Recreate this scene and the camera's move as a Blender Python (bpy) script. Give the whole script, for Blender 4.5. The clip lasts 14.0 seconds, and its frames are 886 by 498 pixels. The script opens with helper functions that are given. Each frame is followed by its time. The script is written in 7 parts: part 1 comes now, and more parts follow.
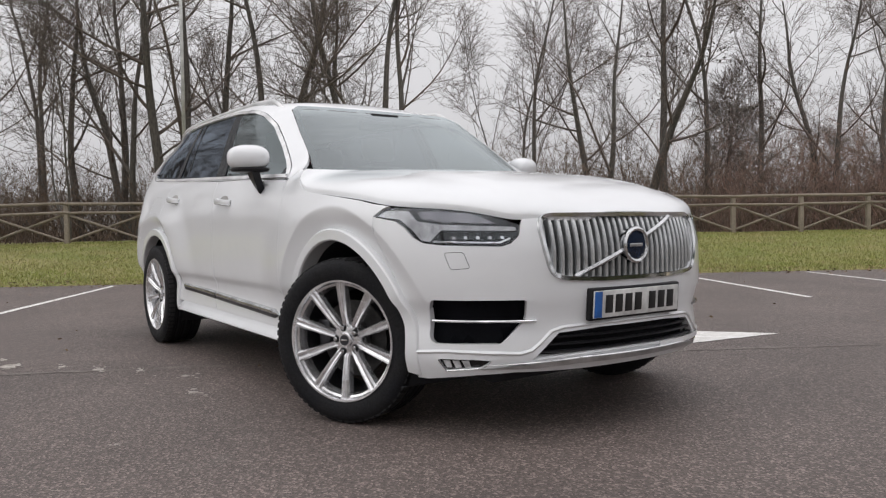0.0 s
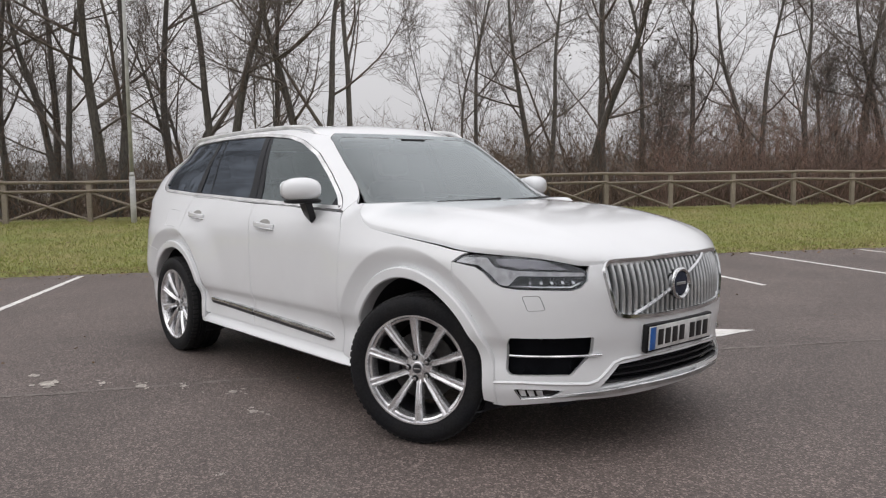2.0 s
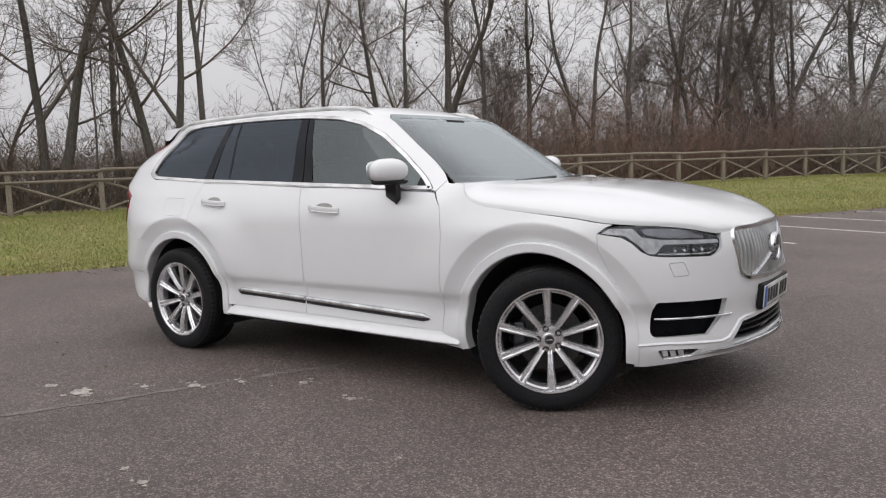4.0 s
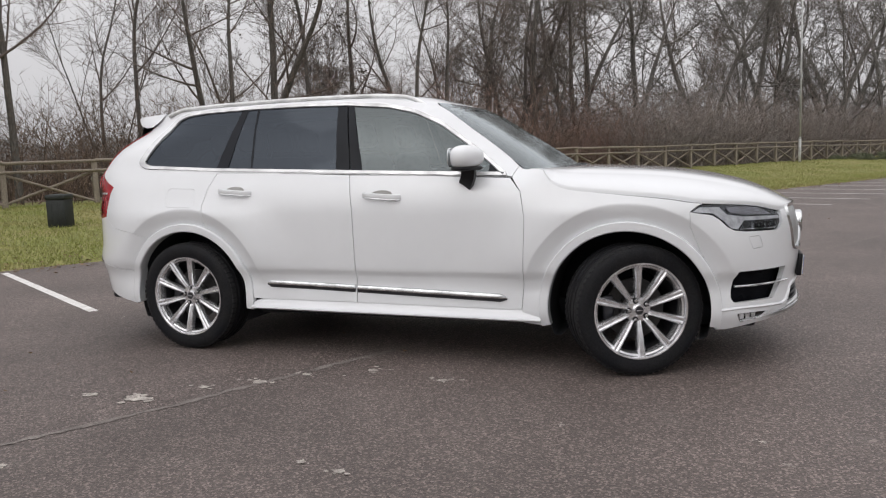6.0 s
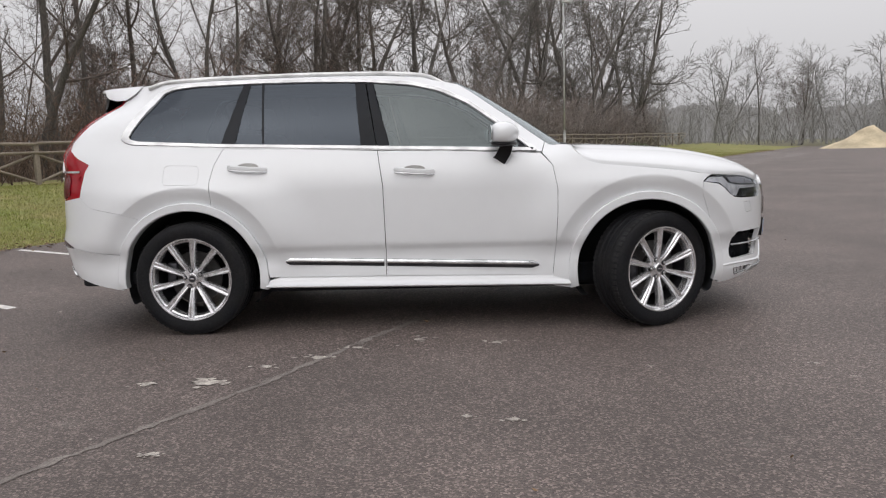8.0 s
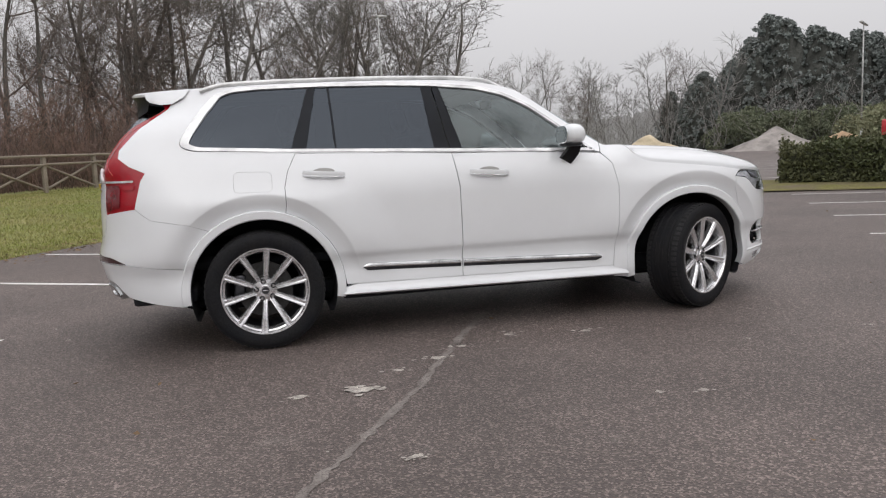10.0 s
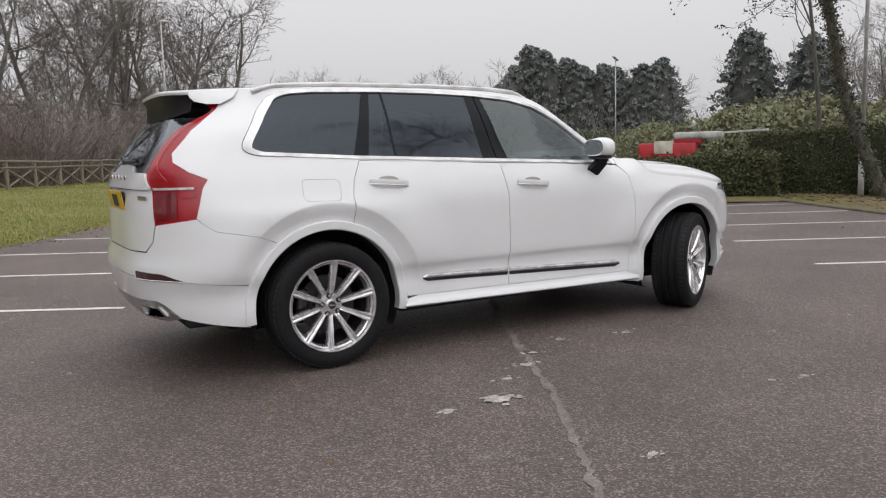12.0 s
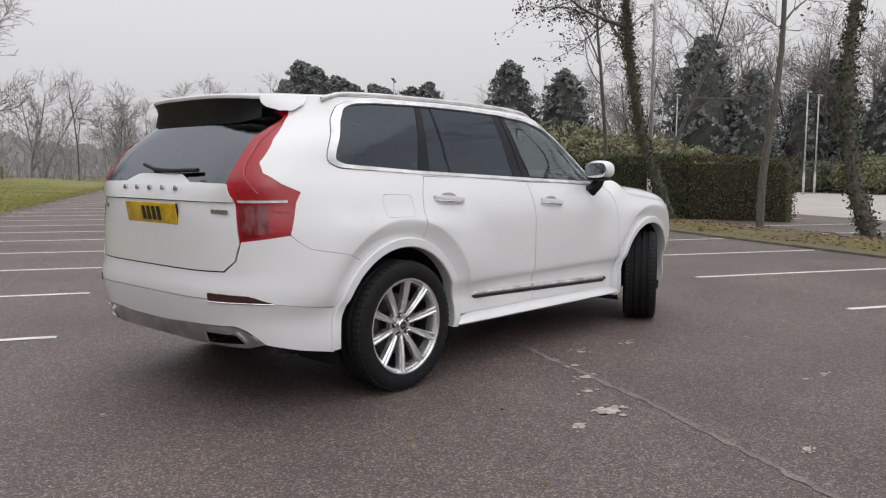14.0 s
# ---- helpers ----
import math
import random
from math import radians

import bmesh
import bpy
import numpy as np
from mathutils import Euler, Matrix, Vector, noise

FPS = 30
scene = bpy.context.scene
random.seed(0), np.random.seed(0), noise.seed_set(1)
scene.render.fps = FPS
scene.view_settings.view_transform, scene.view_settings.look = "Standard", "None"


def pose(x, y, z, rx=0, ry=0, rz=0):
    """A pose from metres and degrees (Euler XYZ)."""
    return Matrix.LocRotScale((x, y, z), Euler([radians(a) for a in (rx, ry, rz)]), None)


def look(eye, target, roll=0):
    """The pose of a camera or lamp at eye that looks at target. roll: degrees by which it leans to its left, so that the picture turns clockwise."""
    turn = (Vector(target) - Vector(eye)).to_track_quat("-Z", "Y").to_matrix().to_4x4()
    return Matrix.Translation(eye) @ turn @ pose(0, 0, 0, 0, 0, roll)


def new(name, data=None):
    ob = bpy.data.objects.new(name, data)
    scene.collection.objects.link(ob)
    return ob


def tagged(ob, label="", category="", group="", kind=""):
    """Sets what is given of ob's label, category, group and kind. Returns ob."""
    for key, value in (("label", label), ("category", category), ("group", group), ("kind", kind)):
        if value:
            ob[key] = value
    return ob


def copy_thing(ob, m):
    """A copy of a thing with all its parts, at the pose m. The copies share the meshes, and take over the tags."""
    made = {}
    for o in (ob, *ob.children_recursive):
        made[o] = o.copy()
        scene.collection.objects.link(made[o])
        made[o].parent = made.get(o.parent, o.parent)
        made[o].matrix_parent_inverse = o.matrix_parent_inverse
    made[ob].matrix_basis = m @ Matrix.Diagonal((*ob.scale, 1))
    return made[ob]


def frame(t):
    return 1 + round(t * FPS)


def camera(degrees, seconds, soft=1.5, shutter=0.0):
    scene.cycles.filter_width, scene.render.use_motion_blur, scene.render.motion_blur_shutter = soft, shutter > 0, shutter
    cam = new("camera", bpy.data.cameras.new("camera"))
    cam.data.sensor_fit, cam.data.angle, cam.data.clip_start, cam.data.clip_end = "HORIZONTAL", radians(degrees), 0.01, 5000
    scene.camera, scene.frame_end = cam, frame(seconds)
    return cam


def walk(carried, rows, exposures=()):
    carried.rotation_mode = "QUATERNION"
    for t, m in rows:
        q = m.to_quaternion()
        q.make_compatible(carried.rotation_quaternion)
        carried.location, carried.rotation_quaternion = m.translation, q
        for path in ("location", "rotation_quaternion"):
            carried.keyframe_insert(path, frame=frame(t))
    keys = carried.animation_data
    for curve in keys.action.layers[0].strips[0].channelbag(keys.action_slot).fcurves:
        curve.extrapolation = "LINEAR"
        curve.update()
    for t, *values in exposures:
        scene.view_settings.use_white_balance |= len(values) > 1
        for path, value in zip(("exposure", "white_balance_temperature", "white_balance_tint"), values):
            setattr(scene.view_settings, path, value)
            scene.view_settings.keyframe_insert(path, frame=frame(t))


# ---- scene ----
cam = camera(59.7, 14.0, soft=1.2)
PATH = [
    (0, (4.588, -2.53, 0.889), (2.951, -1.382, 0.819), -0.8),
    (0.5, (4.649, -2.601, 1.104), (3.018, -1.448, 1.002), -0.4),
    (1, (4.709, -2.752, 1.237), (3.098, -1.575, 1.106), -0.2),
    (1.5, (4.645, -2.946, 1.244), (3.071, -1.721, 1.094), -0.3),
    (2, (4.452, -3.239, 1.264), (2.935, -1.946, 1.099), -0.9),
    (2.5, (4.253, -3.586, 1.263), (2.812, -2.211, 1.085), -1.6),
    (3, (4.012, -3.866, 1.247), (2.662, -2.403, 1.061), -2.0),
    (3.2, (3.885, -3.958, 1.261), (2.572, -2.461, 1.069), -2.1),
    (5.3, (2.495, -5.023, 1.238), (1.614, -3.242, 1.011), -1.2),
    (5.5, (2.36, -5.109, 1.248), (1.532, -3.304, 1.016), -1.2),
    (6, (1.97, -5.265, 1.243), (1.287, -3.399, 1.012), -2.0),
    (6.5, (1.587, -5.471, 1.225), (1.056, -3.556, 0.996), -1.8),
    (7, (1.202, -5.633, 1.223), (0.82, -3.685, 0.983), -1.7),
    (7.5, (0.781, -5.711, 1.207), (0.544, -3.741, 0.953), -1.5),
    (8, (0.361, -5.825, 1.195), (0.279, -3.845, 0.925), -1.7),
    (8.5, (-0.062, -5.89, 1.19), (-0.027, -3.909, 0.916), -2.2),
    (9, (-0.513, -5.869, 1.209), (-0.351, -3.894, 0.94), -2.2),
    (9.2, (-0.698, -5.868, 1.198), (-0.485, -3.897, 0.933), -2.3),
    (11.3, (-2.592, -5.369, 1.187), (-1.765, -3.564, 0.938), -2.0),
    (11.5, (-2.744, -5.281, 1.203), (-1.866, -3.502, 0.955), -1.8),
    (12, (-3.168, -5.088, 1.209), (-2.162, -3.376, 0.974), -1.5),
    (12.5, (-3.559, -4.846, 1.229), (-2.428, -3.212, 1.002), -0.7),
    (13, (-3.917, -4.572, 1.227), (-2.661, -3.03, 1.014), -0.3),
    (13.5, (-4.259, -4.283, 1.249), (-2.88, -2.848, 1.045), -0.0),
    (14, (-4.541, -3.924, 1.23), (-3.05, -2.606, 1.031), 0.3),
]
walk(cam, [(t, look(eye, target, roll)) for t, eye, target, roll in PATH])
SKY_LOW, SKY_HIGH = 0.64, 1.52

# ---------------------------------------------------------------- world and light
world = bpy.data.worlds.new("world")
scene.world = world
world.use_nodes = True
wt = world.node_tree
wt.nodes.clear()
w_out = wt.nodes.new("ShaderNodeOutputWorld")
w_bg = wt.nodes.new("ShaderNodeBackground")
w_sky = wt.nodes.new("ShaderNodeTexSky")
w_sky.sky_type, w_sky.sun_disc = "NISHITA", False
w_sky.sun_elevation, w_sky.sun_rotation = radians(32), radians(200)
w_sky.air_density, w_sky.dust_density, w_sky.ozone_density = 1.0, 6.0, 1.0
w_grey = wt.nodes.new("ShaderNodeHueSaturation")
w_grey.inputs["Saturation"].default_value = 0.12
w_grey.inputs["Value"].default_value = 0.12
w_geo = wt.nodes.new("ShaderNodeTexCoord")
w_sep = wt.nodes.new("ShaderNodeSeparateXYZ")
w_map = wt.nodes.new("ShaderNodeMapRange")
w_map.inputs["From Min"].default_value, w_map.inputs["From Max"].default_value = 0.0, 1.0
w_map.inputs["To Min"].default_value, w_map.inputs["To Max"].default_value = SKY_LOW, SKY_HIGH
w_cloud = wt.nodes.new("ShaderNodeMix")
w_cloud.data_type = "RGBA"
w_cloud.inputs[0].default_value = 0.85
w_val = wt.nodes.new("ShaderNodeMix")
w_val.data_type, w_val.blend_type = "RGBA", "MULTIPLY"
w_val.inputs[0].default_value = 1.0
w_val.inputs[6].default_value = (0.99, 0.975, 1.005, 1)
wt.links.new(w_geo.outputs["Generated"], w_sep.inputs[0])
wt.links.new(w_sep.outputs["Z"], w_map.inputs["Value"])
wt.links.new(w_map.outputs[0], w_val.inputs[7])
wt.links.new(w_sky.outputs[0], w_grey.inputs["Color"])
wt.links.new(w_grey.outputs[0], w_cloud.inputs[6])
wt.links.new(w_val.outputs[2], w_cloud.inputs[7])
wt.links.new(w_cloud.outputs[2], w_bg.inputs["Color"])
wt.links.new(w_bg.outputs[0], w_out.inputs[0])
w_bg.inputs["Strength"].default_value = 1.0

sun = new("sun", bpy.data.lights.new("sun", "SUN"))
sun.data.energy, sun.data.angle, sun.data.color = 0.5, radians(75), (1.0, 0.97, 0.93)
sun.matrix_world = look((1.5, -7, 12), (0, 0, 0))


# ---------------------------------------------------------------- materials
def material(name, colour, rough=0.6, metal=0.0, vary=0.0, scale=5.0, fine=60.0, bump=0.0, second=None, coat=0.0, island=0.0,
             spec=0.5, stretch=(1, 1, 1)):
    """A principled surface with a broad stain, a fine grain and relief."""
    m = bpy.data.materials.new(name)
    m.use_nodes = True
    nt = m.node_tree
    b = nt.nodes["Principled BSDF"]
    b.inputs["Roughness"].default_value, b.inputs["Metallic"].default_value = rough, metal
    b.inputs["Coat Weight"].default_value = coat
    b.inputs["Coat Roughness"].default_value = 0.04
    b.inputs["Specular IOR Level"].default_value = spec
    b.inputs["Base Color"].default_value = (*colour, 1)
    if vary or second or bump:
        tc = nt.nodes.new("ShaderNodeTexCoord")
        mp = nt.nodes.new("ShaderNodeMapping")
        mp.inputs["Scale"].default_value = stretch
        nt.links.new(tc.outputs["Object"], mp.inputs["Vector"])
        broad = nt.nodes.new("ShaderNodeTexNoise")
        broad.inputs["Scale"].default_value, broad.inputs["Detail"].default_value = scale, 5
        grain = nt.nodes.new("ShaderNodeTexNoise")
        grain.inputs["Scale"].default_value, grain.inputs["Detail"].default_value = fine, 4
        for n in (broad, grain):
            nt.links.new(mp.outputs[0], n.inputs["Vector"])
        mix = nt.nodes.new("ShaderNodeMix")
        mix.data_type = "RGBA"
        other = second or tuple(c * 0.55 for c in colour)
        mix.inputs[6].default_value, mix.inputs[7].default_value = (*colour, 1), (*other, 1)
        ramp = nt.nodes.new("ShaderNodeMapRange")
        ramp.inputs["From Min"].default_value, ramp.inputs["From Max"].default_value = 0.35, 0.7
        nt.links.new(broad.outputs["Fac"], ramp.inputs["Value"])
        nt.links.new(ramp.outputs[0], mix.inputs[0])
        hsv = nt.nodes.new("ShaderNodeHueSaturation")
        nt.links.new(mix.outputs[2], hsv.inputs["Color"])
        val = nt.nodes.new("ShaderNodeMapRange")
        val.inputs["From Min"].default_value, val.inputs["From Max"].default_value = 0.3, 0.7
        val.inputs["To Min"].default_value, val.inputs["To Max"].default_value = 1 - vary, 1 + vary
        nt.links.new(grain.outputs["Fac"], val.inputs["Value"])
        last = val.outputs[0]
        if island:
            geo = nt.nodes.new("ShaderNodeNewGeometry")
            mul = nt.nodes.new("ShaderNodeMapRange")
            mul.inputs["To Min"].default_value, mul.inputs["To Max"].default_value = 1 - island, 1 + island
            nt.links.new(geo.outputs["Random Per Island"], mul.inputs["Value"])
            times = nt.nodes.new("ShaderNodeMath")
            times.operation = "MULTIPLY"
            nt.links.new(last, times.inputs[0])
            nt.links.new(mul.outputs[0], times.inputs[1])
            last = times.outputs[0]
        nt.links.new(last, hsv.inputs["Value"])
        nt.links.new(hsv.outputs[0], b.inputs["Base Color"])
        if bump:
            bp = nt.nodes.new("ShaderNodeBump")
            bp.inputs["Strength"].default_value, bp.inputs["Distance"].default_value = min(1, bump), 0.01
            nt.links.new(grain.outputs["Fac"], bp.inputs["Height"])
            nt.links.new(bp.outputs[0], b.inputs["Normal"])
    return m


def asphalt_material():
    m = bpy.data.materials.new("asphalt")
    m.use_nodes = True
    nt = m.node_tree
    b = nt.nodes["Principled BSDF"]
    b.inputs["Roughness"].default_value = 0.62
    tc = nt.nodes.new("ShaderNodeTexCoord")
    cells = nt.nodes.new("ShaderNodeTexVoronoi")
    cells.inputs["Scale"].default_value = 120
    grain = nt.nodes.new("ShaderNodeTexNoise")
    grain.inputs["Scale"].default_value, grain.inputs["Detail"].default_value = 160, 3
    broad = nt.nodes.new("ShaderNodeTexNoise")
    broad.inputs["Scale"].default_value, broad.inputs["Detail"].default_value = 0.6, 6
    pale = nt.nodes.new("ShaderNodeTexNoise")
    pale.inputs["Scale"].default_value, pale.inputs["Detail"].default_value = 2.2, 8
    pale.inputs["Roughness"].default_value = 0.72
    for n in (cells, grain, broad, pale):
        nt.links.new(tc.outputs["Object"], n.inputs["Vector"])
    stone = nt.nodes.new("ShaderNodeValToRGB")
    e = stone.color_ramp.elements
    e[0].position, e[0].color = 0.0, (0.062, 0.049, 0.044, 1)
    e[1].position, e[1].color = 1.0, (0.28, 0.226, 0.203, 1)
    mid = stone.color_ramp.elements.new(0.7)
    mid.color = (0.116, 0.0925, 0.0845, 1)
    sep = nt.nodes.new("ShaderNodeSeparateColor")
    nt.links.new(cells.outputs["Color"], sep.inputs[0])
    nt.links.new(sep.outputs[0], stone.inputs["Fac"])
    tint = nt.nodes.new("ShaderNodeMapRange")
    tint.inputs["From Min"].default_value, tint.inputs["From Max"].default_value = 0.3, 0.7
    tint.inputs["To Min"].default_value, tint.inputs["To Max"].default_value = 0.78, 1.25
    nt.links.new(broad.outputs["Fac"], tint.inputs["Value"])
    hsv = nt.nodes.new("ShaderNodeHueSaturation")
    nt.links.new(stone.outputs[0], hsv.inputs["Color"])
    nt.links.new(tint.outputs[0], hsv.inputs["Value"])
    dust = nt.nodes.new("ShaderNodeMapRange")
    dust.inputs["From Min"].default_value, dust.inputs["From Max"].default_value = 0.60, 0.78
    dust.inputs["To Min"].default_value, dust.inputs["To Max"].default_value = 0.0, 0.35
    nt.links.new(pale.outputs["Fac"], dust.inputs["Value"])
    mix = nt.nodes.new("ShaderNodeMix")
    mix.data_type = "RGBA"
    mix.inputs[7].default_value = (0.26, 0.24, 0.22, 1)
    nt.links.new(dust.outputs[0], mix.inputs[0])
    nt.links.new(hsv.outputs[0], mix.inputs[6])
    nt.links.new(mix.outputs[2], b.inputs["Base Color"])
    bp = nt.nodes.new("ShaderNodeBump")
    bp.inputs["Strength"].default_value, bp.inputs["Distance"].default_value = 0.6, 0.005
    nt.links.new(cells.outputs["Distance"], bp.inputs["Height"])
    nt.links.new(bp.outputs[0], b.inputs["Normal"])
    return m


ASPHALT = asphalt_material()
PAINT_LINE = material("line_paint", (0.80, 0.785, 0.765), 0.7, vary=0.14, scale=9, fine=140, bump=0.4, second=(0.60, 0.58, 0.55))
GRASS_SOIL = material("grass_soil", (0.185, 0.205, 0.057), 0.95, vary=0.45, scale=0.9, fine=22, bump=1.0, second=(0.275, 0.235, 0.10))
GRASS_BLADE = material("grass_blade", (0.215, 0.243, 0.057), 0.8, vary=0.25, scale=0.8, fine=9, second=(0.29, 0.265, 0.105), island=0.22)
FIELD = material("field", (0.11, 0.115, 0.06), 0.95, vary=0.3, scale=0.05, fine=1.5, second=(0.16, 0.14, 0.09))
BARK = material("bark", (0.135, 0.122, 0.11), 0.95, vary=0.35, scale=1.5, fine=30, bump=0.8, second=(0.095, 0.09, 0.078), stretch=(1, 1, 0.25))
TWIG = material("twig", (0.145, 0.127, 0.115), 0.9, vary=0.2, scale=0.6, fine=3, second=(0.18, 0.14, 0.12), island=0.25)
RAIL = material("weathered_wood", (0.28, 0.24, 0.195), 0.9, vary=0.3, scale=2, fine=40, bump=0.6, second=(0.20, 0.17, 0.135), island=0.2)
GALV = material("galvanised_steel", (0.58, 0.58, 0.57), 0.55, metal=0.15, vary=0.1, scale=3, fine=25)
BRUSH = material("brushwood", (0.12, 0.092, 0.072), 0.95, vary=0.3, scale=0.4, fine=4, second=(0.17, 0.115, 0.08), island=0.4)


def link(name, me, mat, parent=None, label=""):
    me.materials.append(mat)
    ob = new(name, me)
    if parent:
        ob.parent = parent
    if label:
        ob["label"] = label
    return ob


def part(name, bm, mat, parent=None, label="", smooth=True):
    """Links a bmesh as one mesh object under a thing."""
    me = bpy.data.meshes.new(name)
    bm.to_mesh(me)
    bm.free()
    if smooth:
        me.shade_smooth()
    return link(name, me, mat, parent, label)


def raw(name, verts, faces, mat, parent=None, label="", smooth=False):
    me = bpy.data.meshes.new(name)
    me.from_pydata(verts, [], faces)
    me.update()
    if smooth:
        me.shade_smooth()
    return link(name, me, mat, parent, label)


def thing(name, label, category, m=None, group="", kind=""):
    ob = new(name)
    ob.empty_display_size = 0.2
    if m is not None:
        ob.matrix_basis = m
    return tagged(ob, label, category, group, kind)


def box(bm, a, b, m=None, bevel=0.0):
    """A box between two corners, its edges eased."""
    r = bmesh.ops.create_cube(bm, size=1)
    size = [b[i] - a[i] for i in range(3)]
    mid = [(b[i] + a[i]) / 2 for i in range(3)]
    bmesh.ops.transform(bm, matrix=Matrix.Translation(mid) @ Matrix.Diagonal((*size, 1)), verts=r["verts"])
    vs = r["verts"]
    if bevel:
        es = list({e for v in vs for e in v.link_edges})
        out = bmesh.ops.bevel(bm, geom=es, offset=bevel, segments=2, affect="EDGES", profile=0.5)
        vs = list({v for f in out["faces"] for v in f.verts} | {v for v in vs if v.is_valid})
    if m is not None:
        bmesh.ops.transform(bm, matrix=m, verts=[v for v in vs if v.is_valid])
    return bm


def tubes(segs, sides):
    """Tapered tubes along segments (p0, p1, r0, r1), as arrays of vertices and faces."""
    P0 = np.array([s[0] for s in segs], float)
    P1 = np.array([s[1] for s in segs], float)
    R0 = np.array([s[2] for s in segs])[:, None, None]
    R1 = np.array([s[3] for s in segs])[:, None, None]
    d = P1 - P0
    d /= np.linalg.norm(d, axis=1)[:, None] + 1e-9
    ref = np.where(np.abs(d[:, 2:3]) < 0.9, [[0, 0, 1.0]], [[1.0, 0, 0]])
    u = np.cross(d, ref)
    u /= np.linalg.norm(u, axis=1)[:, None]
    v = np.cross(d, u)
    ang = np.arange(sides) * 2 * math.pi / sides
    ring = u[:, None, :] * np.cos(ang)[None, :, None] + v[:, None, :] * np.sin(ang)[None, :, None]
    V = np.concatenate([P0[:, None, :] + ring * R0, P1[:, None, :] + ring * R1], axis=1).reshape(-1, 3)
    base = np.arange(len(segs))[:, None] * 2 * sides
    i = np.arange(sides)
    j = (i + 1) % sides
    F = np.stack([base + i, base + j, base + sides + j, base + sides + i], axis=2).reshape(-1, 4)
    return V, F


# ---------------------------------------------------------------- the ground
EDGE = Vector((-6.86, 1.80))
ALONG = Vector((0.5, 0.866))
ACROSS = Vector((-0.866, 0.5))


def plan(s, o, z=0.0):
    """A place by its way along the grass edge and its distance beyond it."""
    p = EDGE + ALONG * s + ACROSS * o
    return Vector((p.x, p.y, z))


def ease(t):
    t = min(max(t, 0.0), 1.0)
    return t * t * (3 - 2 * t)


def bank(s, o):
    """Height of the grass bank."""
    t = min(max(o / 9.0, 0.0), 1.0)
    return 0.045 * ease((o + 0.02) / 0.3) - 0.012 + 0.42 * (t * t * (3 - 2 * t)) + 0.05 * noise.noise((s * 0.3, o * 0.3, 0)) * min(1, o)


def sheet(name, s0, s1, o0, o1, ns, no, height, mat, label="", wobble=0.0):
    verts, faces = [], []
    for i in range(ns + 1):
        for j in range(no + 1):
            s, o = s0 + (s1 - s0) * i / ns, o0 + (o1 - o0) * j / no
            if wobble and j == 0:
                o += wobble * noise.noise((s * 0.9, 3.1, 0)) + wobble * 0.6 * noise.noise((s * 4.0, 7.7, 0))
            verts.append(plan(s, o, height(s, o)))
    for i in range(ns):
        for j in range(no):
            a = i * (no + 1) + j
            faces.append((a, a + no + 1, a + no + 2, a + 1))
    me = bpy.data.meshes.new(name)
    me.from_pydata(verts, [], faces)
    me.update()
    me.shade_smooth()
    ob = link(name, me, mat)
    return tagged(ob, label, "ground", kind="structure")


bm = bmesh.new()
bmesh.ops.create_circle(bm, cap_ends=True, segments=96, radius=900)
bmesh.ops.translate(bm, verts=bm.verts, vec=(0, 0, -0.06))
tagged(part("ground", bm, FIELD), "winter field of dull green grass reaching the horizon", "ground", kind="structure")
tagged(sheet("road", -60, 75, -60, 0.4, 1, 1, lambda s, o: 0.0, ASPHALT), "worn grey-brown asphalt car park", "car park")
# far asphalt, with the sky's grazing sheen painted in as a pale colour
SHEEN_ASPHALT = material("pale_concrete", (0.46, 0.43, 0.40), 0.7, vary=0.12, scale=0.5, fine=30, second=(0.40, 0.37, 0.345))
sheet("pavement", -16, 46, -62, -22.5, 24, 8, lambda s, o: 0.006, SHEEN_ASPHALT, "asphalt car park beyond the hedge, paled by grazing sky sheen")
sheet("grass_bank", -60, 75, 0, 12, 540, 40, bank, GRASS_SOIL, "rough winter grass bank beside the car park", wobble=0.12)
sheet("woodland_floor", -60, 75, 11.9, 60, 60, 20, lambda s, o: bank(s, 9) - 0.02 + 0.1 * noise.noise((s * 0.2, o * 0.2, 2)), BRUSH, "leaf-littered woodland floor behind the fence")


def bay_line(s, o0, o1, width=0.085):
    bm = bmesh.new()
    n = 24
    for i in range(n):
        for j in (0, 1):
            o = o0 + (o1 - o0) * i / (n - 1)
            w = width * (0.5 + 0.08 * noise.noise((o * 6, s * 3, j)))
            bm.verts.new(plan(s + (w if j else -w), o, 0.004))
    bm.verts.ensure_lookup_table()
    for i in range(n - 1):
        bm.faces.new([bm.verts[k] for k in (2 * i, 2 * i + 1, 2 * i + 3, 2 * i + 2)])
    ob = part("bay_line", bm, PAINT_LINE)
    return tagged(ob, "worn white parking bay line painted on asphalt", "marking", "parking bay lines", "structure")


for k in range(-6, 26):
    bay_line(0.25 + 2.17 * min(k, 5) + 2.0 * max(k - 5, 0), -3.95, -0.18)
for k in range(-4, 16):
    bay_line(1.63 + 2.22 * k, -14.5, -10.6)


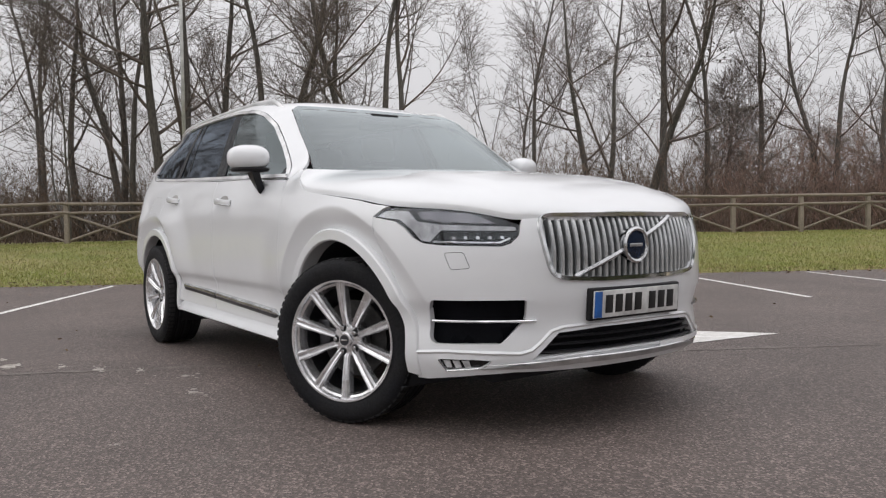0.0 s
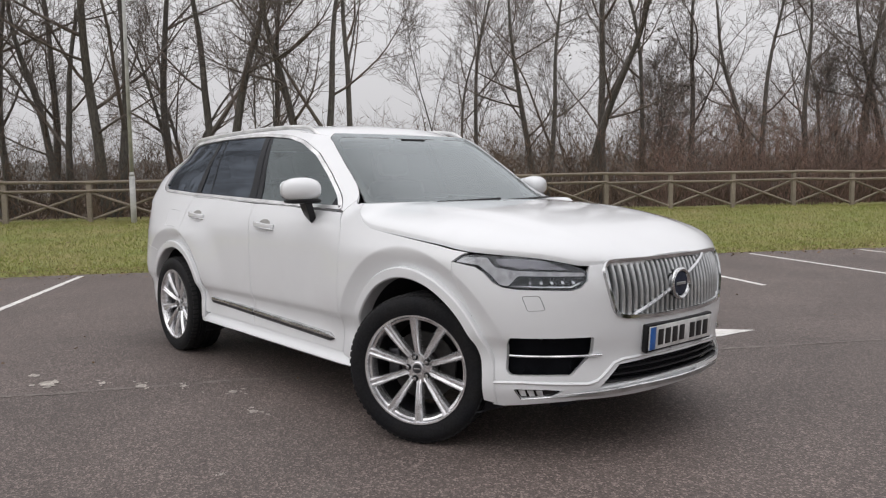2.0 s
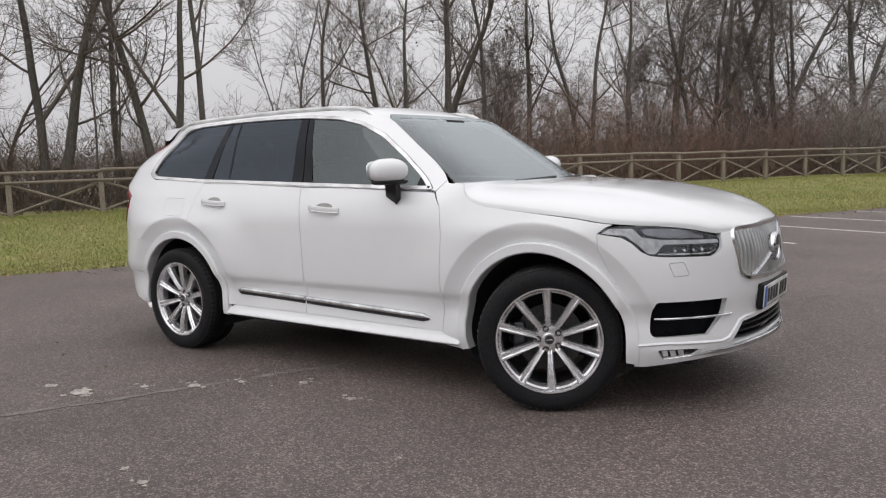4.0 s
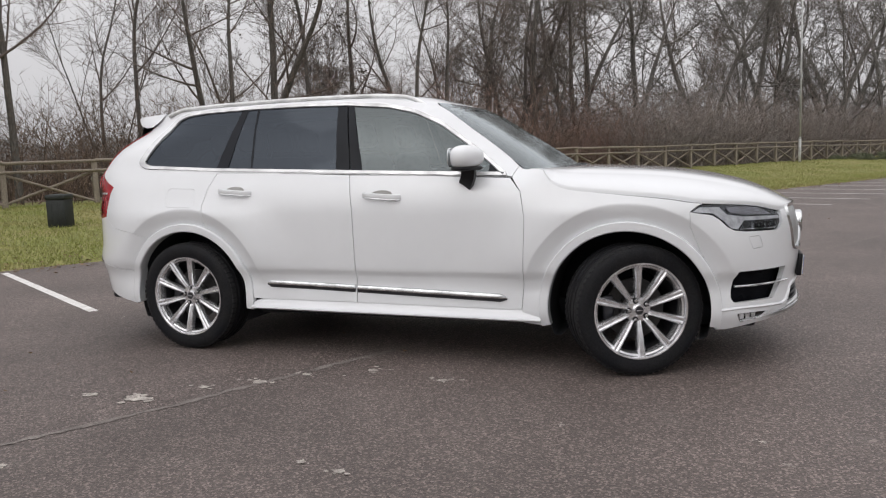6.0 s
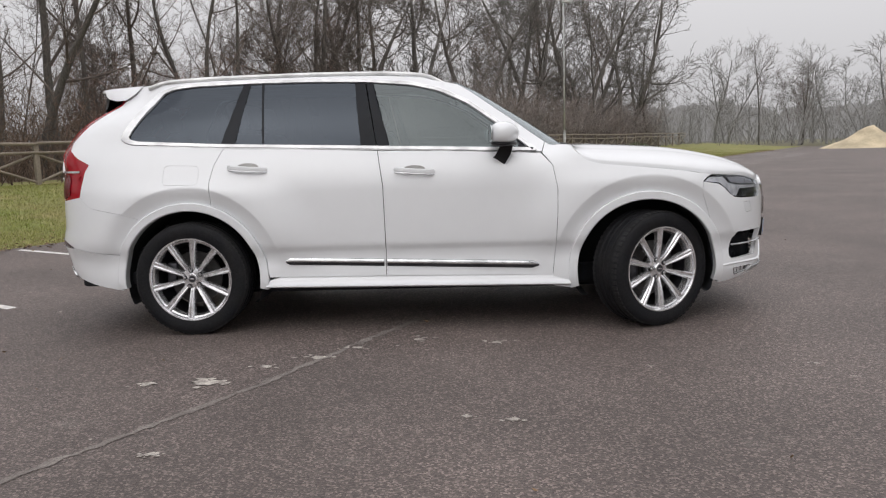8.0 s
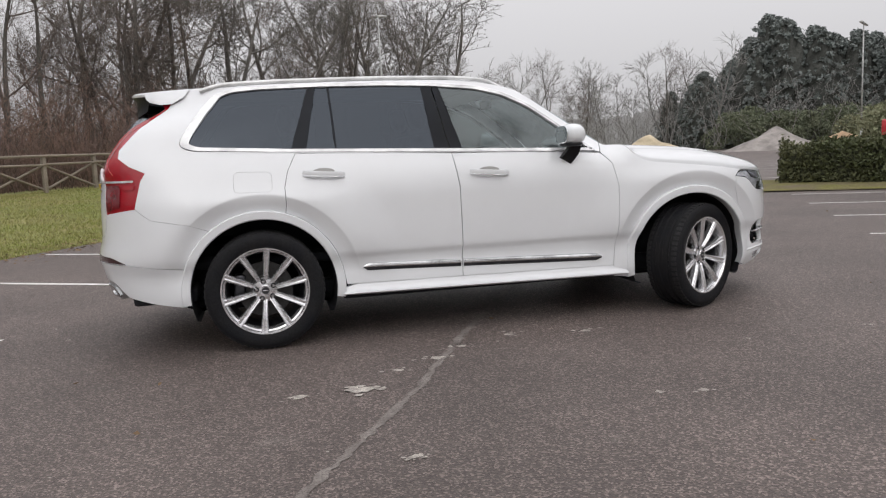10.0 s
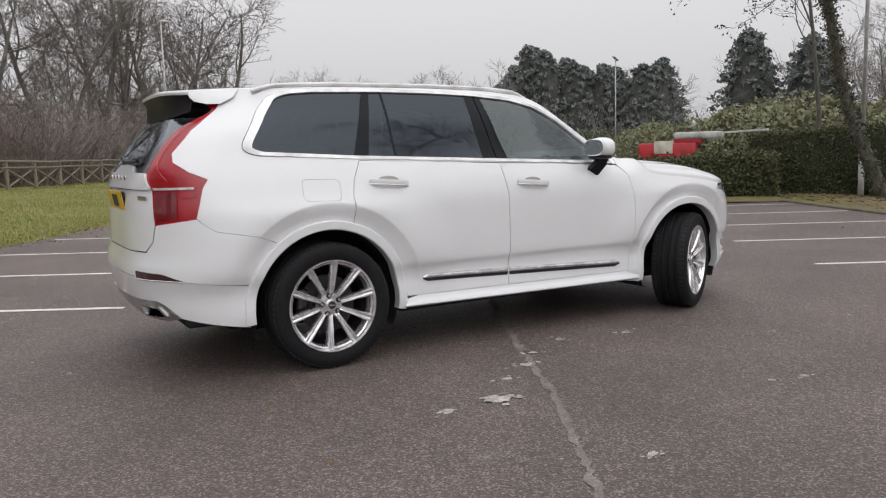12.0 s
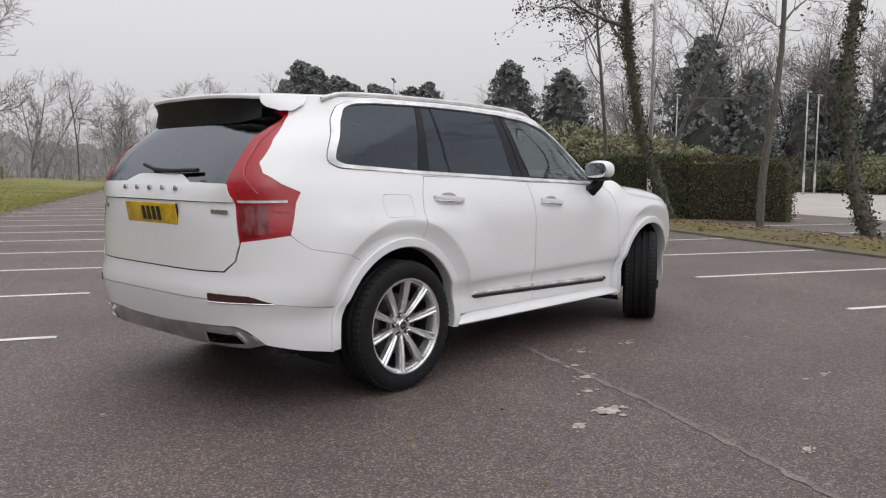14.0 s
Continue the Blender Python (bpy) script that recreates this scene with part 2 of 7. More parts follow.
def ground_patch(name, pts, mat, label, z=0.004, ragged=0.0, category="marking"):
    """A thin flat mark on the asphalt."""
    bm = bmesh.new()
    vs = []
    for i in range(len(pts)):
        a, b = Vector(pts[i]), Vector(pts[(i + 1) % len(pts)])
        n = max(1, int((b - a).length / 0.03))
        for k in range(n):
            p = a + (b - a) * k / n
            q = Vector((p.x, p.y, 0))
            vs.append(bm.verts.new((p.x + ragged * noise.noise(q * 14), p.y + ragged * noise.noise(q * 14 + Vector((9, 9, 9))), z)))
    bm.faces.new(vs)
    bmesh.ops.triangulate(bm, faces=bm.faces)
    bmesh.ops.recalc_face_normals(bm, faces=bm.faces)
    if sum(f.normal.z for f in bm.faces) < 0:
        bmesh.ops.reverse_faces(bm, faces=bm.faces)
    return tagged(part(name, bm, mat, smooth=False), label, category, kind="structure")


tip = Vector((1.25, 2.94))
head = [tip, tip - ALONG * 1.25 + ACROSS * 0.50, tip - ALONG * 1.25 + ACROSS * 0.09, tip - ALONG * 1.8 + ACROSS * 0.09, tip - ALONG * 1.8 - ACROSS * 0.09, tip - ALONG * 1.25 - ACROSS * 0.09, tip - ALONG * 1.25 - ACROSS * 0.50]
ground_patch("direction_arrow", head, PAINT_LINE, "worn white direction arrow painted on the asphalt", ragged=0.012)

# a repaired joint across the asphalt and pale chalky spots
SEAL = material("joint_filler", (0.225, 0.20, 0.183), 0.9, vary=0.4, scale=5, fine=110, bump=0.6, second=(0.145, 0.125, 0.115))
CHALK = material("chalky_stain", (0.55, 0.51, 0.46), 0.95, vary=0.35, scale=16, fine=160, bump=0.3, second=(0.24, 0.215, 0.195))


def joint(points, width, name="asphalt_joint"):
    left, right = [], []
    for i, p in enumerate(points):
        a, b = Vector(points[max(0, i - 1)]), Vector(points[min(len(points) - 1, i + 1)])
        d = (b - a).normalized()
        n = Vector((-d.y, d.x)) * width / 2
        left.append(Vector(p) + n)
        right.append(Vector(p) - n)
    ground_patch(name, left + right[::-1], SEAL, "pale ragged joint in the asphalt", 0.003, 0.03)


joint([(-5.2, -10.2), (-2.0, -4.25), (-1.38, -3.11), (-0.75, -2.04), (-0.28, -1.08), (1.41, 2.01), (2.15, 3.3), (6.2, 10.6), (12, 21)], 0.042)
joint([(-4.6, -0.9), (-3.24, 1.68), (-1.8, 4.4), (-0.78, 6.36), (5.2, 17.5)], 0.03)
rng = random.Random(21)
SPOTS = [(-1.05, -1.99, 0.10), (0.48, -1.29, 0.055), (0.01, -1.18, 0.05), (-0.80, -1.72, 0.045), (-0.55, -1.55, 0.06), (-0.35, -1.35, 0.045), (1.27, -1.84, 0.02), (2.13, -1.84, 0.02), (0.51, -2.60, 0.035), (0.31, -2.55, 0.03), (-0.95, -2.93, 0.04), (-1.35, -2.0, 0.05)]
for _ in range(60):
    SPOTS.append((rng.uniform(-5, 7), rng.uniform(-5, 9) if rng.random() < 0.5 else rng.uniform(-4.5, -1.2), rng.uniform(0.006, 0.018)))
for n, (x, y, r) in enumerate(SPOTS):
    bm = bmesh.new()
    for k in range(1 if r < 0.015 else 9):
        cx, cy = (x, y) if k == 0 else (x + rng.gauss(0, r * 0.9), y + rng.gauss(0, r * 0.5))
        q = r * (0.6 if k == 0 else rng.uniform(0.08, 0.3))
        ring = [bm.verts.new((cx + q * rng.uniform(0.45, 1.2) * math.cos(a) * 1.4, cy + q * rng.uniform(0.45, 1.2) * math.sin(a), 0.0035 + 0.0002 * k)) for a in np.linspace(0, 2 * math.pi, 14)[:-1]]
        bm.faces.new(ring)
    bmesh.ops.triangulate(bm, faces=bm.faces)
    tagged(part("chalky_spot", bm, CHALK, smooth=False), "pale chalky stain on the asphalt", "stain", kind="structure")

WITHERED = material("withered_leaf", (0.115, 0.10, 0.085), 0.9, vary=0.2, scale=3, fine=30, second=(0.08, 0.07, 0.06), island=0.3)


def leaf_cloud(points, size, seed):
    """Small tilted leaves at points, as vertices and faces."""
    r = np.random.RandomState(seed)
    P = np.array(points)
    n = len(P)
    u = r.normal(size=(n, 3))
    u /= np.linalg.norm(u, axis=1)[:, None]
    v = np.cross(u, r.normal(size=(n, 3)))
    v /= np.linalg.norm(v, axis=1)[:, None]
    s = size * r.uniform(0.6, 1.4, (n, 1))
    V = np.stack([P + u * s, P + v * s * 0.55, P - u * s, P - v * s * 0.55], 1).reshape(-1, 3)
    return V.tolist(), np.arange(4 * n).reshape(-1, 4).tolist()


# ---------------------------------------------------------------- bare trees
def grow(rng, height, spread, levels, lean=0.0, trunk=0.16, fork=1, low=0.2, sway=0.03, thick=0.007):
    """Branch segments of a leafless tree: the stems', and the limbs', branches' and twigs' of its crown."""
    wood, fine = [], []

    def bough(p, d, length, r, level, steps, bend, rise, out, taper=0.8):
        q, dirn, joints = Vector(p), Vector(d).normalized(), []
        drift = Vector((rng.gauss(0, bend), rng.gauss(0, bend), 0))
        for i in range(steps):
            r0, r1 = r * (1 - taper * i / steps), r * (1 - taper * (i + 1) / steps)
            drift = drift * 0.6 + Vector((rng.gauss(0, bend), rng.gauss(0, bend), 0)) * 0.7
            dirn = (dirn + drift + Vector((0, 0, rise))).normalized()
            e = q + dirn * (length / steps)
            out.append((q.copy(), e.copy(), max(r0, 0.004), max(r1, 0.0035), level))
            joints.append((e.copy(), dirn.copy(), r1, (i + 1) / steps))
            q = e
        return joints

    def fan(d, turn, angle):
        """A direction at an angle off d, turned about it."""
        side = d.orthogonal().normalized()
        side.rotate(Matrix.Rotation(turn, 3, d))
        return (d * math.cos(angle) + side * math.sin(angle)).normalized()

    def spray(e, d, size):
        """A twig of two bent lengths with short side shoots."""
        m = e + fan(d, rng.uniform(0, 6.28), rng.uniform(0.1, 0.3)) * size * 0.5
        d2 = ((m - e).normalized() + Vector((0, 0, 0.18))).normalized()
        f = m + fan(d2, rng.uniform(0, 6.28), 0.2) * size * 0.6
        if levels:
            fine.append((e.copy(), m.copy(), thick, thick * 0.8, 3))
            fine.append((m.copy(), f, thick * 0.8, 0.0, 3))
        else:
            fine.append((e.copy(), f, thick, 0.0, 3))
        for _ in range(levels):
            g = m.lerp(f, rng.uniform(0.0, 0.6))
            fine.append((g, g + fan(d2, rng.uniform(0, 6.28), rng.uniform(0.5, 0.9)) * size * rng.uniform(0.25, 0.5), thick * 0.7, 0.0, 3))

    for k in range(fork):
        turn = 2 * math.pi * k / fork + rng.uniform(-0.5, 0.5)
        tilt = 0.0 if fork == 1 else rng.uniform(0.08, 0.30)
        d = Vector((rng.gauss(lean, sway) + tilt * math.cos(turn), rng.gauss(0, sway) + tilt * math.sin(turn), 1))
        root = Vector((0.07 * (fork > 1) * math.cos(turn), 0.07 * (fork > 1) * math.sin(turn), -0.15))
        stem = bough(root, d, height * rng.uniform(0.8, 1.05), trunk * (1 if fork == 1 else rng.uniform(0.6, 0.9)), 0, 16, 0.045, 0.012, wood, 0.8)
        for e, sd, r, frac in stem:
            if frac < low or rng.random() < 0.22:
                continue
            for _ in range(1 + (rng.random() < 0.3)):
                stout = rng.random() < 0.3
                limb = bough(e, fan(sd, rng.uniform(0, 6.28), spread * rng.uniform(0.55, 1.3)), height * (0.46 if stout else 0.34) * rng.uniform(0.6, 1.2) * (1.2 - 0.75 * frac), min(0.075, r * (0.62 if stout else rng.uniform(0.28, 0.5))), 1, 8, 0.10, 0.06, fine)
                for f, ld, lr, lf in limb:
                    if lf < 0.2:
                        continue
                    for _ in range(1 if lf < 0.5 or not levels else 2):
                        twig = bough(f, fan(ld, rng.uniform(0, 6.28), rng.uniform(0.4, 1.1)), height * 0.135 * rng.uniform(0.4, 1.35) * (1.2 - 0.6 * lf), max(thick * 1.2, lr * 0.5), 2, 4, 0.14, 0.05, fine)
                        for g, td, tr, tf in twig[1 - (levels > 0):]:
                            spray(g, fan(td, rng.uniform(0, 6.28), rng.uniform(0.3, 0.95)), 0.062 * height * rng.uniform(0.4, 1.25))
                spray(*limb[-1][:2], 0.06 * height)
    return wood, fine


def spikes(segs):
    """Thin three-sided twigs that end in a point, as vertices and faces."""
    A, B = np.array([q[0] for q in segs]), np.array([q[1] for q in segs])
    R = np.array([q[2] for q in segs])[:, None]
    d = B - A
    d /= np.linalg.norm(d, axis=1)[:, None] + 1e-9
    u = np.cross(d, (0.31, 0.83, 0.46))
    u /= np.linalg.norm(u, axis=1)[:, None] + 1e-9
    w = np.cross(d, u)
    V = np.stack([A + R * u, A + R * (-0.5 * u + 0.866 * w), A + R * (-0.5 * u - 0.866 * w), B], 1).reshape(-1, 3)
    base = 4 * np.arange(len(segs))[:, None]
    F = np.concatenate([base + np.array(q) for q in ((0, 1, 3), (1, 2, 3), (2, 0, 3))])
    return V, F


def tree_mesh(name, segs, sides):
    groups = {}
    for s in segs:
        groups.setdefault(0 if s[3] == 0 else sides[s[4]], []).append(s)
    V, F, off = [], [], 0
    for n, g in groups.items():
        v, f = tubes(g, n) if n else spikes(g)
        V.append(v)
        F += (np.asarray(f) + off).tolist()
        off += len(v)
    me = bpy.data.meshes.new(name)
    me.from_pydata(np.concatenate(V).tolist(), [], F)
    me.update()
    me.shade_smooth()
    return me


def bare_tree(seed, height, spread, levels, label, trunk=0.16, fork=1, lean=0.0, low=0.2, bark=None, group="bare winter trees", thick=0.0075, leaves=0):
    rng = random.Random(seed)
    wood, fine = grow(rng, height, spread, levels, lean, trunk, fork, low, 0.03, thick)
    t = thing("tree", label, "tree", group=group)
    link("trunk", tree_mesh("trunk", wood, (9, 5, 4, 3, 3)), bark or BARK, t)
    link("crown", tree_mesh("crown", fine, (9, 5, 3, 3, 3)), bark or TWIG, t)
    if leaves:
        tips = [s[1] for s in fine if s[3] == 0.0 and 2.0 < s[1].z < 0.75 * height]
        pts = []
        for _ in range(leaves):
            c = rng.choice(tips)
            pts += [(c.x + rng.gauss(0, 0.08), c.y + rng.gauss(0, 0.08), c.z - abs(rng.gauss(0, 0.08))) for _ in range(4)]
        raw("withered_foliage", *leaf_cloud(pts, 0.045, seed), WITHERED, t, "last withered leaves")
    return t


SPECIES = [
    bare_tree(11, 11.5, 0.85, 2, "tall leafless tree with upright grey branches", 0.15, 1, 0.0, 0.22),
    bare_tree(12, 10, 0.9, 2, "leafless tree forking low into three stems", 0.15, 3, 0.0, 0.26),
    bare_tree(13, 12.5, 0.7, 2, "slender leafless tree behind the fence", 0.11, 1, 0.02, 0.28),
    bare_tree(14, 11, 0.95, 2, "twin-stemmed leafless tree behind the fence", 0.19, 2, 0.0, 0.24),
    bare_tree(15, 11.5, 1.0, 2, "dark-trunked leafless tree with a few withered leaves", 0.19, 1, 0.03, 0.2, leaves=260),
    bare_tree(16, 5.5, 0.6, 1, "young leafless tree in the undergrowth", 0.045, 4, 0.0, 0.10),
    bare_tree(17, 9.0, 0.45, 1, "thin leafless sapling among the older trees", 0.05, 2, 0.0, 0.15),
]
PLACED = [
    (3, -20.9, 3.5, 20), (0, -22.6, 2.3, 70), (3, -20.0, 4.4, 115), (0, -22.0, 7.2, 110), (3, -18.3, 6.9, 200), (0, -19.5, 10.0, 10), (3, -16.4, 9.6, 45),
    (2, -15.6, 10.2, 160), (3, -14.5, 17.7, 60), (4, -14.0, 19.4, 30), (2, -14.0, 23.1, 250), (0, -12.9, 24.8, 300), (3, -10.6, 26.0, 340),
    (0, -9.5, 27.7, 85), (4, -8.3, 29.6, 140), (3, -7.5, 31.6, 15), (0, -6.3, 31.4, 60), (4, -8.5, 33.9, 15), (3, -5.1, 35.1, 60), (0, -25.0, 4.0, 210),
    (3, -20.5, -1.2, 130), (4, -24.5, -3.2, 15), (1, -21.5, -4.6, 220), (2, -27.0, 1.8, 160), (6, -19.6, 1.4, 0), (1, -25.5, 9.0, 33),
]
rng = random.Random(5)
for s in np.arange(-40, 66, 2.5):
    for o, chance in ((12.5, 0.17), (16, 0.20), (20, 0.22), (26, 0.24), (34, 0.2)):
        if rng.random() < (chance + (0.12 if s < -22 else 0.0 if s < 14 else 0.10)) * (0.4 if s > 38 else 1.0):
            p = plan(s + rng.uniform(-1, 1), o + rng.uniform(-1.8, 1.8))
            PLACED.append((rng.choice((0, 2, 2, 5, 6, 6, 5, 2, 6)), p.x, p.y, rng.uniform(0, 360)))
used = set()
for kind, x, y, turn in PLACED:
    size = rng.uniform(0.85, 1.2)
    m = pose(x, y, 0.4, 0, 0, turn) @ Matrix.Diagonal((size, size, size, 1))
    if kind not in used:
        used.add(kind)
        SPECIES[kind].matrix_basis = m
    else:
        copy = copy_thing(SPECIES[kind], pose(x, y, 0.4, 0, 0, turn))
        copy.scale = (size, size, size)


# ---------------------------------------------------------------- thicket behind the fence
def thicket(name, label, count, region, height, seed, mat=BRUSH, stout=1.0):
    rng = random.Random(seed)
    segs = []
    for _ in range(count):
        x, y = region(rng)
        h = height * rng.uniform(0.35, 1.15)
        p = Vector((x, y, 0.3))
        d = Vector((rng.gauss(0, 0.45), rng.gauss(0, 0.45), 1)).normalized()
        r = rng.uniform(0.006, 0.016) * stout
        for i in range(4):
            e = p + d * h / 4
            segs.append((p.copy(), e.copy(), r * (1 - i / 5), r * (1 - (i + 1) / 5), 0))
            if i:
                for _ in range(2):
                    f = e + Vector((rng.gauss(0, 0.25), rng.gauss(0, 0.25), rng.uniform(0.05, 0.4))) * h * 0.4
                    segs.append((e.copy(), f, max(0.005 * stout, r * 0.5), 0.0, 0))
            d = (d + Vector((rng.gauss(0, 0.3), rng.gauss(0, 0.3), 0))).normalized()
            p = e
    ob = link(name, tree_mesh(name, segs, (3,)), mat)
    return tagged(ob, label, "undergrowth", kind="stuff")


def behind_fence(rng):
    p = plan(rng.uniform(-30, 62), 10.0 + abs(rng.gauss(0, 6)))
    return p.x, p.y


thicket("undergrowth", "dense brown leafless scrub behind the wooden fence", 7500, behind_fence, 2.7, 3)
thicket("bramble", "dark leafless thicket filling the wood behind the fence", 4200, lambda r: tuple(plan(r.uniform(-42, 8), 12.5 + abs(r.gauss(0, 7)))[:2]), 3.4, 31, stout=1.3)
thicket("coppice", "tall dark coppice stems filling the wood", 2600, lambda r: tuple(plan(r.uniform(6, 44), 13.5 + abs(r.gauss(0, 8)))[:2]), 4.6, 33, stout=1.5)
RED_TWIG = material("red_brown_twig", (0.24, 0.15, 0.12), 0.9, vary=0.2, scale=0.6, fine=3, second=(0.20, 0.14, 0.12), island=0.3)
thicket("dogwood", "red-brown twiggy shrubs behind the wooden fence", 1300, lambda r: tuple(plan(r.uniform(12.5, 30), 10.6 + abs(r.gauss(0, 2.2)))[:2]), 3.8, 37, RED_TWIG)


# ---------------------------------------------------------------- rail fence
def fence():
    t = thing("fence", "weathered wooden rail fence with crossed braces on the grass bank", "fence")
    rng = random.Random(8)
    step = 2.0
    for k in range(-16, 34):
        s = k * step
        a, b = plan(s, 8.8), plan(s + step, 8.8)
        za, zb = bank(s, 8.8), bank(s + step, 8.8)
        bm = bmesh.new()
        box(bm, (-0.06, -0.05, -0.2), (0.06, 0.05, 1.02 + rng.uniform(-0.02, 0.04)), pose(a.x, a.y, za, 0, 0, 60), 0.012)
        part("post", bm, RAIL, t)
        for name, ha, hb, r in (("top_rail", 1.04, 1.04, 0.045), ("rail", 0.80, 0.80, 0.04), ("brace", 0.06, 0.78, 0.035), ("brace", 0.78, 0.06, 0.035)):
            v, f = tubes([((a.x, a.y, za + ha + rng.uniform(-0.02, 0.02)), (b.x, b.y, zb + hb + rng.uniform(-0.02, 0.02)), r, r * 0.92)], 6)
            off = ACROSS * (-0.05 if name != "brace" else 0.05 if ha < hb else 0.0)
            v = v + np.array((off.x, off.y, 0))
            raw(name, v.tolist(), f.tolist(), RAIL, t, smooth=True)


fence()


def litter_bin(x, y, turn):
    p = Vector((x, y)) - EDGE
    z = bank(p.dot(ALONG), p.dot(ACROSS))
    t = thing("litter_bin", "dark square litter bin standing on the grass", "bin", pose(x, y, z, 0, 0, turn))
    bm = bmesh.new()
    box(bm, (-0.17, -0.17, -0.05), (0.17, 0.17, 0.50), None, 0.015)
    for q in (-0.1, 0.0, 0.1):
        box(bm, (q - 0.035, -0.178, 0.05), (q + 0.035, -0.168, 0.44), None, 0.004)
    part("body", bm, BIN_GREEN, t)
    part("lid", box(bmesh.new(), (-0.185, -0.185, 0.50), (0.185, 0.185, 0.60), None, 0.03), BIN_GREEN, t)


BIN_GREEN = material("dark_bin_plastic", (0.018, 0.022, 0.02), 0.6, vary=0.2, scale=4, fine=30)
litter_bin(-9.55, 5.72, 20)


def lamp_post(x, y, z, h, arm=0.0, turn=0):
    t = thing("lamp_post", "tall slim galvanised lighting column", "lamp post", pose(x, y, z, 0, 0, turn), "lighting columns")
    bm = bmesh.new()
    for r0, r1, z0, z1 in ((0.07, 0.07, -0.2, 1.25), (0.07, 0.05, 1.25, 1.35), (0.05, 0.038, 1.35, h)):
        bmesh.ops.create_cone(bm, cap_ends=True, segments=14, radius1=r0, radius2=r1, depth=z1 - z0, matrix=Matrix.Translation((0, 0, (z0 + z1) / 2)))
    part("pole", bm, GALV, t)
    bm = bmesh.new()
    if arm:
        box(bm, (-arm, -0.09, h - 0.02), (-0.05, 0.09, h + 0.09), None, 0.03)
        box(bm, (0.05, -0.09, h - 0.02), (arm, 0.09, h + 0.09), None, 0.03)
    else:
        box(bm, (-0.1, -0.09, h - 0.02), (0.5, 0.09, h + 0.08), None, 0.03)
    part("lantern", bm, GALV, t)
    return t


lamp_post(-15.2, 3.4, 0.35, 8)
lamp_post(5.7, 39.5, 0.4, 8.5)
lamp_post(5.2, 54.3, 0.3, 9, 0.5)
lamp_post(37, 37.8, 0, 8, 1.2, 40)
lamp_post(14.9, 5.8, 0, 8)
lamp_post(46, 19.5, 0, 6.5)
lamp_post(44, 10.5, 0, 6)
lamp_post(46.5, 10.6, 0, 6)


# ---------------------------------------------------------------- grass and litter
def blades(name, label, count, place, mat, height, width, seed, category="grass"):
    r = np.random.RandomState(seed)
    source = random.Random(seed)
    pts = np.array([place(source) for _ in range(count)])
    ang = r.uniform(0, 2 * math.pi, count)
    h = height * r.uniform(0.5, 1.3, count)
    w = width * r.uniform(0.6, 1.3, count)
    lean = r.normal(0, 0.5, (count, 2)) * h[:, None]
    dx, dy = np.cos(ang) * w, np.sin(ang) * w
    V = np.empty((count, 3, 3))
    V[:, 0] = pts + np.stack([-dx, -dy, np.zeros(count) - 0.01], 1)
    V[:, 1] = pts + np.stack([dx, dy, np.zeros(count) - 0.01], 1)
    V[:, 2] = pts + np.stack([lean[:, 0], lean[:, 1], h], 1)
    me = bpy.data.meshes.new(name)
    me.from_pydata(V.reshape(-1, 3).tolist(), [], np.arange(count * 3).reshape(-1, 3).tolist())
    me.update()
    return tagged(link(name, me, mat), label, category, kind="stuff")


def on_bank(r):
    s = r.triangular(-16, 60, 0)
    o = 0.05 + 9.2 * r.random() ** 1.2
    p = plan(s, o)
    return (p.x, p.y, bank(s, o))


blades("grass", "short rough winter grass on the bank", 210000, on_bank, GRASS_BLADE, 0.05, 0.008, 4)
LEAF = material("dead_leaf", (0.23, 0.145, 0.075), 0.85, vary=0.3, scale=3, fine=30, second=(0.12, 0.08, 0.05), island=0.5)


def scatter_leaves(name, label, count, place, size, seed):
    r = random.Random(seed)
    V, F = [], []
    for i in range(count):
        x, y, z = place(r)
        a, s = r.uniform(0, 6.28), size * r.uniform(0.6, 1.4)
        c, d = math.cos(a) * s, math.sin(a) * s
        b = len(V)
        V += [(x + c, y + d, z + 0.006 + r.uniform(0, 0.012)), (x - d * 0.5, y + c * 0.5, z + 0.006 + r.uniform(0, 0.02)), (x - c, y - d, z + 0.006 + r.uniform(0, 0.012)), (x + d * 0.5, y - c * 0.5, z + 0.006)]
        F += [(b, b + 1, b + 2), (b, b + 2, b + 3)]
    return tagged(raw(name, V, F, LEAF), label, "leaves", kind="stuff")


def near_edge(r):
    s, o = r.uniform(-20, 60), r.gauss(0.15, 0.35)
    p = plan(s, o)
    return (p.x, p.y, max(0.003, bank(s, o)) if o > 0 else 0.003)


scatter_leaves("leaf_litter", "brown dead leaves along the edge of the grass", 6500, near_edge, 0.03, 6)
scatter_leaves("fallen_leaves", "scattered dead leaves on the asphalt", 160, lambda r: (r.uniform(-8, 10), r.uniform(-6, 14), 0.003), 0.016, 7)
scatter_leaves("bank_leaves", "dead leaves lying in the grass", 1600, on_bank, 0.03, 9)

# ---------------------------------------------------------------- the verge with ivy-clad trees, and the hedges
MOSS = material("mossy_verge", (0.16, 0.15, 0.035), 0.95, vary=0.4, scale=1.2, fine=30, bump=1.0, second=(0.14, 0.11, 0.07))
KERB = material("kerb_concrete", (0.15, 0.14, 0.10), 0.9, vary=0.2, scale=3, fine=60, bump=0.4)
IVY = material("ivy_leaf", (0.045, 0.065, 0.025), 0.5, vary=0.3, scale=2, fine=20, second=(0.08, 0.085, 0.04), island=0.5)
HEDGE_LEAF = material("hedge_leaf", (0.075, 0.09, 0.036), 0.7, vary=0.25, scale=0.7, fine=9, second=(0.10, 0.10, 0.045), island=0.28)
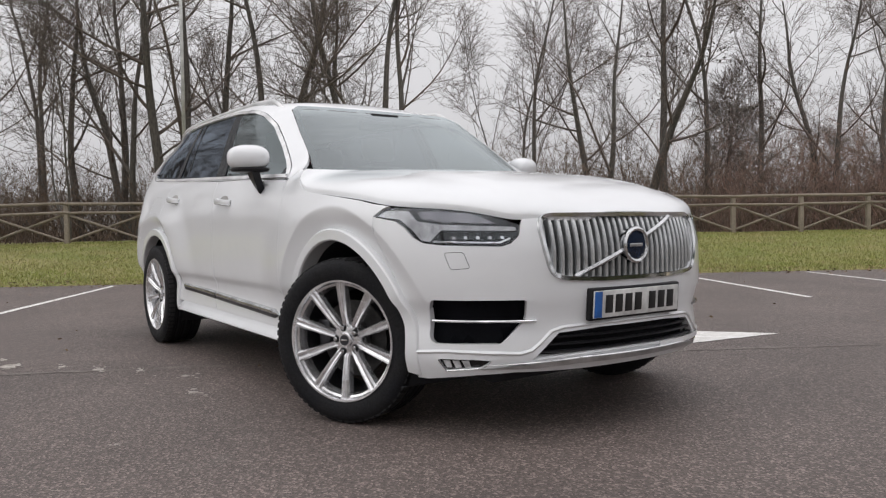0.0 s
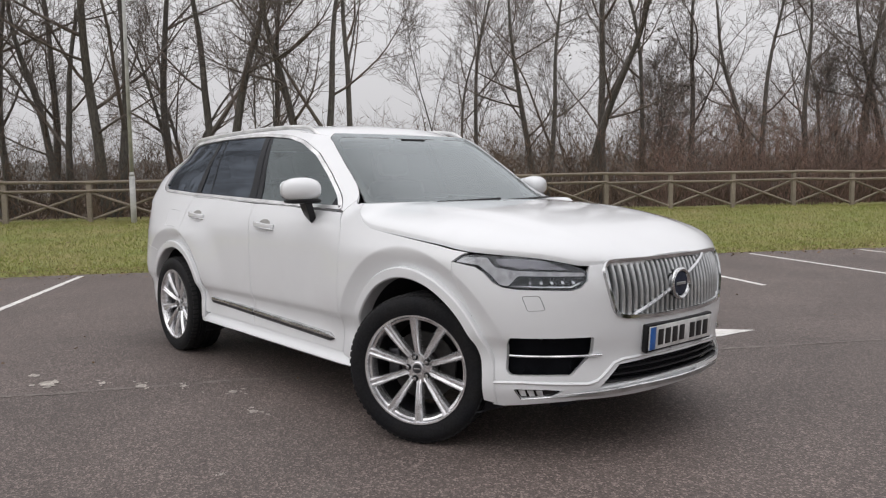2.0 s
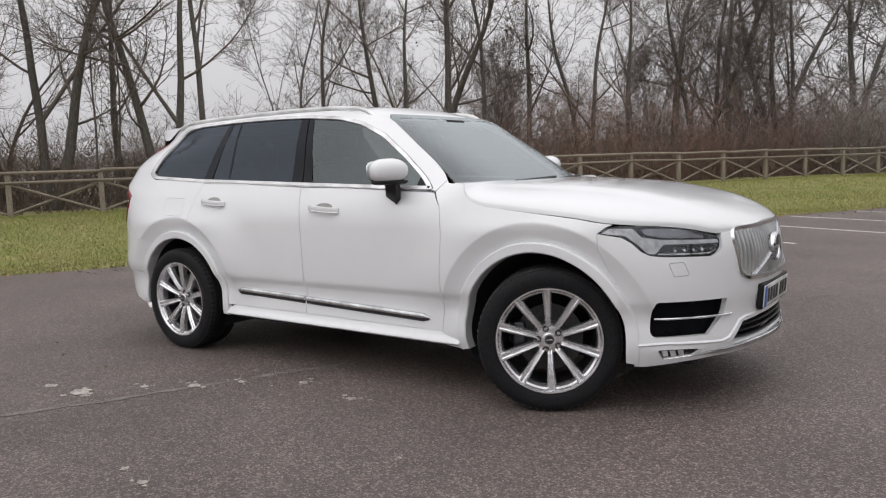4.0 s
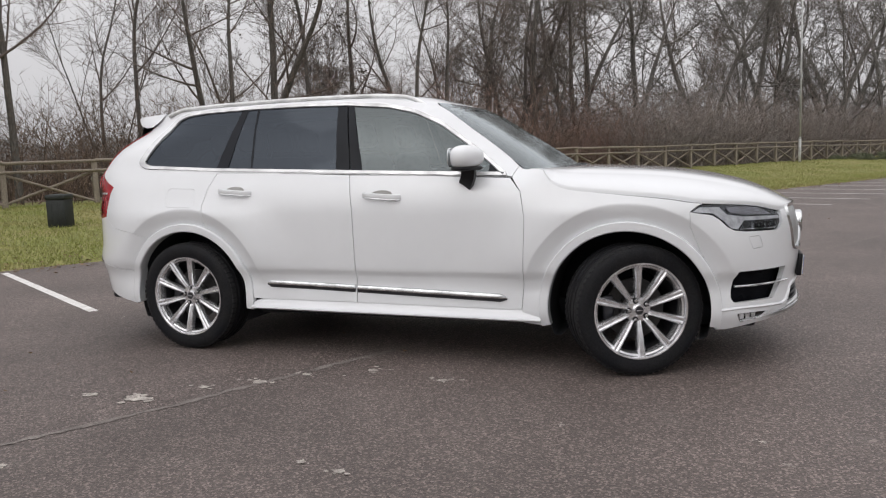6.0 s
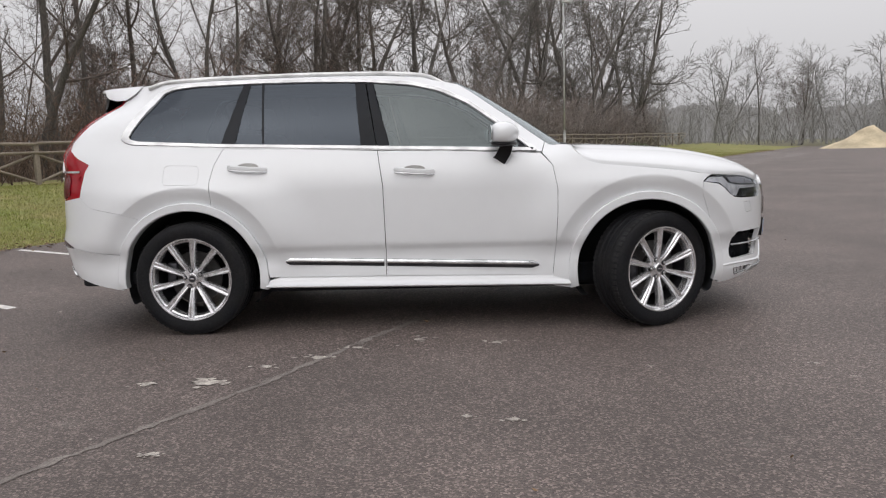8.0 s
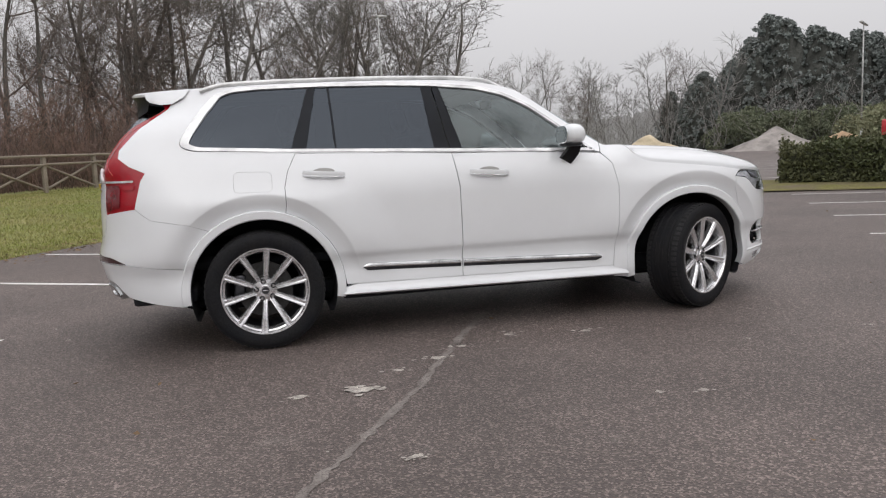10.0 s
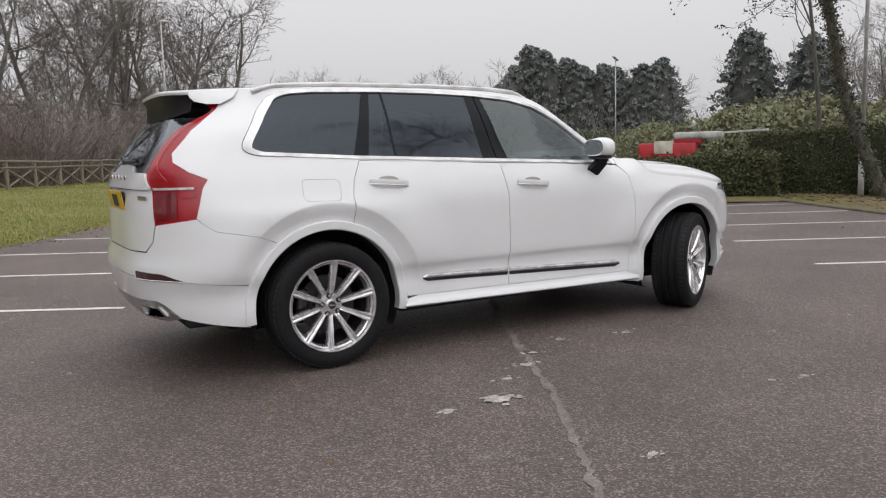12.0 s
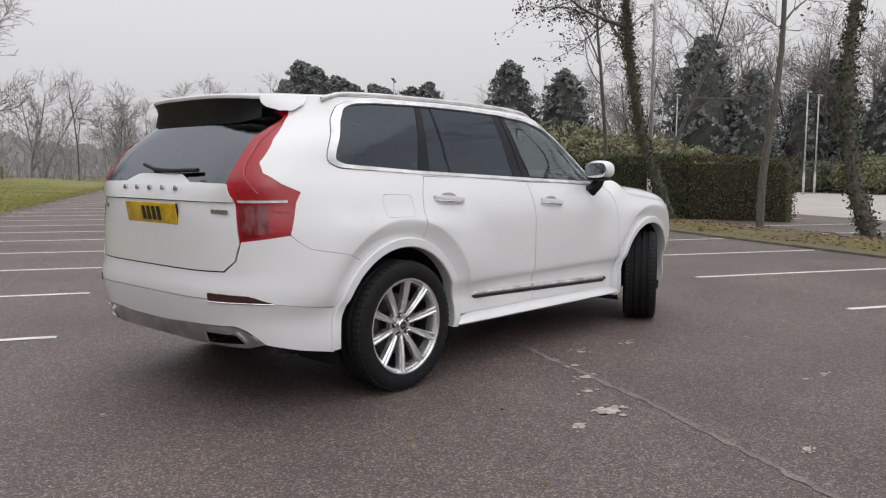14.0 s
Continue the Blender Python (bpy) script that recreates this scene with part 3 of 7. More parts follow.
BEECH_LEAF = material("beech_hedge_leaf", (0.125, 0.095, 0.055), 0.85, vary=0.25, scale=0.7, fine=9, second=(0.085, 0.09, 0.04), island=0.28)
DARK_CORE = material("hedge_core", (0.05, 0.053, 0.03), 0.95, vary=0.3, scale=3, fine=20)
sheet("verge", -12, 42, -17.0, -14.7, 120, 8, lambda s, o: 0.03 + 0.05 * math.sin((o + 17.0) / 2.3 * math.pi) + 0.02 * noise.noise((s, o, 5)), MOSS, "mossy verge strip under the trees")
for k in range(-6, 21):
    bm = bmesh.new()
    p = plan(2 * k + 1, -14.64)
    box(bm, (-0.99, -0.06, -0.1), (0.99, 0.06, 0.04), pose(p.x, p.y, 0, 0, 0, 60), 0.015)
    tagged(part("kerb", bm, KERB), "worn concrete kerb along the verge", "kerb", "verge kerbs", "structure")
for k in range(-2, 8):
    bay_line(1.63 + 2.22 * k + 0.5, -21.0, -17.2)
for k in range(2, 14):
    bay_line(2.22 * k + 0.5, -30.0, -26.0).location.z = 0.006


def verge_tree(x, y, seed, height, trunk, lean, turn, ivy, label, drop=0, low=0.3, spread=1.1):
    r = random.Random(seed)
    wood, fine = grow(r, height, spread, 2 if drop > 1000 else 1, lean, trunk, 1, low, 0.01)
    t = thing("tree", label, "tree", pose(x, y, 0.05, 0, 0, turn), "verge trees")
    link("trunk", tree_mesh("trunk", wood, (10, 5, 4, 3, 3)), BARK, t)
    link("crown", tree_mesh("crown", fine, (9, 5, 3, 3, 3)), BARK, t)
    if ivy:
        pts = []
        for a, b, r0, r1, lv in wood:
            if a.z < ivy:
                for _ in range(int(520 * (b - a).length)):
                    k, ang = r.random(), r.uniform(0, 6.28)
                    rad = r0 + abs(r.gauss(0.03, 0.045))
                    c = a.lerp(b, k)
                    pts.append((c.x + rad * math.cos(ang), c.y + rad * math.sin(ang), c.z))
        raw("ivy", *leaf_cloud(pts, 0.035, seed), IVY, t, "dark green ivy on the trunk")
    if drop:
        tips = [s[1] for s in fine if s[4] >= 2 and s[1].z > 2.5]
        pts = []
        for _ in range(drop):
            c = r.choice(tips)
            for _ in range(3):
                pts.append((c.x + r.gauss(0, 0.05), c.y + r.gauss(0, 0.05), c.z - abs(r.gauss(0, 0.12))))
        raw("withered_foliage", *leaf_cloud(pts, 0.036, seed), WITHERED, t, "clusters of withered leaves")
    return t


VERGE_TREES = [
    verge_tree(14.4, 4.9, 31, 9.5, 0.16, 0.34, 122, 7, "leaning ivy-clad tree with withered leaf clusters on the verge", 2400, 0.36, 1.2),
    verge_tree(13.25, 2.25, 37, 9.5, 0.095, 0.02, 80, 0, "slim leafless tree on the mossy verge", 120, 0.45),
    verge_tree(12.05, -0.3, 33, 9.5, 0.16, 0.36, 112, 6, "ivy-clad leaning tree beside the parking bays", 160, 0.55),
    verge_tree(17.6, 8.6, 36, 9, 0.08, 0.03, 200, 0, "thin leafless tree behind the hedge", 500, 0.4),
    verge_tree(21.5, 8.5, 38, 10, 0.10, 0.0, 120, 0, "leafless tree beyond the clipped hedge", 160, 0.35),
]


# unseen copies behind the camera, added to shade the car and mirror in it
for s, label, turn, size in ((4.3, 0, 40, 1.0), (1.2, 1, 150, 0.95), (-2.0, 2, 260, 1.05), (-5.2, 0, 190, 0.9), (-8.5, 2, 20, 1.0)):
    p = plan(s, -16.9)
    copy_thing(VERGE_TREES[label], pose(p.x, p.y, 0.05, 0, 0, turn)).scale = (size, size, size)


def on_verge(r):
    s, q = r.uniform(-6, 36), r.uniform(-17.3, -14.9)
    p = plan(s, q)
    return (p.x, p.y, 0.03 + 0.05 * math.sin((q + 17.3) / 2.6 * math.pi))


scatter_leaves("verge_leaves", "brown leaf litter under the verge trees", 9000, on_verge, 0.042, 23)


def hedge(a, b, thick, h0, h1, mat, label, seed, count, leaf=0.030, wild=0.04):
    """A clipped hedge between two places: a dark core and a coat of leaves."""
    r = random.Random(seed)
    t = thing("hedge", label, "hedge")
    A, B = Vector((*a, 0)), Vector((*b, 0))
    d = (B - A)
    L = d.length
    d.normalize()
    n = Vector((-d.y, d.x, 0))
    # solid block, darker than the leaves, showing through their gaps
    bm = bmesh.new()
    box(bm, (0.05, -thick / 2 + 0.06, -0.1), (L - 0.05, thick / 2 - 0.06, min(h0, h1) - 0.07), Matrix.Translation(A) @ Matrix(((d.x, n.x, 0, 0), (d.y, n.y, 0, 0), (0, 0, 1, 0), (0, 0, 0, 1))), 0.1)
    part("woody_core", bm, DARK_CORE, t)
    pts = []
    for _ in range(count):
        k = r.random()
        top = h0 + (h1 - h0) * k + wild * noise.noise((k * L * 1.3, seed, 0)) * 2
        q = r.random()
        if q < 0.30:
            o, z, e = r.uniform(-thick / 2, thick / 2), top, k * L
        elif q < 0.92:
            o, z, e = math.copysign(thick / 2, r.random() - 0.5), r.uniform(0.03, top), k * L
        else:
            o, z, e = r.uniform(-thick / 2, thick / 2), r.uniform(0.03, top), (0 if r.random() < 0.5 else L)
        p = A + d * (e + r.gauss(0, 0.05)) + n * (o * (1 - 0.12 * z / max(h0, 0.1)) + r.gauss(0, wild))
        pts.append((p.x, p.y, max(0.02, z + r.gauss(0, wild))))
    raw("foliage", *leaf_cloud(pts, leaf, seed), mat, t)
    return t


hedge((14.6, 8.6), (16.0, 5.2), 1.3, 1.55, 1.70, HEDGE_LEAF, "tall clipped dark green hedge", 51, 30000)
hedge((16.0, 5.2), (16.5, 2.6), 1.3, 1.68, 1.55, BEECH_LEAF, "clipped brown beech hedge with withered leaves", 52, 12000)
sheet("island", 13.5, 17.2, -14.75, -10.1, 40, 40, lambda s, o: 0.02 + 0.06 * ease(min(s - 13.5, 17.2 - s, -10.1 - o) / 0.5) + 0.02 * noise.noise((s, o, 5)), MOSS, "mossy island at the end of the bays", wobble=0.1)
hedge((10.55, 10.2), (13.6, 7.25), 1.15, 0.86, 1.08, HEDGE_LEAF, "low loose laurel hedge on the mossy island", 53, 20000, 0.042, 0.07)


# ---------------------------------------------------------------- conifers, bushes and far woods
# needle colour raised to a pale blue-green that carries the distance haze
HAZED_NEEDLE = material("conifer_needle", (0.185, 0.21, 0.20), 0.95, vary=0.08, scale=0.5, fine=4, second=(0.19, 0.205, 0.195), island=0.12, spec=0.2)
# darker needle copy: the shade inside the crown put into the colour
SHADED_NEEDLE = material("dry_inner_needle", (0.085, 0.088, 0.08), 0.95, vary=0.3, scale=1.5, fine=8, spec=0.1)
# leaves lightened and greyed, so the haze sits in their colour
GORSE = material("bush_leaf", (0.20, 0.215, 0.13), 0.85, vary=0.2, scale=0.5, fine=7, second=(0.24, 0.225, 0.145), island=0.22, spec=0.2)


def conifer(seed, h, w, label):
    r = random.Random(seed)
    t = thing("conifer", label, "tree", group="dark conifers")
    bm = bmesh.new()
    bmesh.ops.create_cone(bm, cap_ends=True, segments=10, radius1=0.22, radius2=0.05, depth=h, matrix=Matrix.Translation((0, 0, h / 2)))
    part("trunk", bm, BARK, t)
    pts = []
    for k in range(220):
        z = h * (0.03 + 0.97 * (k / 220) ** 0.95)
        reach = w * min(1.0, 1.5 * (1 - z / h) ** 0.6) * r.uniform(0.6, 1.05) + 0.22
        a = r.uniform(0, 6.28)
        for m in range(42):
            q = r.random() ** 0.6 * reach
            pts.append((q * math.cos(a) + r.gauss(0, 0.13), q * math.sin(a) + r.gauss(0, 0.13), z + 0.1 * q - 0.06 * q * q + r.gauss(0, 0.13)))
    # inner cone added behind the needles, coloured as the crown's shade
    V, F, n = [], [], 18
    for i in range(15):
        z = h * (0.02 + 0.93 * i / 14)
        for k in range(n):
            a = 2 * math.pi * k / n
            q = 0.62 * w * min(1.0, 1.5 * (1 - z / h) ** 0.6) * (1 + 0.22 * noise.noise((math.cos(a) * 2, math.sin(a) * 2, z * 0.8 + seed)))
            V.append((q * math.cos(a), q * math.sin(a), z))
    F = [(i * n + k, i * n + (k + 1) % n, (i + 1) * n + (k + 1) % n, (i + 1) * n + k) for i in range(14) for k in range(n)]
    raw("inner_crown", V, F, SHADED_NEEDLE, t)
    raw("crown", *leaf_cloud(pts, 0.20, seed), HAZED_NEEDLE, t)
    return t


def bush(seed, w, h, mat, label, category="bush"):
    r = random.Random(seed)
    t = thing("bush", label, category, group="bushes")
    segs = [(Vector((0, 0, 0)), Vector((r.gauss(0, w * 0.4), r.gauss(0, w * 0.4), h * r.uniform(0.4, 0.8))), 0.03, 0.01, 0) for _ in range(14)]
    link("branchwork", tree_mesh("branchwork", segs, (4,)), BARK, t)
    lobes = [(r.gauss(0, w * 0.42), r.gauss(0, w * 0.42), h * r.uniform(0.25, 0.72), w * r.uniform(0.28, 0.5)) for _ in range(16)]
    pts = []
    for x, y, z, q in lobes:
        for _ in range(560):
            v = Vector((r.gauss(0, 1), r.gauss(0, 1), r.gauss(0, 1))).normalized() * q * r.uniform(0.75, 1.05)
            if z + v.z * 0.8 > 0.02:
                pts.append((x + v.x, y + v.y, z + v.z * 0.8))
    raw("foliage", *leaf_cloud(pts, 0.085, seed), mat, t)
    return t


CON = [conifer(61, 12.2, 3.7, "tall broad conifer beyond the hedge"), conifer(62, 12.0, 3.9, "broad dark conifer in the far wood")]
spots = [(0, 56, 41, 0.95), (0, 56.2, 35, 0.93)]
r61 = random.Random(61)
for k in range(8):
    a, d = radians(4 + 2.6 * k + r61.uniform(-1, 1)), r61.uniform(56, 66)
    spots.append((k % 2, -4.5 + d * math.cos(a), -4 + d * math.sin(a), r61.uniform(0.55, 0.85)))
for k in range(26):
    a = radians(60.5 - 16 * k / 25 + r61.uniform(-0.5, 0.5))
    d = r61.uniform(84, 98)
    spots.append((1, -1 + d * math.cos(a), -5.5 + d * math.sin(a), (0.5 + 0.46 * min(1, k / 8)) * r61.uniform(0.82, 1.12)))
seen_kind = set()
for kind, x, y, s in spots:
    if kind not in seen_kind:
        seen_kind.add(kind)
        CON[kind].matrix_basis = pose(x, y, 0, 0, 0, 0)
        CON[kind].scale = (s, s, s)
    else:
        c = copy_thing(CON[kind], pose(x, y, 0, 0, 0, r61.uniform(0, 360)))
        c.scale = (s, s, s * r61.uniform(0.9, 1.1))
BUSHES = [bush(71, 2.2, 2.4, GORSE, "straggly green-brown bush beyond the car park"), bush(72, 2.6, 2.6, material("evergreen_leaf", (0.14, 0.16, 0.105), 0.8, vary=0.2, scale=0.6, fine=8, second=(0.17, 0.18, 0.12), island=0.2, spec=0.2), "rounded dark evergreen bush by the far wood")]
spots = [(0, 35, 31, 1.3), (0, 38, 27, 1.7), (0, 39.5, 22.5, 1.9), (0, 37, 18.5, 1.6), (0, 38, 34, 1.4), (1, 44, 58, 1.4), (1, 47, 55, 1.3), (1, 50, 52, 1.4), (0, 34, 15, 1.3), (0, 42, 30, 2.0), (0, 41, 40, 1.2), (1, 8.3, 45, 0.26), (1, 9.6, 44.6, 0.30), (1, 11.2, 45.5, 0.34), ]
for k in range(16):
    spots.append((k % 2, 48 + r61.uniform(0, 12), -10 + k * 1.9 + r61.uniform(-1, 1), r61.uniform(0.8, 1.2)))
seen_kind = set()
for kind, x, y, s in spots:
    if kind not in seen_kind:
        seen_kind.add(kind)
        BUSHES[kind].matrix_basis = pose(x, y, 0)
        BUSHES[kind].scale = (s, s, s)
    else:
        copy_thing(BUSHES[kind], pose(x, y, 0, 0, 0, r61.uniform(0, 360))).scale = (s, s, s)
# bark of the far trees and scrub, paled to include the mist
HAZED_BARK = material("lichened_bark", (0.33, 0.32, 0.305), 0.95, vary=0.15, scale=0.5, fine=12, spec=0.1)
FAR = [bare_tree(18, 13, 0.9, 0, "pale grey leafless tree in the distant wood", 0.16, 1, 0.0, 0.12, HAZED_BARK, "distant trees", 0.026),
       bare_tree(19, 12, 0.8, 0, "tall grey leafless tree of the distant wood", 0.14, 2, 0.0, 0.1, HAZED_BARK, "distant trees", 0.026)]
seen_kind = set()
for k in range(100):
    a = radians(-22 + 132 * (k + r61.uniform(-0.5, 0.5)) / 100)
    d = r61.uniform(80, 118)
    x, y = d * math.cos(a), d * math.sin(a) - 5
    if (Vector((x, y)) - EDGE).dot(ACROSS) > 30:
        continue
    kind, s = k % 2, r61.uniform(0.45, 1.0) * (1.1 if a < radians(38) else 0.9)
    if kind not in seen_kind:
        seen_kind.add(kind)
        FAR[kind].matrix_basis = pose(x, y, 0)
        FAR[kind].scale = (s, s, s)
    else:
        copy_thing(FAR[kind], pose(x, y, 0, 0, 0, r61.uniform(0, 360))).scale = (s * 1.15, s * 1.15, s)
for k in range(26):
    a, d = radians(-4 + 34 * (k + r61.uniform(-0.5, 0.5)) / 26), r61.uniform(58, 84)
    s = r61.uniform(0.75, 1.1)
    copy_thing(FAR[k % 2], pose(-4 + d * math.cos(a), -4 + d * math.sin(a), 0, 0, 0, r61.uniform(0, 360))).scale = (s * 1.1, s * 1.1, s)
for x, y, kind, s in ((30, 76, 2, 0.85), (33, 75, 6, 0.8), (41, 70, 0, 0.9), (45, 71, 2, 0.75), (36, 80, 3, 0.8), (50, 24, 3, 0.9), (53, 12, 0, 1.0), (51, 7, 2, 1.0), (55, 2, 3, 1.0), (52, -4, 4, 1.0), (58, 15, 1, 1.1), (55, 9, 1, 1.1), (52, 1, 6, 1.0), (53, -9, 0, 1.0), (60, 5, 3, 1.1)):
    copy_thing(SPECIES[kind], pose(x, y, 0, 0, 0, r61.uniform(0, 360))).scale = (s, s, s)


def far_floor(rng):
    a, d = radians(rng.uniform(-24, 108)), rng.uniform(72, 112)
    return d * math.cos(a), d * math.sin(a) - 5


thicket("low_scrub", "dark leafless scrub below the trees beyond the hedge", 700, lambda q: (q.uniform(50, 66), q.uniform(-14, 26)), 4.8, 19, HAZED_BARK, 2.0)
thicket("far_scrub", "grey-brown leafless scrub under the distant trees", 4600, far_floor, 6.3, 17, HAZED_BARK, 2.5)
# oak bark lightened by hand for the haze at this distance
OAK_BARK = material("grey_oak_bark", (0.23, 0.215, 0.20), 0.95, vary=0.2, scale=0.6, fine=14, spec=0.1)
big = bare_tree(41, 11.0, 1.15, 2, "spreading leafless oak at the end of the wood", 0.25, 2, 0.0, 0.15, OAK_BARK, thick=0.016)
big.matrix_basis = pose(9.0, 56, 0.2, 0, 0, 40)
big.scale = (1.3, 1.3, 1.3)
for x, y, turn, s in ((13.2, 60, 150, 1.25), (5.0, 52, 250, 1.25), (3.0, 49.5, 130, 1.15), (1.0, 46, 20, 1.1), (15.8, 65, 300, 0.95), (-3.0, 42, 100, 1.1), (10.5, 63, 200, 1.3), (-6.0, 38, 70, 1.05)):
    copy_thing(big, pose(x, y, 0.2, 0, 0, turn)).scale = (s, s, s)


def end_of_wood(rng):
    p = plan(28 + 36 * rng.random() ** 1.25, 9.6 + abs(rng.gauss(0, 4)))
    return p.x, p.y


# brushwood colour lightened for haze as well
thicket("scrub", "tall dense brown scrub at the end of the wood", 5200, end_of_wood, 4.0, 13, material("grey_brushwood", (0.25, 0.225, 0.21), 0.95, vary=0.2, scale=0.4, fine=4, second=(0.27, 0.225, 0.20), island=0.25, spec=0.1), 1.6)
# trees across the car park, seen only as reflections
for k in range(16):
    copy_thing(SPECIES[(3, 0, 4)[k % 3]], pose(-46 + 5.2 * k, -30 + 4 * math.sin(k * 2.1), 0, 0, 0, 47 * k))

# misty tree line in the distance, self-lit: the haze is put into its glow
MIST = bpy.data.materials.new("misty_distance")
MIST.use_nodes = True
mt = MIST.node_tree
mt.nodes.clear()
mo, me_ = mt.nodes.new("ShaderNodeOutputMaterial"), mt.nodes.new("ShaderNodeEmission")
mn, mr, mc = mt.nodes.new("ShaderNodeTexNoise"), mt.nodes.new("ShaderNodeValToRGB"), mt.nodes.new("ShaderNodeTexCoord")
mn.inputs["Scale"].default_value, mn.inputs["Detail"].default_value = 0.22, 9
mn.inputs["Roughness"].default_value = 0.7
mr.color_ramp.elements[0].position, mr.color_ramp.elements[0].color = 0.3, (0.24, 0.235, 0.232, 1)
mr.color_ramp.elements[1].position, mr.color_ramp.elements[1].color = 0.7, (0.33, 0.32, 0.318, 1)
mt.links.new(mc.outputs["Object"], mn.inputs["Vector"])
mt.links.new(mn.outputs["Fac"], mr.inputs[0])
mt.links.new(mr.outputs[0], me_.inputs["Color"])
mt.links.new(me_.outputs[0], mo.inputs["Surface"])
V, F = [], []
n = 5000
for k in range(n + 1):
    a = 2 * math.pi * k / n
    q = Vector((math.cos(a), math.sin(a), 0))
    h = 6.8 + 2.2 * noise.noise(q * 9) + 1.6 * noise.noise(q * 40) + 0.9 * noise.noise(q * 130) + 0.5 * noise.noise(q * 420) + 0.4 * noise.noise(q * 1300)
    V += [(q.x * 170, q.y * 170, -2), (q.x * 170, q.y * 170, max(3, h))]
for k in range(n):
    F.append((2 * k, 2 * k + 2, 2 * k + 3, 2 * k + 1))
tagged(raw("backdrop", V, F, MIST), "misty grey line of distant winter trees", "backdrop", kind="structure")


# ---------------------------------------------------------------- heaps and a machine at the far end
def heap(name, x, y, w, d, h, mat, label, seed):
    bm = bmesh.new()
    bmesh.ops.create_grid(bm, x_segments=40, y_segments=30, size=1)
    for v in bm.verts:
        rr = math.hypot(v.co.x, v.co.y)
        top = max(0, 1 - rr) ** 1.25 * (1 + 0.25 * noise.noise(v.co * 2.5 + Vector((seed, 0, 0))))
        v.co = Vector((x + v.co.x * w, y + v.co.y * d, h * top + 0.03 * noise.noise(v.co * 20) * (rr < 0.95) - 0.05))
    return tagged(part(name, bm, mat), label, "heap", "heaps of material")


heap("sand_mound", 30.5, 54, 4.0, 3.2, 1.7, material("sand", (0.62, 0.52, 0.36), 0.95, vary=0.12, scale=0.8, fine=12, bump=0.6), "pale yellow heap of sand on the car park", 1)
heap("gravel_mound", 38.5, 48.5, 4.6, 3.6, 1.9, material("gravel_heap", (0.34, 0.31, 0.29), 0.95, vary=0.25, scale=1.2, fine=18, bump=0.8), "grey heap of gravel on the car park", 5)
heap("ballast_mound", 37.0, 39.5, 3.2, 2.6, 1.3, material("ballast", (0.42, 0.29, 0.18), 0.95, vary=0.15, scale=0.8, fine=12, bump=0.6), "orange-brown heap of ballast beside the lamp post", 8)

BLACK_IRON = material("black_iron", (0.02, 0.02, 0.02), 0.7, vary=0.2, scale=5, fine=40)
RED_BODY = material("red_enamel", (0.50, 0.035, 0.045), 0.4, vary=0.12, scale=2, fine=20)
CREAM = material("cream_panel", (0.62, 0.58, 0.50), 0.6, vary=0.1, scale=2, fine=20)
TARP = material("grey_canopy", (0.50, 0.51, 0.49), 0.7, vary=0.12, scale=2, fine=15)
trailer = thing("trailer", "red works trailer with a cream panel and grey canopy", "trailer", pose(30.6, 26.4, 0, 0, 0, 306))
trailer.scale = (0.92, 0.92, 1.05)
part("body", box(bmesh.new(), (-1.9, -0.8, 0.75), (1.5, 0.8, 1.62), None, 0.08), RED_BODY, trailer)
part("cab", box(bmesh.new(), (0.2, -0.78, 1.5), (1.8, 0.78, 1.95), None, 0.15), RED_BODY, trailer)
part("side_panel", box(bmesh.new(), (-0.95, 0.78, 1.05), (0.15, 0.83, 1.72), None, 0.02), CREAM, trailer)
part("side_panel", box(bmesh.new(), (-0.95, -0.83, 1.05), (0.15, -0.78, 1.72), None, 0.02), CREAM, trailer)
part("canopy", box(bmesh.new(), (0.2, -0.9, 1.80), (3.0, 0.9, 2.16), None, 0.12), TARP, trailer)
part("chassis", box(bmesh.new(), (-2.2, -0.5, 0.5), (2.6, 0.5, 0.75), None, 0.03), BLACK_IRON, trailer)
for x in (-0.9, 1.2):
    for y in (-0.8, 0.8):
        bm = bmesh.new()
        bmesh.ops.create_cone(bm, cap_ends=True, segments=24, radius1=0.36, radius2=0.36, depth=0.2, matrix=pose(x, y, 0.36, 90, 0, 0))
        part("wheel", bm, BLACK_IRON, trailer)
part("boom", box(bmesh.new(), (3.0, -0.06, 1.92), (5.6, 0.06, 2.02), pose(0, 0, 0, 0, -2, 0), 0.02), TARP, trailer)

# ---------------------------------------------------------------- the car's skin
def table(pairs):
    """A smooth curve through (place, value) pairs."""
    xs = [p[0] for p in pairs]
    ys = [p[1] for p in pairs]
    n = len(xs)
    tang = []
    for i in range(n):
        if i == 0 or i == n - 1:
            k = i if i == 0 else i - 1
            tang.append((ys[k + 1] - ys[k]) / (xs[k + 1] - xs[k]))
        else:
            d0 = (ys[i] - ys[i - 1]) / (xs[i] - xs[i - 1])
            d1 = (ys[i + 1] - ys[i]) / (xs[i + 1] - xs[i])
            tang.append(0.0 if d0 * d1 <= 0 else 2 * d0 * d1 / (d0 + d1))

    def value(x):
        if x <= xs[0]:
            return ys[0] + tang[0] * (x - xs[0]) * 0.0
        if x >= xs[-1]:
            return ys[-1]
        i = 0
        while x > xs[i + 1]:
            i += 1
        h = xs[i + 1] - xs[i]
        t = (x - xs[i]) / h
        t2, t3 = t * t, t * t * t
        return (ys[i] * (2 * t3 - 3 * t2 + 1) + tang[i] * h * (t3 - 2 * t2 + t) + ys[i + 1] * (3 * t2 - 2 * t3) + tang[i + 1] * h * (t3 - t2))
    return value


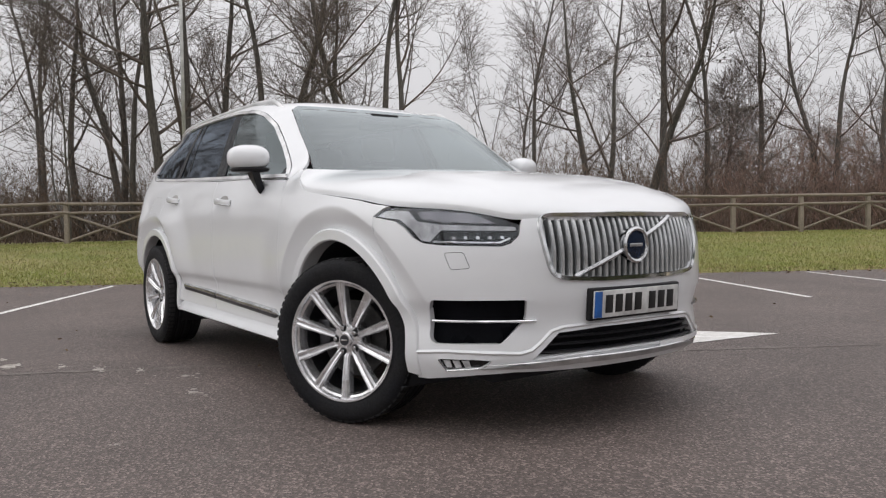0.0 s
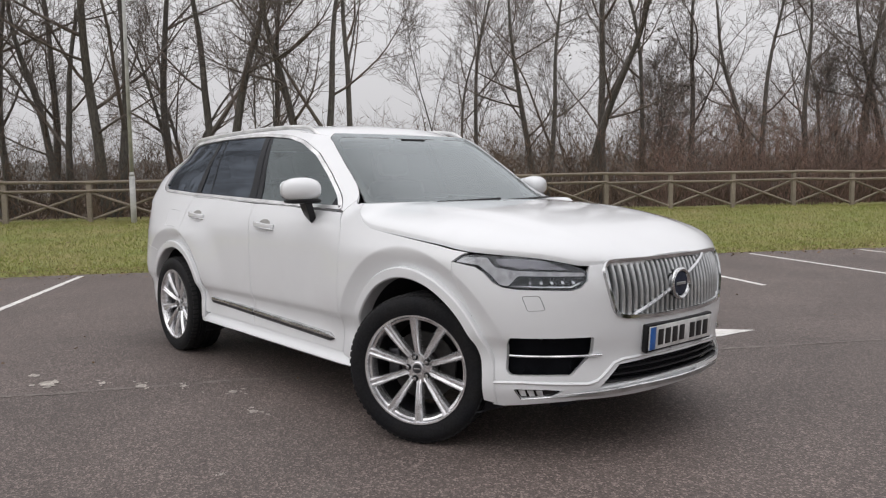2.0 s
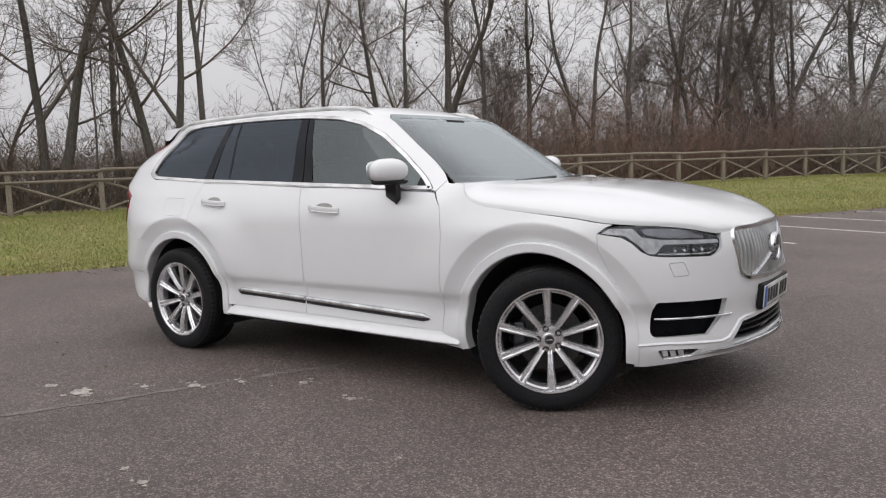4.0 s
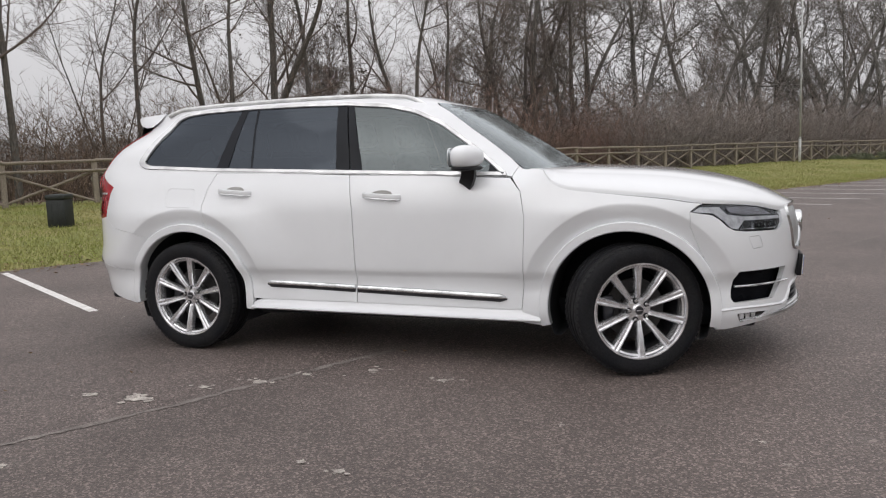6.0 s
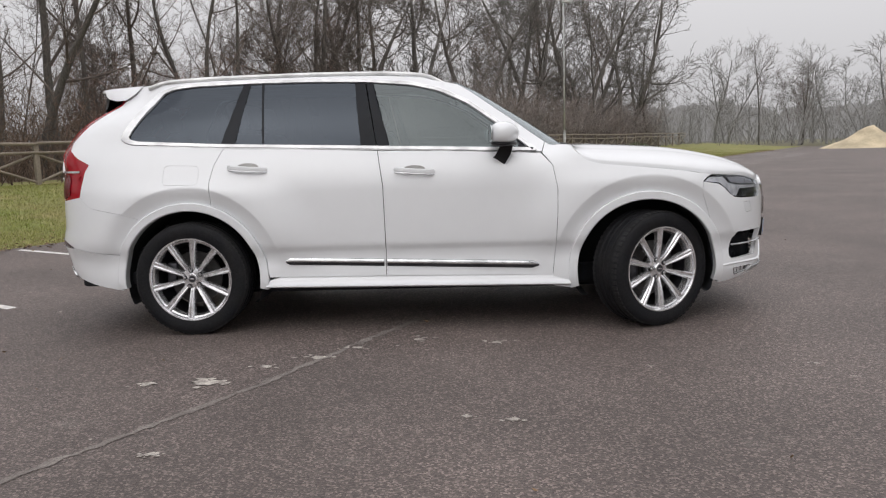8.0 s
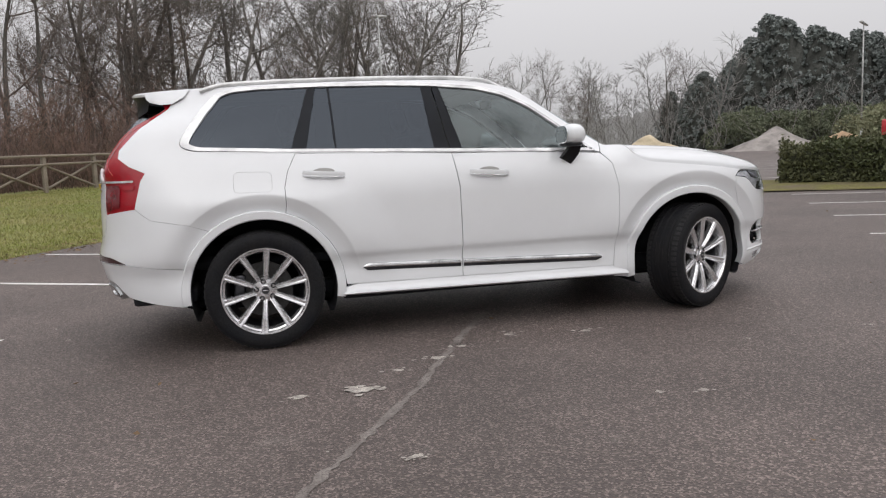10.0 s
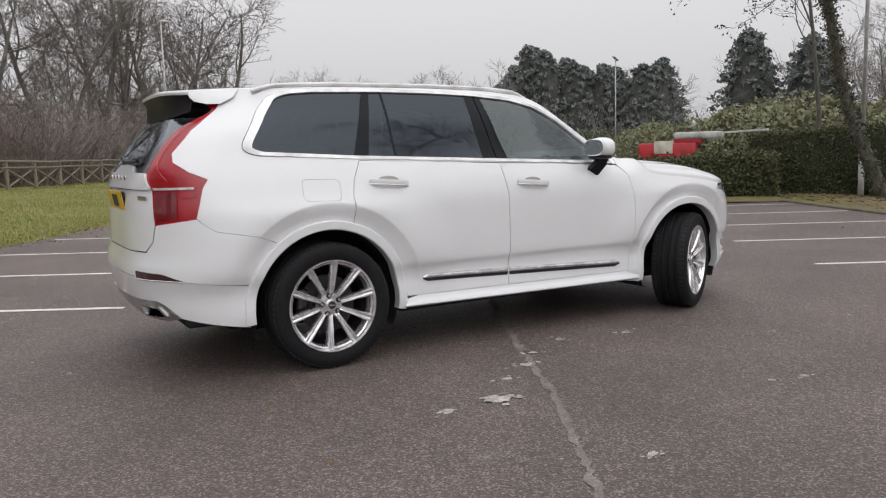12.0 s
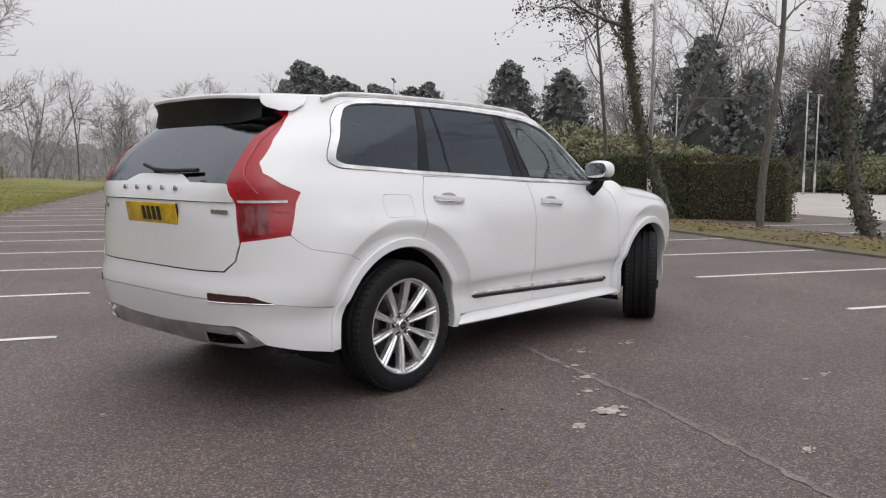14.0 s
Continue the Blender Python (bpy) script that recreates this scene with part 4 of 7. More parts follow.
HALF = table([(0.15, 0.86), (0.25, 0.895), (0.34, 0.918), (0.42, 0.912), (0.47, 0.904), (0.53, 0.911), (0.565, 0.929), (0.59, 0.933), (0.8, 0.938), (0.93, 0.938), (1.02, 0.926), (1.1, 0.902), (1.17, 0.872), (1.25, 0.835), (1.45, 0.765), (1.62, 0.685), (1.68, 0.645)])
NOSE = table([(0.15, 2.26), (0.28, 2.36), (0.36, 2.40), (0.48, 2.39), (0.60, 2.405), (0.75, 2.405), (0.86, 2.385), (0.93, 2.35), (1.05, 2.30)])
TAIL = table([(0.15, -2.30), (0.28, -2.40), (0.40, -2.475), (0.52, -2.51), (0.62, -2.525), (0.72, -2.50), (0.85, -2.495), (1.0, -2.485), (1.1, -2.46), (1.2, -2.41), (1.4, -2.28), (1.62, -2.12)])
GLASS = table([(1.05, 1.15), (1.17, 0.99), (1.30, 0.80), (1.43, 0.595), (1.58, 0.35), (1.66, 0.14)])
N_NOSE, N_TAIL, N_GLASS = 2.5, 4.0, 5.0
X_NOSE, X_TAIL, X_GLASS, X_BACK = 1.4, -1.5, -0.3, -0.6
WHEEL_R, WHEEL_F = (-1.484, 0.365), (1.463, 0.365)
ARCH = 0.447


def bow(x, x0, end, half, n):
    """Half-width of a rounded end at x."""
    t = abs(x - x0) / abs(end - x0)
    return half * max(1e-6, 1 - min(t, 1) ** n) ** (1 / n)


def flare(x, z):
    d = min(math.hypot(x - WHEEL_R[0], z - WHEEL_R[1]), math.hypot(x - WHEEL_F[0], z - WHEEL_F[1]))
    if z > 1.06 or z < 0.2:
        return 0.0
    # strongest over the wheel, gone at the sill
    up = ease((1.06 - z) / 0.16) * ease((z - 0.36) / 0.34)
    if d < 0.604:
        return (0.046 * (max(d, 0.50) - 0.50) / 0.104 - 0.012) * up
    return 0.034 * (1 - ease((d - 0.604) / 0.34)) * up


def width_low(x, z):
    h = HALF(z)
    if x > X_NOSE:
        return bow(x, X_NOSE, NOSE(z), h, N_NOSE)
    if x < X_TAIL:
        return bow(x, X_TAIL, TAIL(z), h, N_TAIL)
    return h


def width_up(x, z):
    h = HALF(z)
    if x > X_GLASS:
        return bow(x, X_GLASS, GLASS(z), h, N_GLASS)
    if x < X_BACK:
        return bow(x, X_BACK, TAIL(z), h, 3.8 + 5.0 * ease((1.54 - z) / 0.24))
    return h


def side(x, z):
    """Half-width of the body at x and z."""
    k = ease((z - 1.02) / 0.2) * ease((1.05 - x) / 0.35)
    low = width_low(x, z) + flare(x, z) if k < 1 else 0
    up = width_up(x, z) if k > 0 else 0
    return low * (1 - k) + up * k


def wrap(u, z):
    """The skin by the way round it: u is x on the right side and turns round the nose (2.85) and the tail (-2.95)."""
    if X_TAIL <= u <= X_NOSE:
        return (u, -side(u, z), z)
    front = u > X_NOSE
    x0, sign = (X_NOSE, 1) if front else (X_TAIL, -1)
    a = ((2.85 - u) if front else (u + 2.95)) / 1.45 * math.pi / 2
    c, s = math.cos(a), abs(math.sin(a))
    lo, hi = 0.0, 1.7
    for _ in range(36):
        r = (lo + hi) / 2
        if r * s < side(x0 + sign * r * c, z) and abs(r * c) < abs((NOSE(z) if front else TAIL(z)) - x0):
            lo = r
        else:
            hi = r
    return (x0 + sign * r * c, -r * s * (1 if a > 0 else -1), z)


def tail(y, z):
    """x of the car's back at y and z."""
    lo, hi = X_TAIL, TAIL(z)
    for _ in range(36):
        x = (lo + hi) / 2
        if side(x, z) > abs(y):
            lo = x
        else:
            hi = x
    return x


def nose(y, z):
    t = min(abs(y) / HALF(z), 0.9999)
    return X_NOSE + (NOSE(z) - X_NOSE) * (1 - t ** N_NOSE) ** (1 / N_NOSE)


def screen(y, z):
    """x of the windscreen."""
    t = min(abs(y) / HALF(z), 0.9999)
    return X_GLASS + (GLASS(z) - X_GLASS) * (1 - t ** N_GLASS) ** (1 / N_GLASS)


BONNET = table([(0.85, 1.175), (1.0, 1.168), (1.3, 1.152), (1.6, 1.13), (1.8, 1.104), (2.0, 1.062), (2.15, 1.018), (2.25, 0.98), (2.35, 0.925)])
SHUT = table([(0.75, 1.170), (0.96, 1.170), (0.985, 1.163), (1.005, 1.135), (1.03, 1.105), (1.06, 1.081), (1.10, 1.062), (1.15, 1.048), (1.4, 1.02), (1.7, 0.985), (1.8, 0.966), (1.87, 0.957), (1.96, 0.951), (2.054, 0.946), (2.146, 0.934), (2.21, 0.916), (2.26, 0.903), (2.35, 0.904)])


def bonnet(x, y):
    """z of the bonnet."""
    z = SHUT(x)
    w = max(1e-4, width_low(x, z))
    t = min(abs(y) / w, 1.0)
    return z + max(0.0, BONNET(x) - z) * max(0.0, 1 - t ** 3.2) ** (1 / 2.2)


ROOF = table([(-2.25, 1.60), (-2.1, 1.640), (-1.8, 1.672), (-1.3, 1.695), (-0.7, 1.70), (-0.2, 1.692), (0.05, 1.672), (0.2, 1.63), (0.3, 1.59)])


def roof(x, y):
    """z of the roof."""
    h = 0.66
    return ROOF(x) - 0.045 * (abs(y) / h) ** 2.6

# ---------------------------------------------------------------- panels on the skin
from mathutils.geometry import delaunay_2d_cdt


def inside(p, poly):
    x, y = p
    c = False
    j = len(poly) - 1
    for i in range(len(poly)):
        xi, yi = poly[i]
        xj, yj = poly[j]
        if (yi > y) != (yj > y) and x < (xj - xi) * (y - yi) / (yj - yi) + xi:
            c = not c
        j = i
    return c


def area(poly):
    return sum(poly[i - 1][0] * poly[i][1] - poly[i][0] * poly[i - 1][1] for i in range(len(poly))) / 2


def dense(poly, step):
    out = []
    for i in range(len(poly)):
        a, b = poly[i], poly[(i + 1) % len(poly)]
        n = max(1, int(math.dist(a, b) / step))
        out += [(a[0] + (b[0] - a[0]) * k / n, a[1] + (b[1] - a[1]) * k / n) for k in range(n)]
    return out


def rounded(poly, r, n=5):
    """The outline with its corners eased to about r."""
    out = []
    for i in range(len(poly)):
        a, b, c = Vector(poly[i - 1]), Vector(poly[i]), Vector(poly[(i + 1) % len(poly)])
        p = b + (a - b).normalized() * min(r, (a - b).length * 0.48)
        q = b + (c - b).normalized() * min(r, (c - b).length * 0.48)
        for k in range(n + 1):
            t = k / n
            v = p * (1 - t) ** 2 + b * 2 * t * (1 - t) + q * t * t
            out.append((v.x, v.y))
    return out


def inset(poly, d):
    """The outline drawn in by d (out, if minus)."""
    s = 1 if area(poly) > 0 else -1
    out = []
    n = len(poly)
    for i in range(n):
        a, b, c = Vector(poly[i - 1]), Vector(poly[i]), Vector(poly[(i + 1) % n])
        e, f = (b - a), (c - b)
        if e.length < 1e-7 or f.length < 1e-7:
            out.append(poly[i])
            continue
        e.normalize(), f.normalize()
        ne, nf = Vector((-e.y, e.x)) * s, Vector((-f.y, f.x)) * s
        m = ne + nf
        m = m / max(0.35, m.length_squared / 2) if m.length > 1e-4 else ne
        out.append((b.x + m.x * d, b.y + m.y * d))
    return out


def arc(centre, r, a0, a1, n=24):
    return [(centre[0] + r * math.cos(radians(a0 + (a1 - a0) * k / n)), centre[1] + r * math.sin(radians(a0 + (a1 - a0) * k / n))) for k in range(n + 1)]


def skin_mesh(outline, fn, holes=(), grid=0.04, lift=0.0, depth=0.015, gap=0.002, flip=False, extra=()):
    """A panel cut from the skin, with turned-in edges."""
    rims = [dense(inset(outline, gap) if gap else list(outline), grid * 0.7)] + [dense(inset(h, -gap) if gap else list(h), grid * 0.7) for h in holes]
    pts, edges = [], []
    for rim in rims:
        b = len(pts)
        pts += rim
        edges += [(b + i, b + (i + 1) % len(rim)) for i in range(len(rim))]
    edge_pts = np.array(pts)
    for p in extra:
        if inside(p, rims[0]) and not any(inside(p, h) for h in rims[1:]) and np.min(np.sum((edge_pts - p) ** 2, axis=1)) > (grid * 0.25) ** 2:
            pts.append(p)
    edge_pts = np.array(pts)
    lo, hi = edge_pts.min(0), edge_pts.max(0)
    for i in range(int((hi[0] - lo[0]) / grid) + 1):
        for j in range(int((hi[1] - lo[1]) / grid) + 1):
            p = (lo[0] + (i + 0.5) * grid, lo[1] + (j + 0.5) * grid)
            if inside(p, rims[0]) and not any(inside(p, h) for h in rims[1:]):
                if np.min(np.sum((edge_pts - p) ** 2, axis=1)) > (grid * 0.45) ** 2:
                    pts.append(p)
    vs, es, fs, *_ = delaunay_2d_cdt([Vector(p) for p in pts], edges, [], 0, 1e-6)
    bm = bmesh.new()
    verts = [bm.verts.new(fn(v[0], v[1])) for v in vs]
    for f in fs:
        c = (sum(vs[i][0] for i in f) / len(f), sum(vs[i][1] for i in f) / len(f))
        if inside(c, rims[0]) and not any(inside(c, h) for h in rims[1:]):
            bm.faces.new([verts[i] for i in f])
    bmesh.ops.delete(bm, geom=[v for v in bm.verts if not v.link_faces], context="VERTS")
    bm.normal_update()
    out = sum(f.normal.dot(f.calc_center_median() - Vector((max(-1.3, min(1.1, f.calc_center_median().x)) * 0.95, 0, 0.75))) * f.calc_area() for f in bm.faces)
    if out < 0:
        bmesh.ops.reverse_faces(bm, faces=bm.faces)
        bm.normal_update()
    normals = {v: v.normal.copy() for v in bm.verts}
    if lift:
        for v in bm.verts:
            v.co += normals[v] * lift
    if depth:
        rim = [e for e in bm.edges if len(e.link_faces) == 1]
        ring = {v: bm.verts.new(v.co - normals[v] * depth) for v in {w for e in rim for w in e.verts}}
        for e in rim:
            l = e.link_loops[0]
            a, b = l.vert, l.link_loop_next.vert
            bm.faces.new((b, a, ring[a], ring[b]))
    if flip:
        for v in bm.verts:
            v.co.y = -v.co.y
        bmesh.ops.reverse_faces(bm, faces=bm.faces)
    for e in bm.edges:
        if len(e.link_faces) == 2 and e.calc_face_angle(0) > 0.6:
            e.smooth = False
    return bm


def on_side(x, z):
    return (x, -side(x, z), z)


def on_tail(y, z):
    return (tail(y, z), y, z)


def on_nose(y, z):
    return (nose(y, z), y, z)


def on_screen(y, z):
    return (screen(y, z), y, z)


def pair(name, outline, fn, mat, parent, label="", **kw):
    """A panel on the right side and its mirror image on the left."""
    return [part(name, skin_mesh(outline, fn, flip=f, **kw), mat, parent, label) for f in (False, True)]


def single(name, outline, fn, mat, parent, label="", **kw):
    return part(name, skin_mesh(outline, fn, **kw), mat, parent, label)


def mirrored(poly, axis=0.0):
    """A right-hand outline closed by its mirror image about the axis."""
    return list(poly) + [(2 * axis - a, b) for a, b in reversed(poly)]


def sweep(points, section, closed=False, up=Vector((0, 0, 1)), flip=False, scale=None):
    """A rod of a given cross-section (across, up) along points."""
    bm = bmesh.new()
    n, k = len(points), len(section)
    P = [Vector(p) for p in points]
    rings = []
    for i in range(n):
        a = P[i - 1] if i or closed else P[i]
        b = P[(i + 1) % n] if i < n - 1 or closed else P[i]
        d = (b - a).normalized()
        s = d.cross(up)
        s = s.normalized() if s.length > 1e-5 else Vector((1, 0, 0))
        w = s.cross(d)
        k_i = scale(i / max(1, n - 1)) if scale else 1.0
        rings.append([bm.verts.new(P[i] + s * q[0] * k_i + w * q[1] * k_i) for q in section])
    for i in range(n if closed else n - 1):
        r, t = rings[i], rings[(i + 1) % n]
        for j in range(k):
            bm.faces.new((r[j], r[(j + 1) % k], t[(j + 1) % k], t[j]))
    if not closed:
        bm.faces.new(rings[0][::-1])
        bm.faces.new(rings[-1])
    bmesh.ops.recalc_face_normals(bm, faces=bm.faces)
    if flip:
        for v in bm.verts:
            v.co.y = -v.co.y
        bmesh.ops.reverse_faces(bm, faces=bm.faces)
    for e in bm.edges:
        if len(e.link_faces) == 2 and e.calc_face_angle(0) > 0.7:
            e.smooth = False
    return bm


def oval(w, h, n=10):
    return [(w * math.cos(2 * math.pi * k / n), h * math.sin(2 * math.pi * k / n)) for k in range(n)]


def turned(profile, n=48):
    """A body turned about the y axis from (radius, y) pairs."""
    bm = bmesh.new()
    rings = [[bm.verts.new((r * math.cos(2 * math.pi * k / n), y, r * math.sin(2 * math.pi * k / n))) for k in range(n)] for r, y in profile]
    for a, b in zip(rings, rings[1:]):
        for k in range(n):
            bm.faces.new((a[k], a[(k + 1) % n], b[(k + 1) % n], b[k]))
    bmesh.ops.recalc_face_normals(bm, faces=bm.faces)
    for e in bm.edges:
        if len(e.link_faces) == 2 and e.calc_face_angle(0) > 0.6:
            e.smooth = False
    return bm


def glass_material(name, tint, ior=1.5, power_of=4.5, sheen=(0.86, 0.93, 1.0), blur=0.015):
    m = bpy.data.materials.new(name)
    m.use_nodes = True
    nt = m.node_tree
    nt.nodes.clear()
    out = nt.nodes.new("ShaderNodeOutputMaterial")
    mix = nt.nodes.new("ShaderNodeMixShader")
    clear = nt.nodes.new("ShaderNodeBsdfTransparent")
    clear.inputs["Color"].default_value = (*tint, 1)
    gloss = nt.nodes.new("ShaderNodeBsdfGlossy")
    gloss.inputs["Roughness"].default_value = blur
    gloss.inputs["Color"].default_value = (*sheen, 1)
    # gloss rises towards grazing angles, alike on both sides of the pane
    facing = nt.nodes.new("ShaderNodeLayerWeight")
    facing.inputs["Blend"].default_value = 0.5
    power = nt.nodes.new("ShaderNodeMath")
    power.operation = "POWER"
    power.inputs[1].default_value = power_of
    rise = nt.nodes.new("ShaderNodeMapRange")
    rise.inputs["To Min"].default_value, rise.inputs["To Max"].default_value = ((ior - 1) / (ior + 1)) ** 2, 0.95
    nt.links.new(facing.outputs["Facing"], power.inputs[0])
    nt.links.new(power.outputs[0], rise.inputs["Value"])
    nt.links.new(rise.outputs[0], mix.inputs[0])
    nt.links.new(clear.outputs[0], mix.inputs[1])
    nt.links.new(gloss.outputs[0], mix.inputs[2])
    nt.links.new(mix.outputs[0], out.inputs[0])
    return m


PAINT = material("white_paint", (0.77, 0.782, 0.80), 0.38, coat=1.0, vary=0.012, scale=1.2, fine=6, second=(0.755, 0.767, 0.785))
CHROME = material("chrome", (0.78, 0.79, 0.80), 0.1, metal=1.0, vary=0.05, scale=8, fine=60)
BRIGHT_TRIM = material("bright_window_trim", (0.90, 0.90, 0.91), 0.24, metal=0.4, vary=0.03, scale=8, fine=60)
SATIN = material("satin_silver", (0.62, 0.63, 0.64), 0.32, metal=0.9, vary=0.06, scale=6, fine=80)
ALLOY = material("alloy", (0.93, 0.93, 0.95), 0.2, metal=0.8, coat=0.6, vary=0.05, scale=9, fine=90)
RAIL_METAL = material("roof_rail_metal", (0.82, 0.82, 0.82), 0.28, metal=0.4, vary=0.05, scale=6, fine=80)
# as wheel barrel, darkened to stand for the shade behind the spokes
ALLOY_DARK = material("alloy_inner", (0.09, 0.09, 0.10), 0.35, metal=0.8, vary=0.1, scale=9, fine=90)
BLACK = material("black_plastic", (0.010, 0.010, 0.012), 0.45, spec=0.3, vary=0.15, scale=8, fine=120, bump=0.1)
# darker twin of BLACK: the shade of the recesses put into the colour
DEEP = material("unlit_black_plastic", (0.006, 0.0065, 0.009), 0.8, spec=0.1, vary=0.15, scale=8, fine=120)
PILLAR = material("pillar_black", (0.014, 0.016, 0.021), 0.22, spec=0.16, vary=0.05, scale=3, fine=20)
GLOSSY = material("gloss_black", (0.010, 0.010, 0.012), 0.08, vary=0.05, scale=3, fine=20)
RUBBER = material("tyre_rubber", (0.0105, 0.011, 0.0135), 0.65, vary=0.25, scale=7, fine=110, bump=0.3, second=(0.016, 0.0155, 0.016), spec=0.16)
# tread blocks paler than the side walls
TREAD = material("worn_tread_rubber", (0.026, 0.026, 0.027), 0.75, vary=0.3, scale=9, fine=80, bump=0.2, spec=0.25)
UNDER = material("underbody", (0.010, 0.011, 0.015), 0.9, vary=0.2, scale=4, fine=30)
RED = material("red_lens", (0.36, 0.004, 0.014), 0.22, spec=0.4, coat=0.6, vary=0.06, scale=14, fine=60, second=(0.30, 0.006, 0.014))
RED_DARK = material("dark_red_lens", (0.19, 0.005, 0.012), 0.1, coat=1.0, vary=0.08, scale=14, fine=60)
REFLEX = material("dark_reflex_lens", (0.055, 0.012, 0.014), 0.15, coat=0.8, vary=0.08, scale=14, fine=60)
LENS_WHITE = material("frosted_lens", (0.72, 0.73, 0.75), 0.2, coat=1.0, vary=0.06, scale=25, fine=90)
PLATE_WHITE = material("plate_white", (0.78, 0.78, 0.77), 0.35, vary=0.03, scale=12, fine=60)
PLATE_YELLOW = material("plate_yellow", (0.82, 0.52, 0.02), 0.35, vary=0.04, scale=12, fine=60)
PLATE_BLUE = material("plate_blue", (0.03, 0.16, 0.55), 0.35, vary=0.05, scale=12, fine=60)
INK = material("plate_black", (0.015, 0.015, 0.016), 0.4, vary=0.05, scale=12, fine=60)
CABIN = material("cabin_leather", (0.16, 0.155, 0.15), 0.6, vary=0.12, scale=5, fine=70, bump=0.2)
TRIM_PALE = material("pale_trim", (0.35, 0.345, 0.33), 0.6, vary=0.1, scale=5, fine=70)
# disc colour lowered too, for the shade inside the wheel
DISC = material("brake_disc", (0.055, 0.053, 0.052), 0.5, metal=0.4, vary=0.2, scale=20, fine=90)
GLASS_FRONT = glass_material("windscreen_glass", (0.30, 0.335, 0.33), 2.0, 2.5, (0.86, 0.93, 0.95), 0.12)
GLASS_DOOR = glass_material("door_glass", (0.33, 0.38, 0.38), 2.0, 4.0, (0.86, 0.95, 0.97), 0.03)
GLASS_DARK = glass_material("privacy_glass", (0.05, 0.058, 0.075), 1.72, 4.5, (0.76, 0.86, 1.0), 0.05)
GLASS_REAR = glass_material("rear_glass", (0.05, 0.055, 0.06), 2.3)
GLASS_CLEAR = glass_material("clear_lens", (0.93, 0.94, 0.95))

# ---------------------------------------------------------------- the car
car = thing("car", "white pearl seven-seat estate car with chrome trim parked on asphalt", "car")

# outlines by length (x) and height (z)
DLO = [(-1.868, 1.245), (-1.935, 1.276), (-1.921, 1.329), (-1.811, 1.489), (-1.72, 1.592), (-1.60, 1.626), (-1.456, 1.637), (-1.057, 1.644), (-0.632, 1.641), (-0.328, 1.630),
       (-0.029, 1.602), (0.154, 1.558), (0.336, 1.474), (0.516, 1.347), (0.676, 1.221), (0.785, 1.131), (-0.231, 1.171), (-1.273, 1.212)]
DLO = rounded(DLO, 0.035, 3)
FRONT_CUT = [(0.795, 1.122), (0.865, 1.045), (0.892, 0.90), (0.89, 0.75), (0.877, 0.51), (0.860, 0.346)]
MID_CUT = [(-0.245, 1.165), (-0.213, 0.95), (-0.208, 0.6), (-0.213, 0.359)]
REAR_CUT = [(-1.245, 1.205), (-1.30, 1.10), (-1.325, 1.0), (-1.322, 0.90)]
LIP = ARCH + 0.055
rear_lip = [p for p in arc(WHEEL_R, LIP, 72, 4, 20)]

CREASE = [p for w in (WHEEL_R, WHEEL_F) for r in (0.503, 0.545, 0.585, 0.598, 0.604, 0.611, 0.635) for p in arc(w, r, 200, -20, 110)]
CREASE += [(x, z) for z in (0.525, 0.535, 0.550, 0.563, 0.572, 0.590) for x in np.linspace(-0.88, 0.85, 50)]
front_door = MID_CUT + FRONT_CUT[::-1] + [(0.2, 1.153)]
pair("front_door", front_door, on_side, PAINT, car, gap=0.0022, grid=0.045, extra=CREASE)
rear_door = REAR_CUT + rear_lip + [(-0.975, 0.364)] + MID_CUT[::-1] + [(-0.8, 1.192)]
pair("rear_door", rear_door, on_side, PAINT, car, gap=0.0022, grid=0.045, extra=CREASE)


def gutter(x):
    return ROOF(x) - 0.045 * (min(0.655, side(x, 1.6)) / 0.66) ** 2.6 - 0.004


def screen_edge(z):
    return X_GLASS + (GLASS(z) - X_GLASS) * 0.893


LAMP_OUT = [(-2.212, 0.918), (-2.168, 1.078), (-2.138, 1.125), (-2.228, 1.167), (-2.296, 1.22), (-2.290, 1.27), (-2.172, 1.394), (-2.000, 1.52)]
fuel = rounded([(-1.625, 1.108), (-1.395, 1.10), (-1.400, 0.978), (-1.63, 0.982)], 0.035)
quarter = REAR_CUT + [p for p in arc(WHEEL_R, LIP, 72, 128, 14)] + [(-1.91, 0.805), (-2.12, 0.843), (-2.178, 0.883)] + LAMP_OUT
quarter += [(x, gutter(x)) for x in (-1.93, -1.8, -1.6, -1.3, -1.0, -0.7, -0.4, -0.15, 0.02)]
quarter += [(screen_edge(z), z) for z in (1.585, 1.54, 1.48, 1.42, 1.36, 1.30, 1.24, 1.19)]
start = min(range(len(DLO)), key=lambda i: math.dist(DLO[i], (0.785, 1.131)))
ring = DLO[start::-1] + DLO[:start:-1]
ring = [p for p in ring if not (p[1] < 1.2 and p[0] < 0.7)]
ring = [p for p in ring if not (p[1] < 1.235 and -1.8 < p[0] < 0.6)]
quarter += [(0.801, 1.128)] + ring
pair("quarter_panel", quarter, on_side, PAINT, car, holes=[inset(fuel, 0.0012)], gap=0.0012, grid=0.045, extra=CREASE)
pair("fuel_flap", fuel, on_side, PAINT, car, gap=0.0014, lift=-0.0004)


def u_of(x, z):
    lo, hi = X_NOSE, 2.85
    for _ in range(30):
        u = (lo + hi) / 2
        lo, hi = (u, hi) if wrap(u, z)[0] < x else (lo, u)
    return u


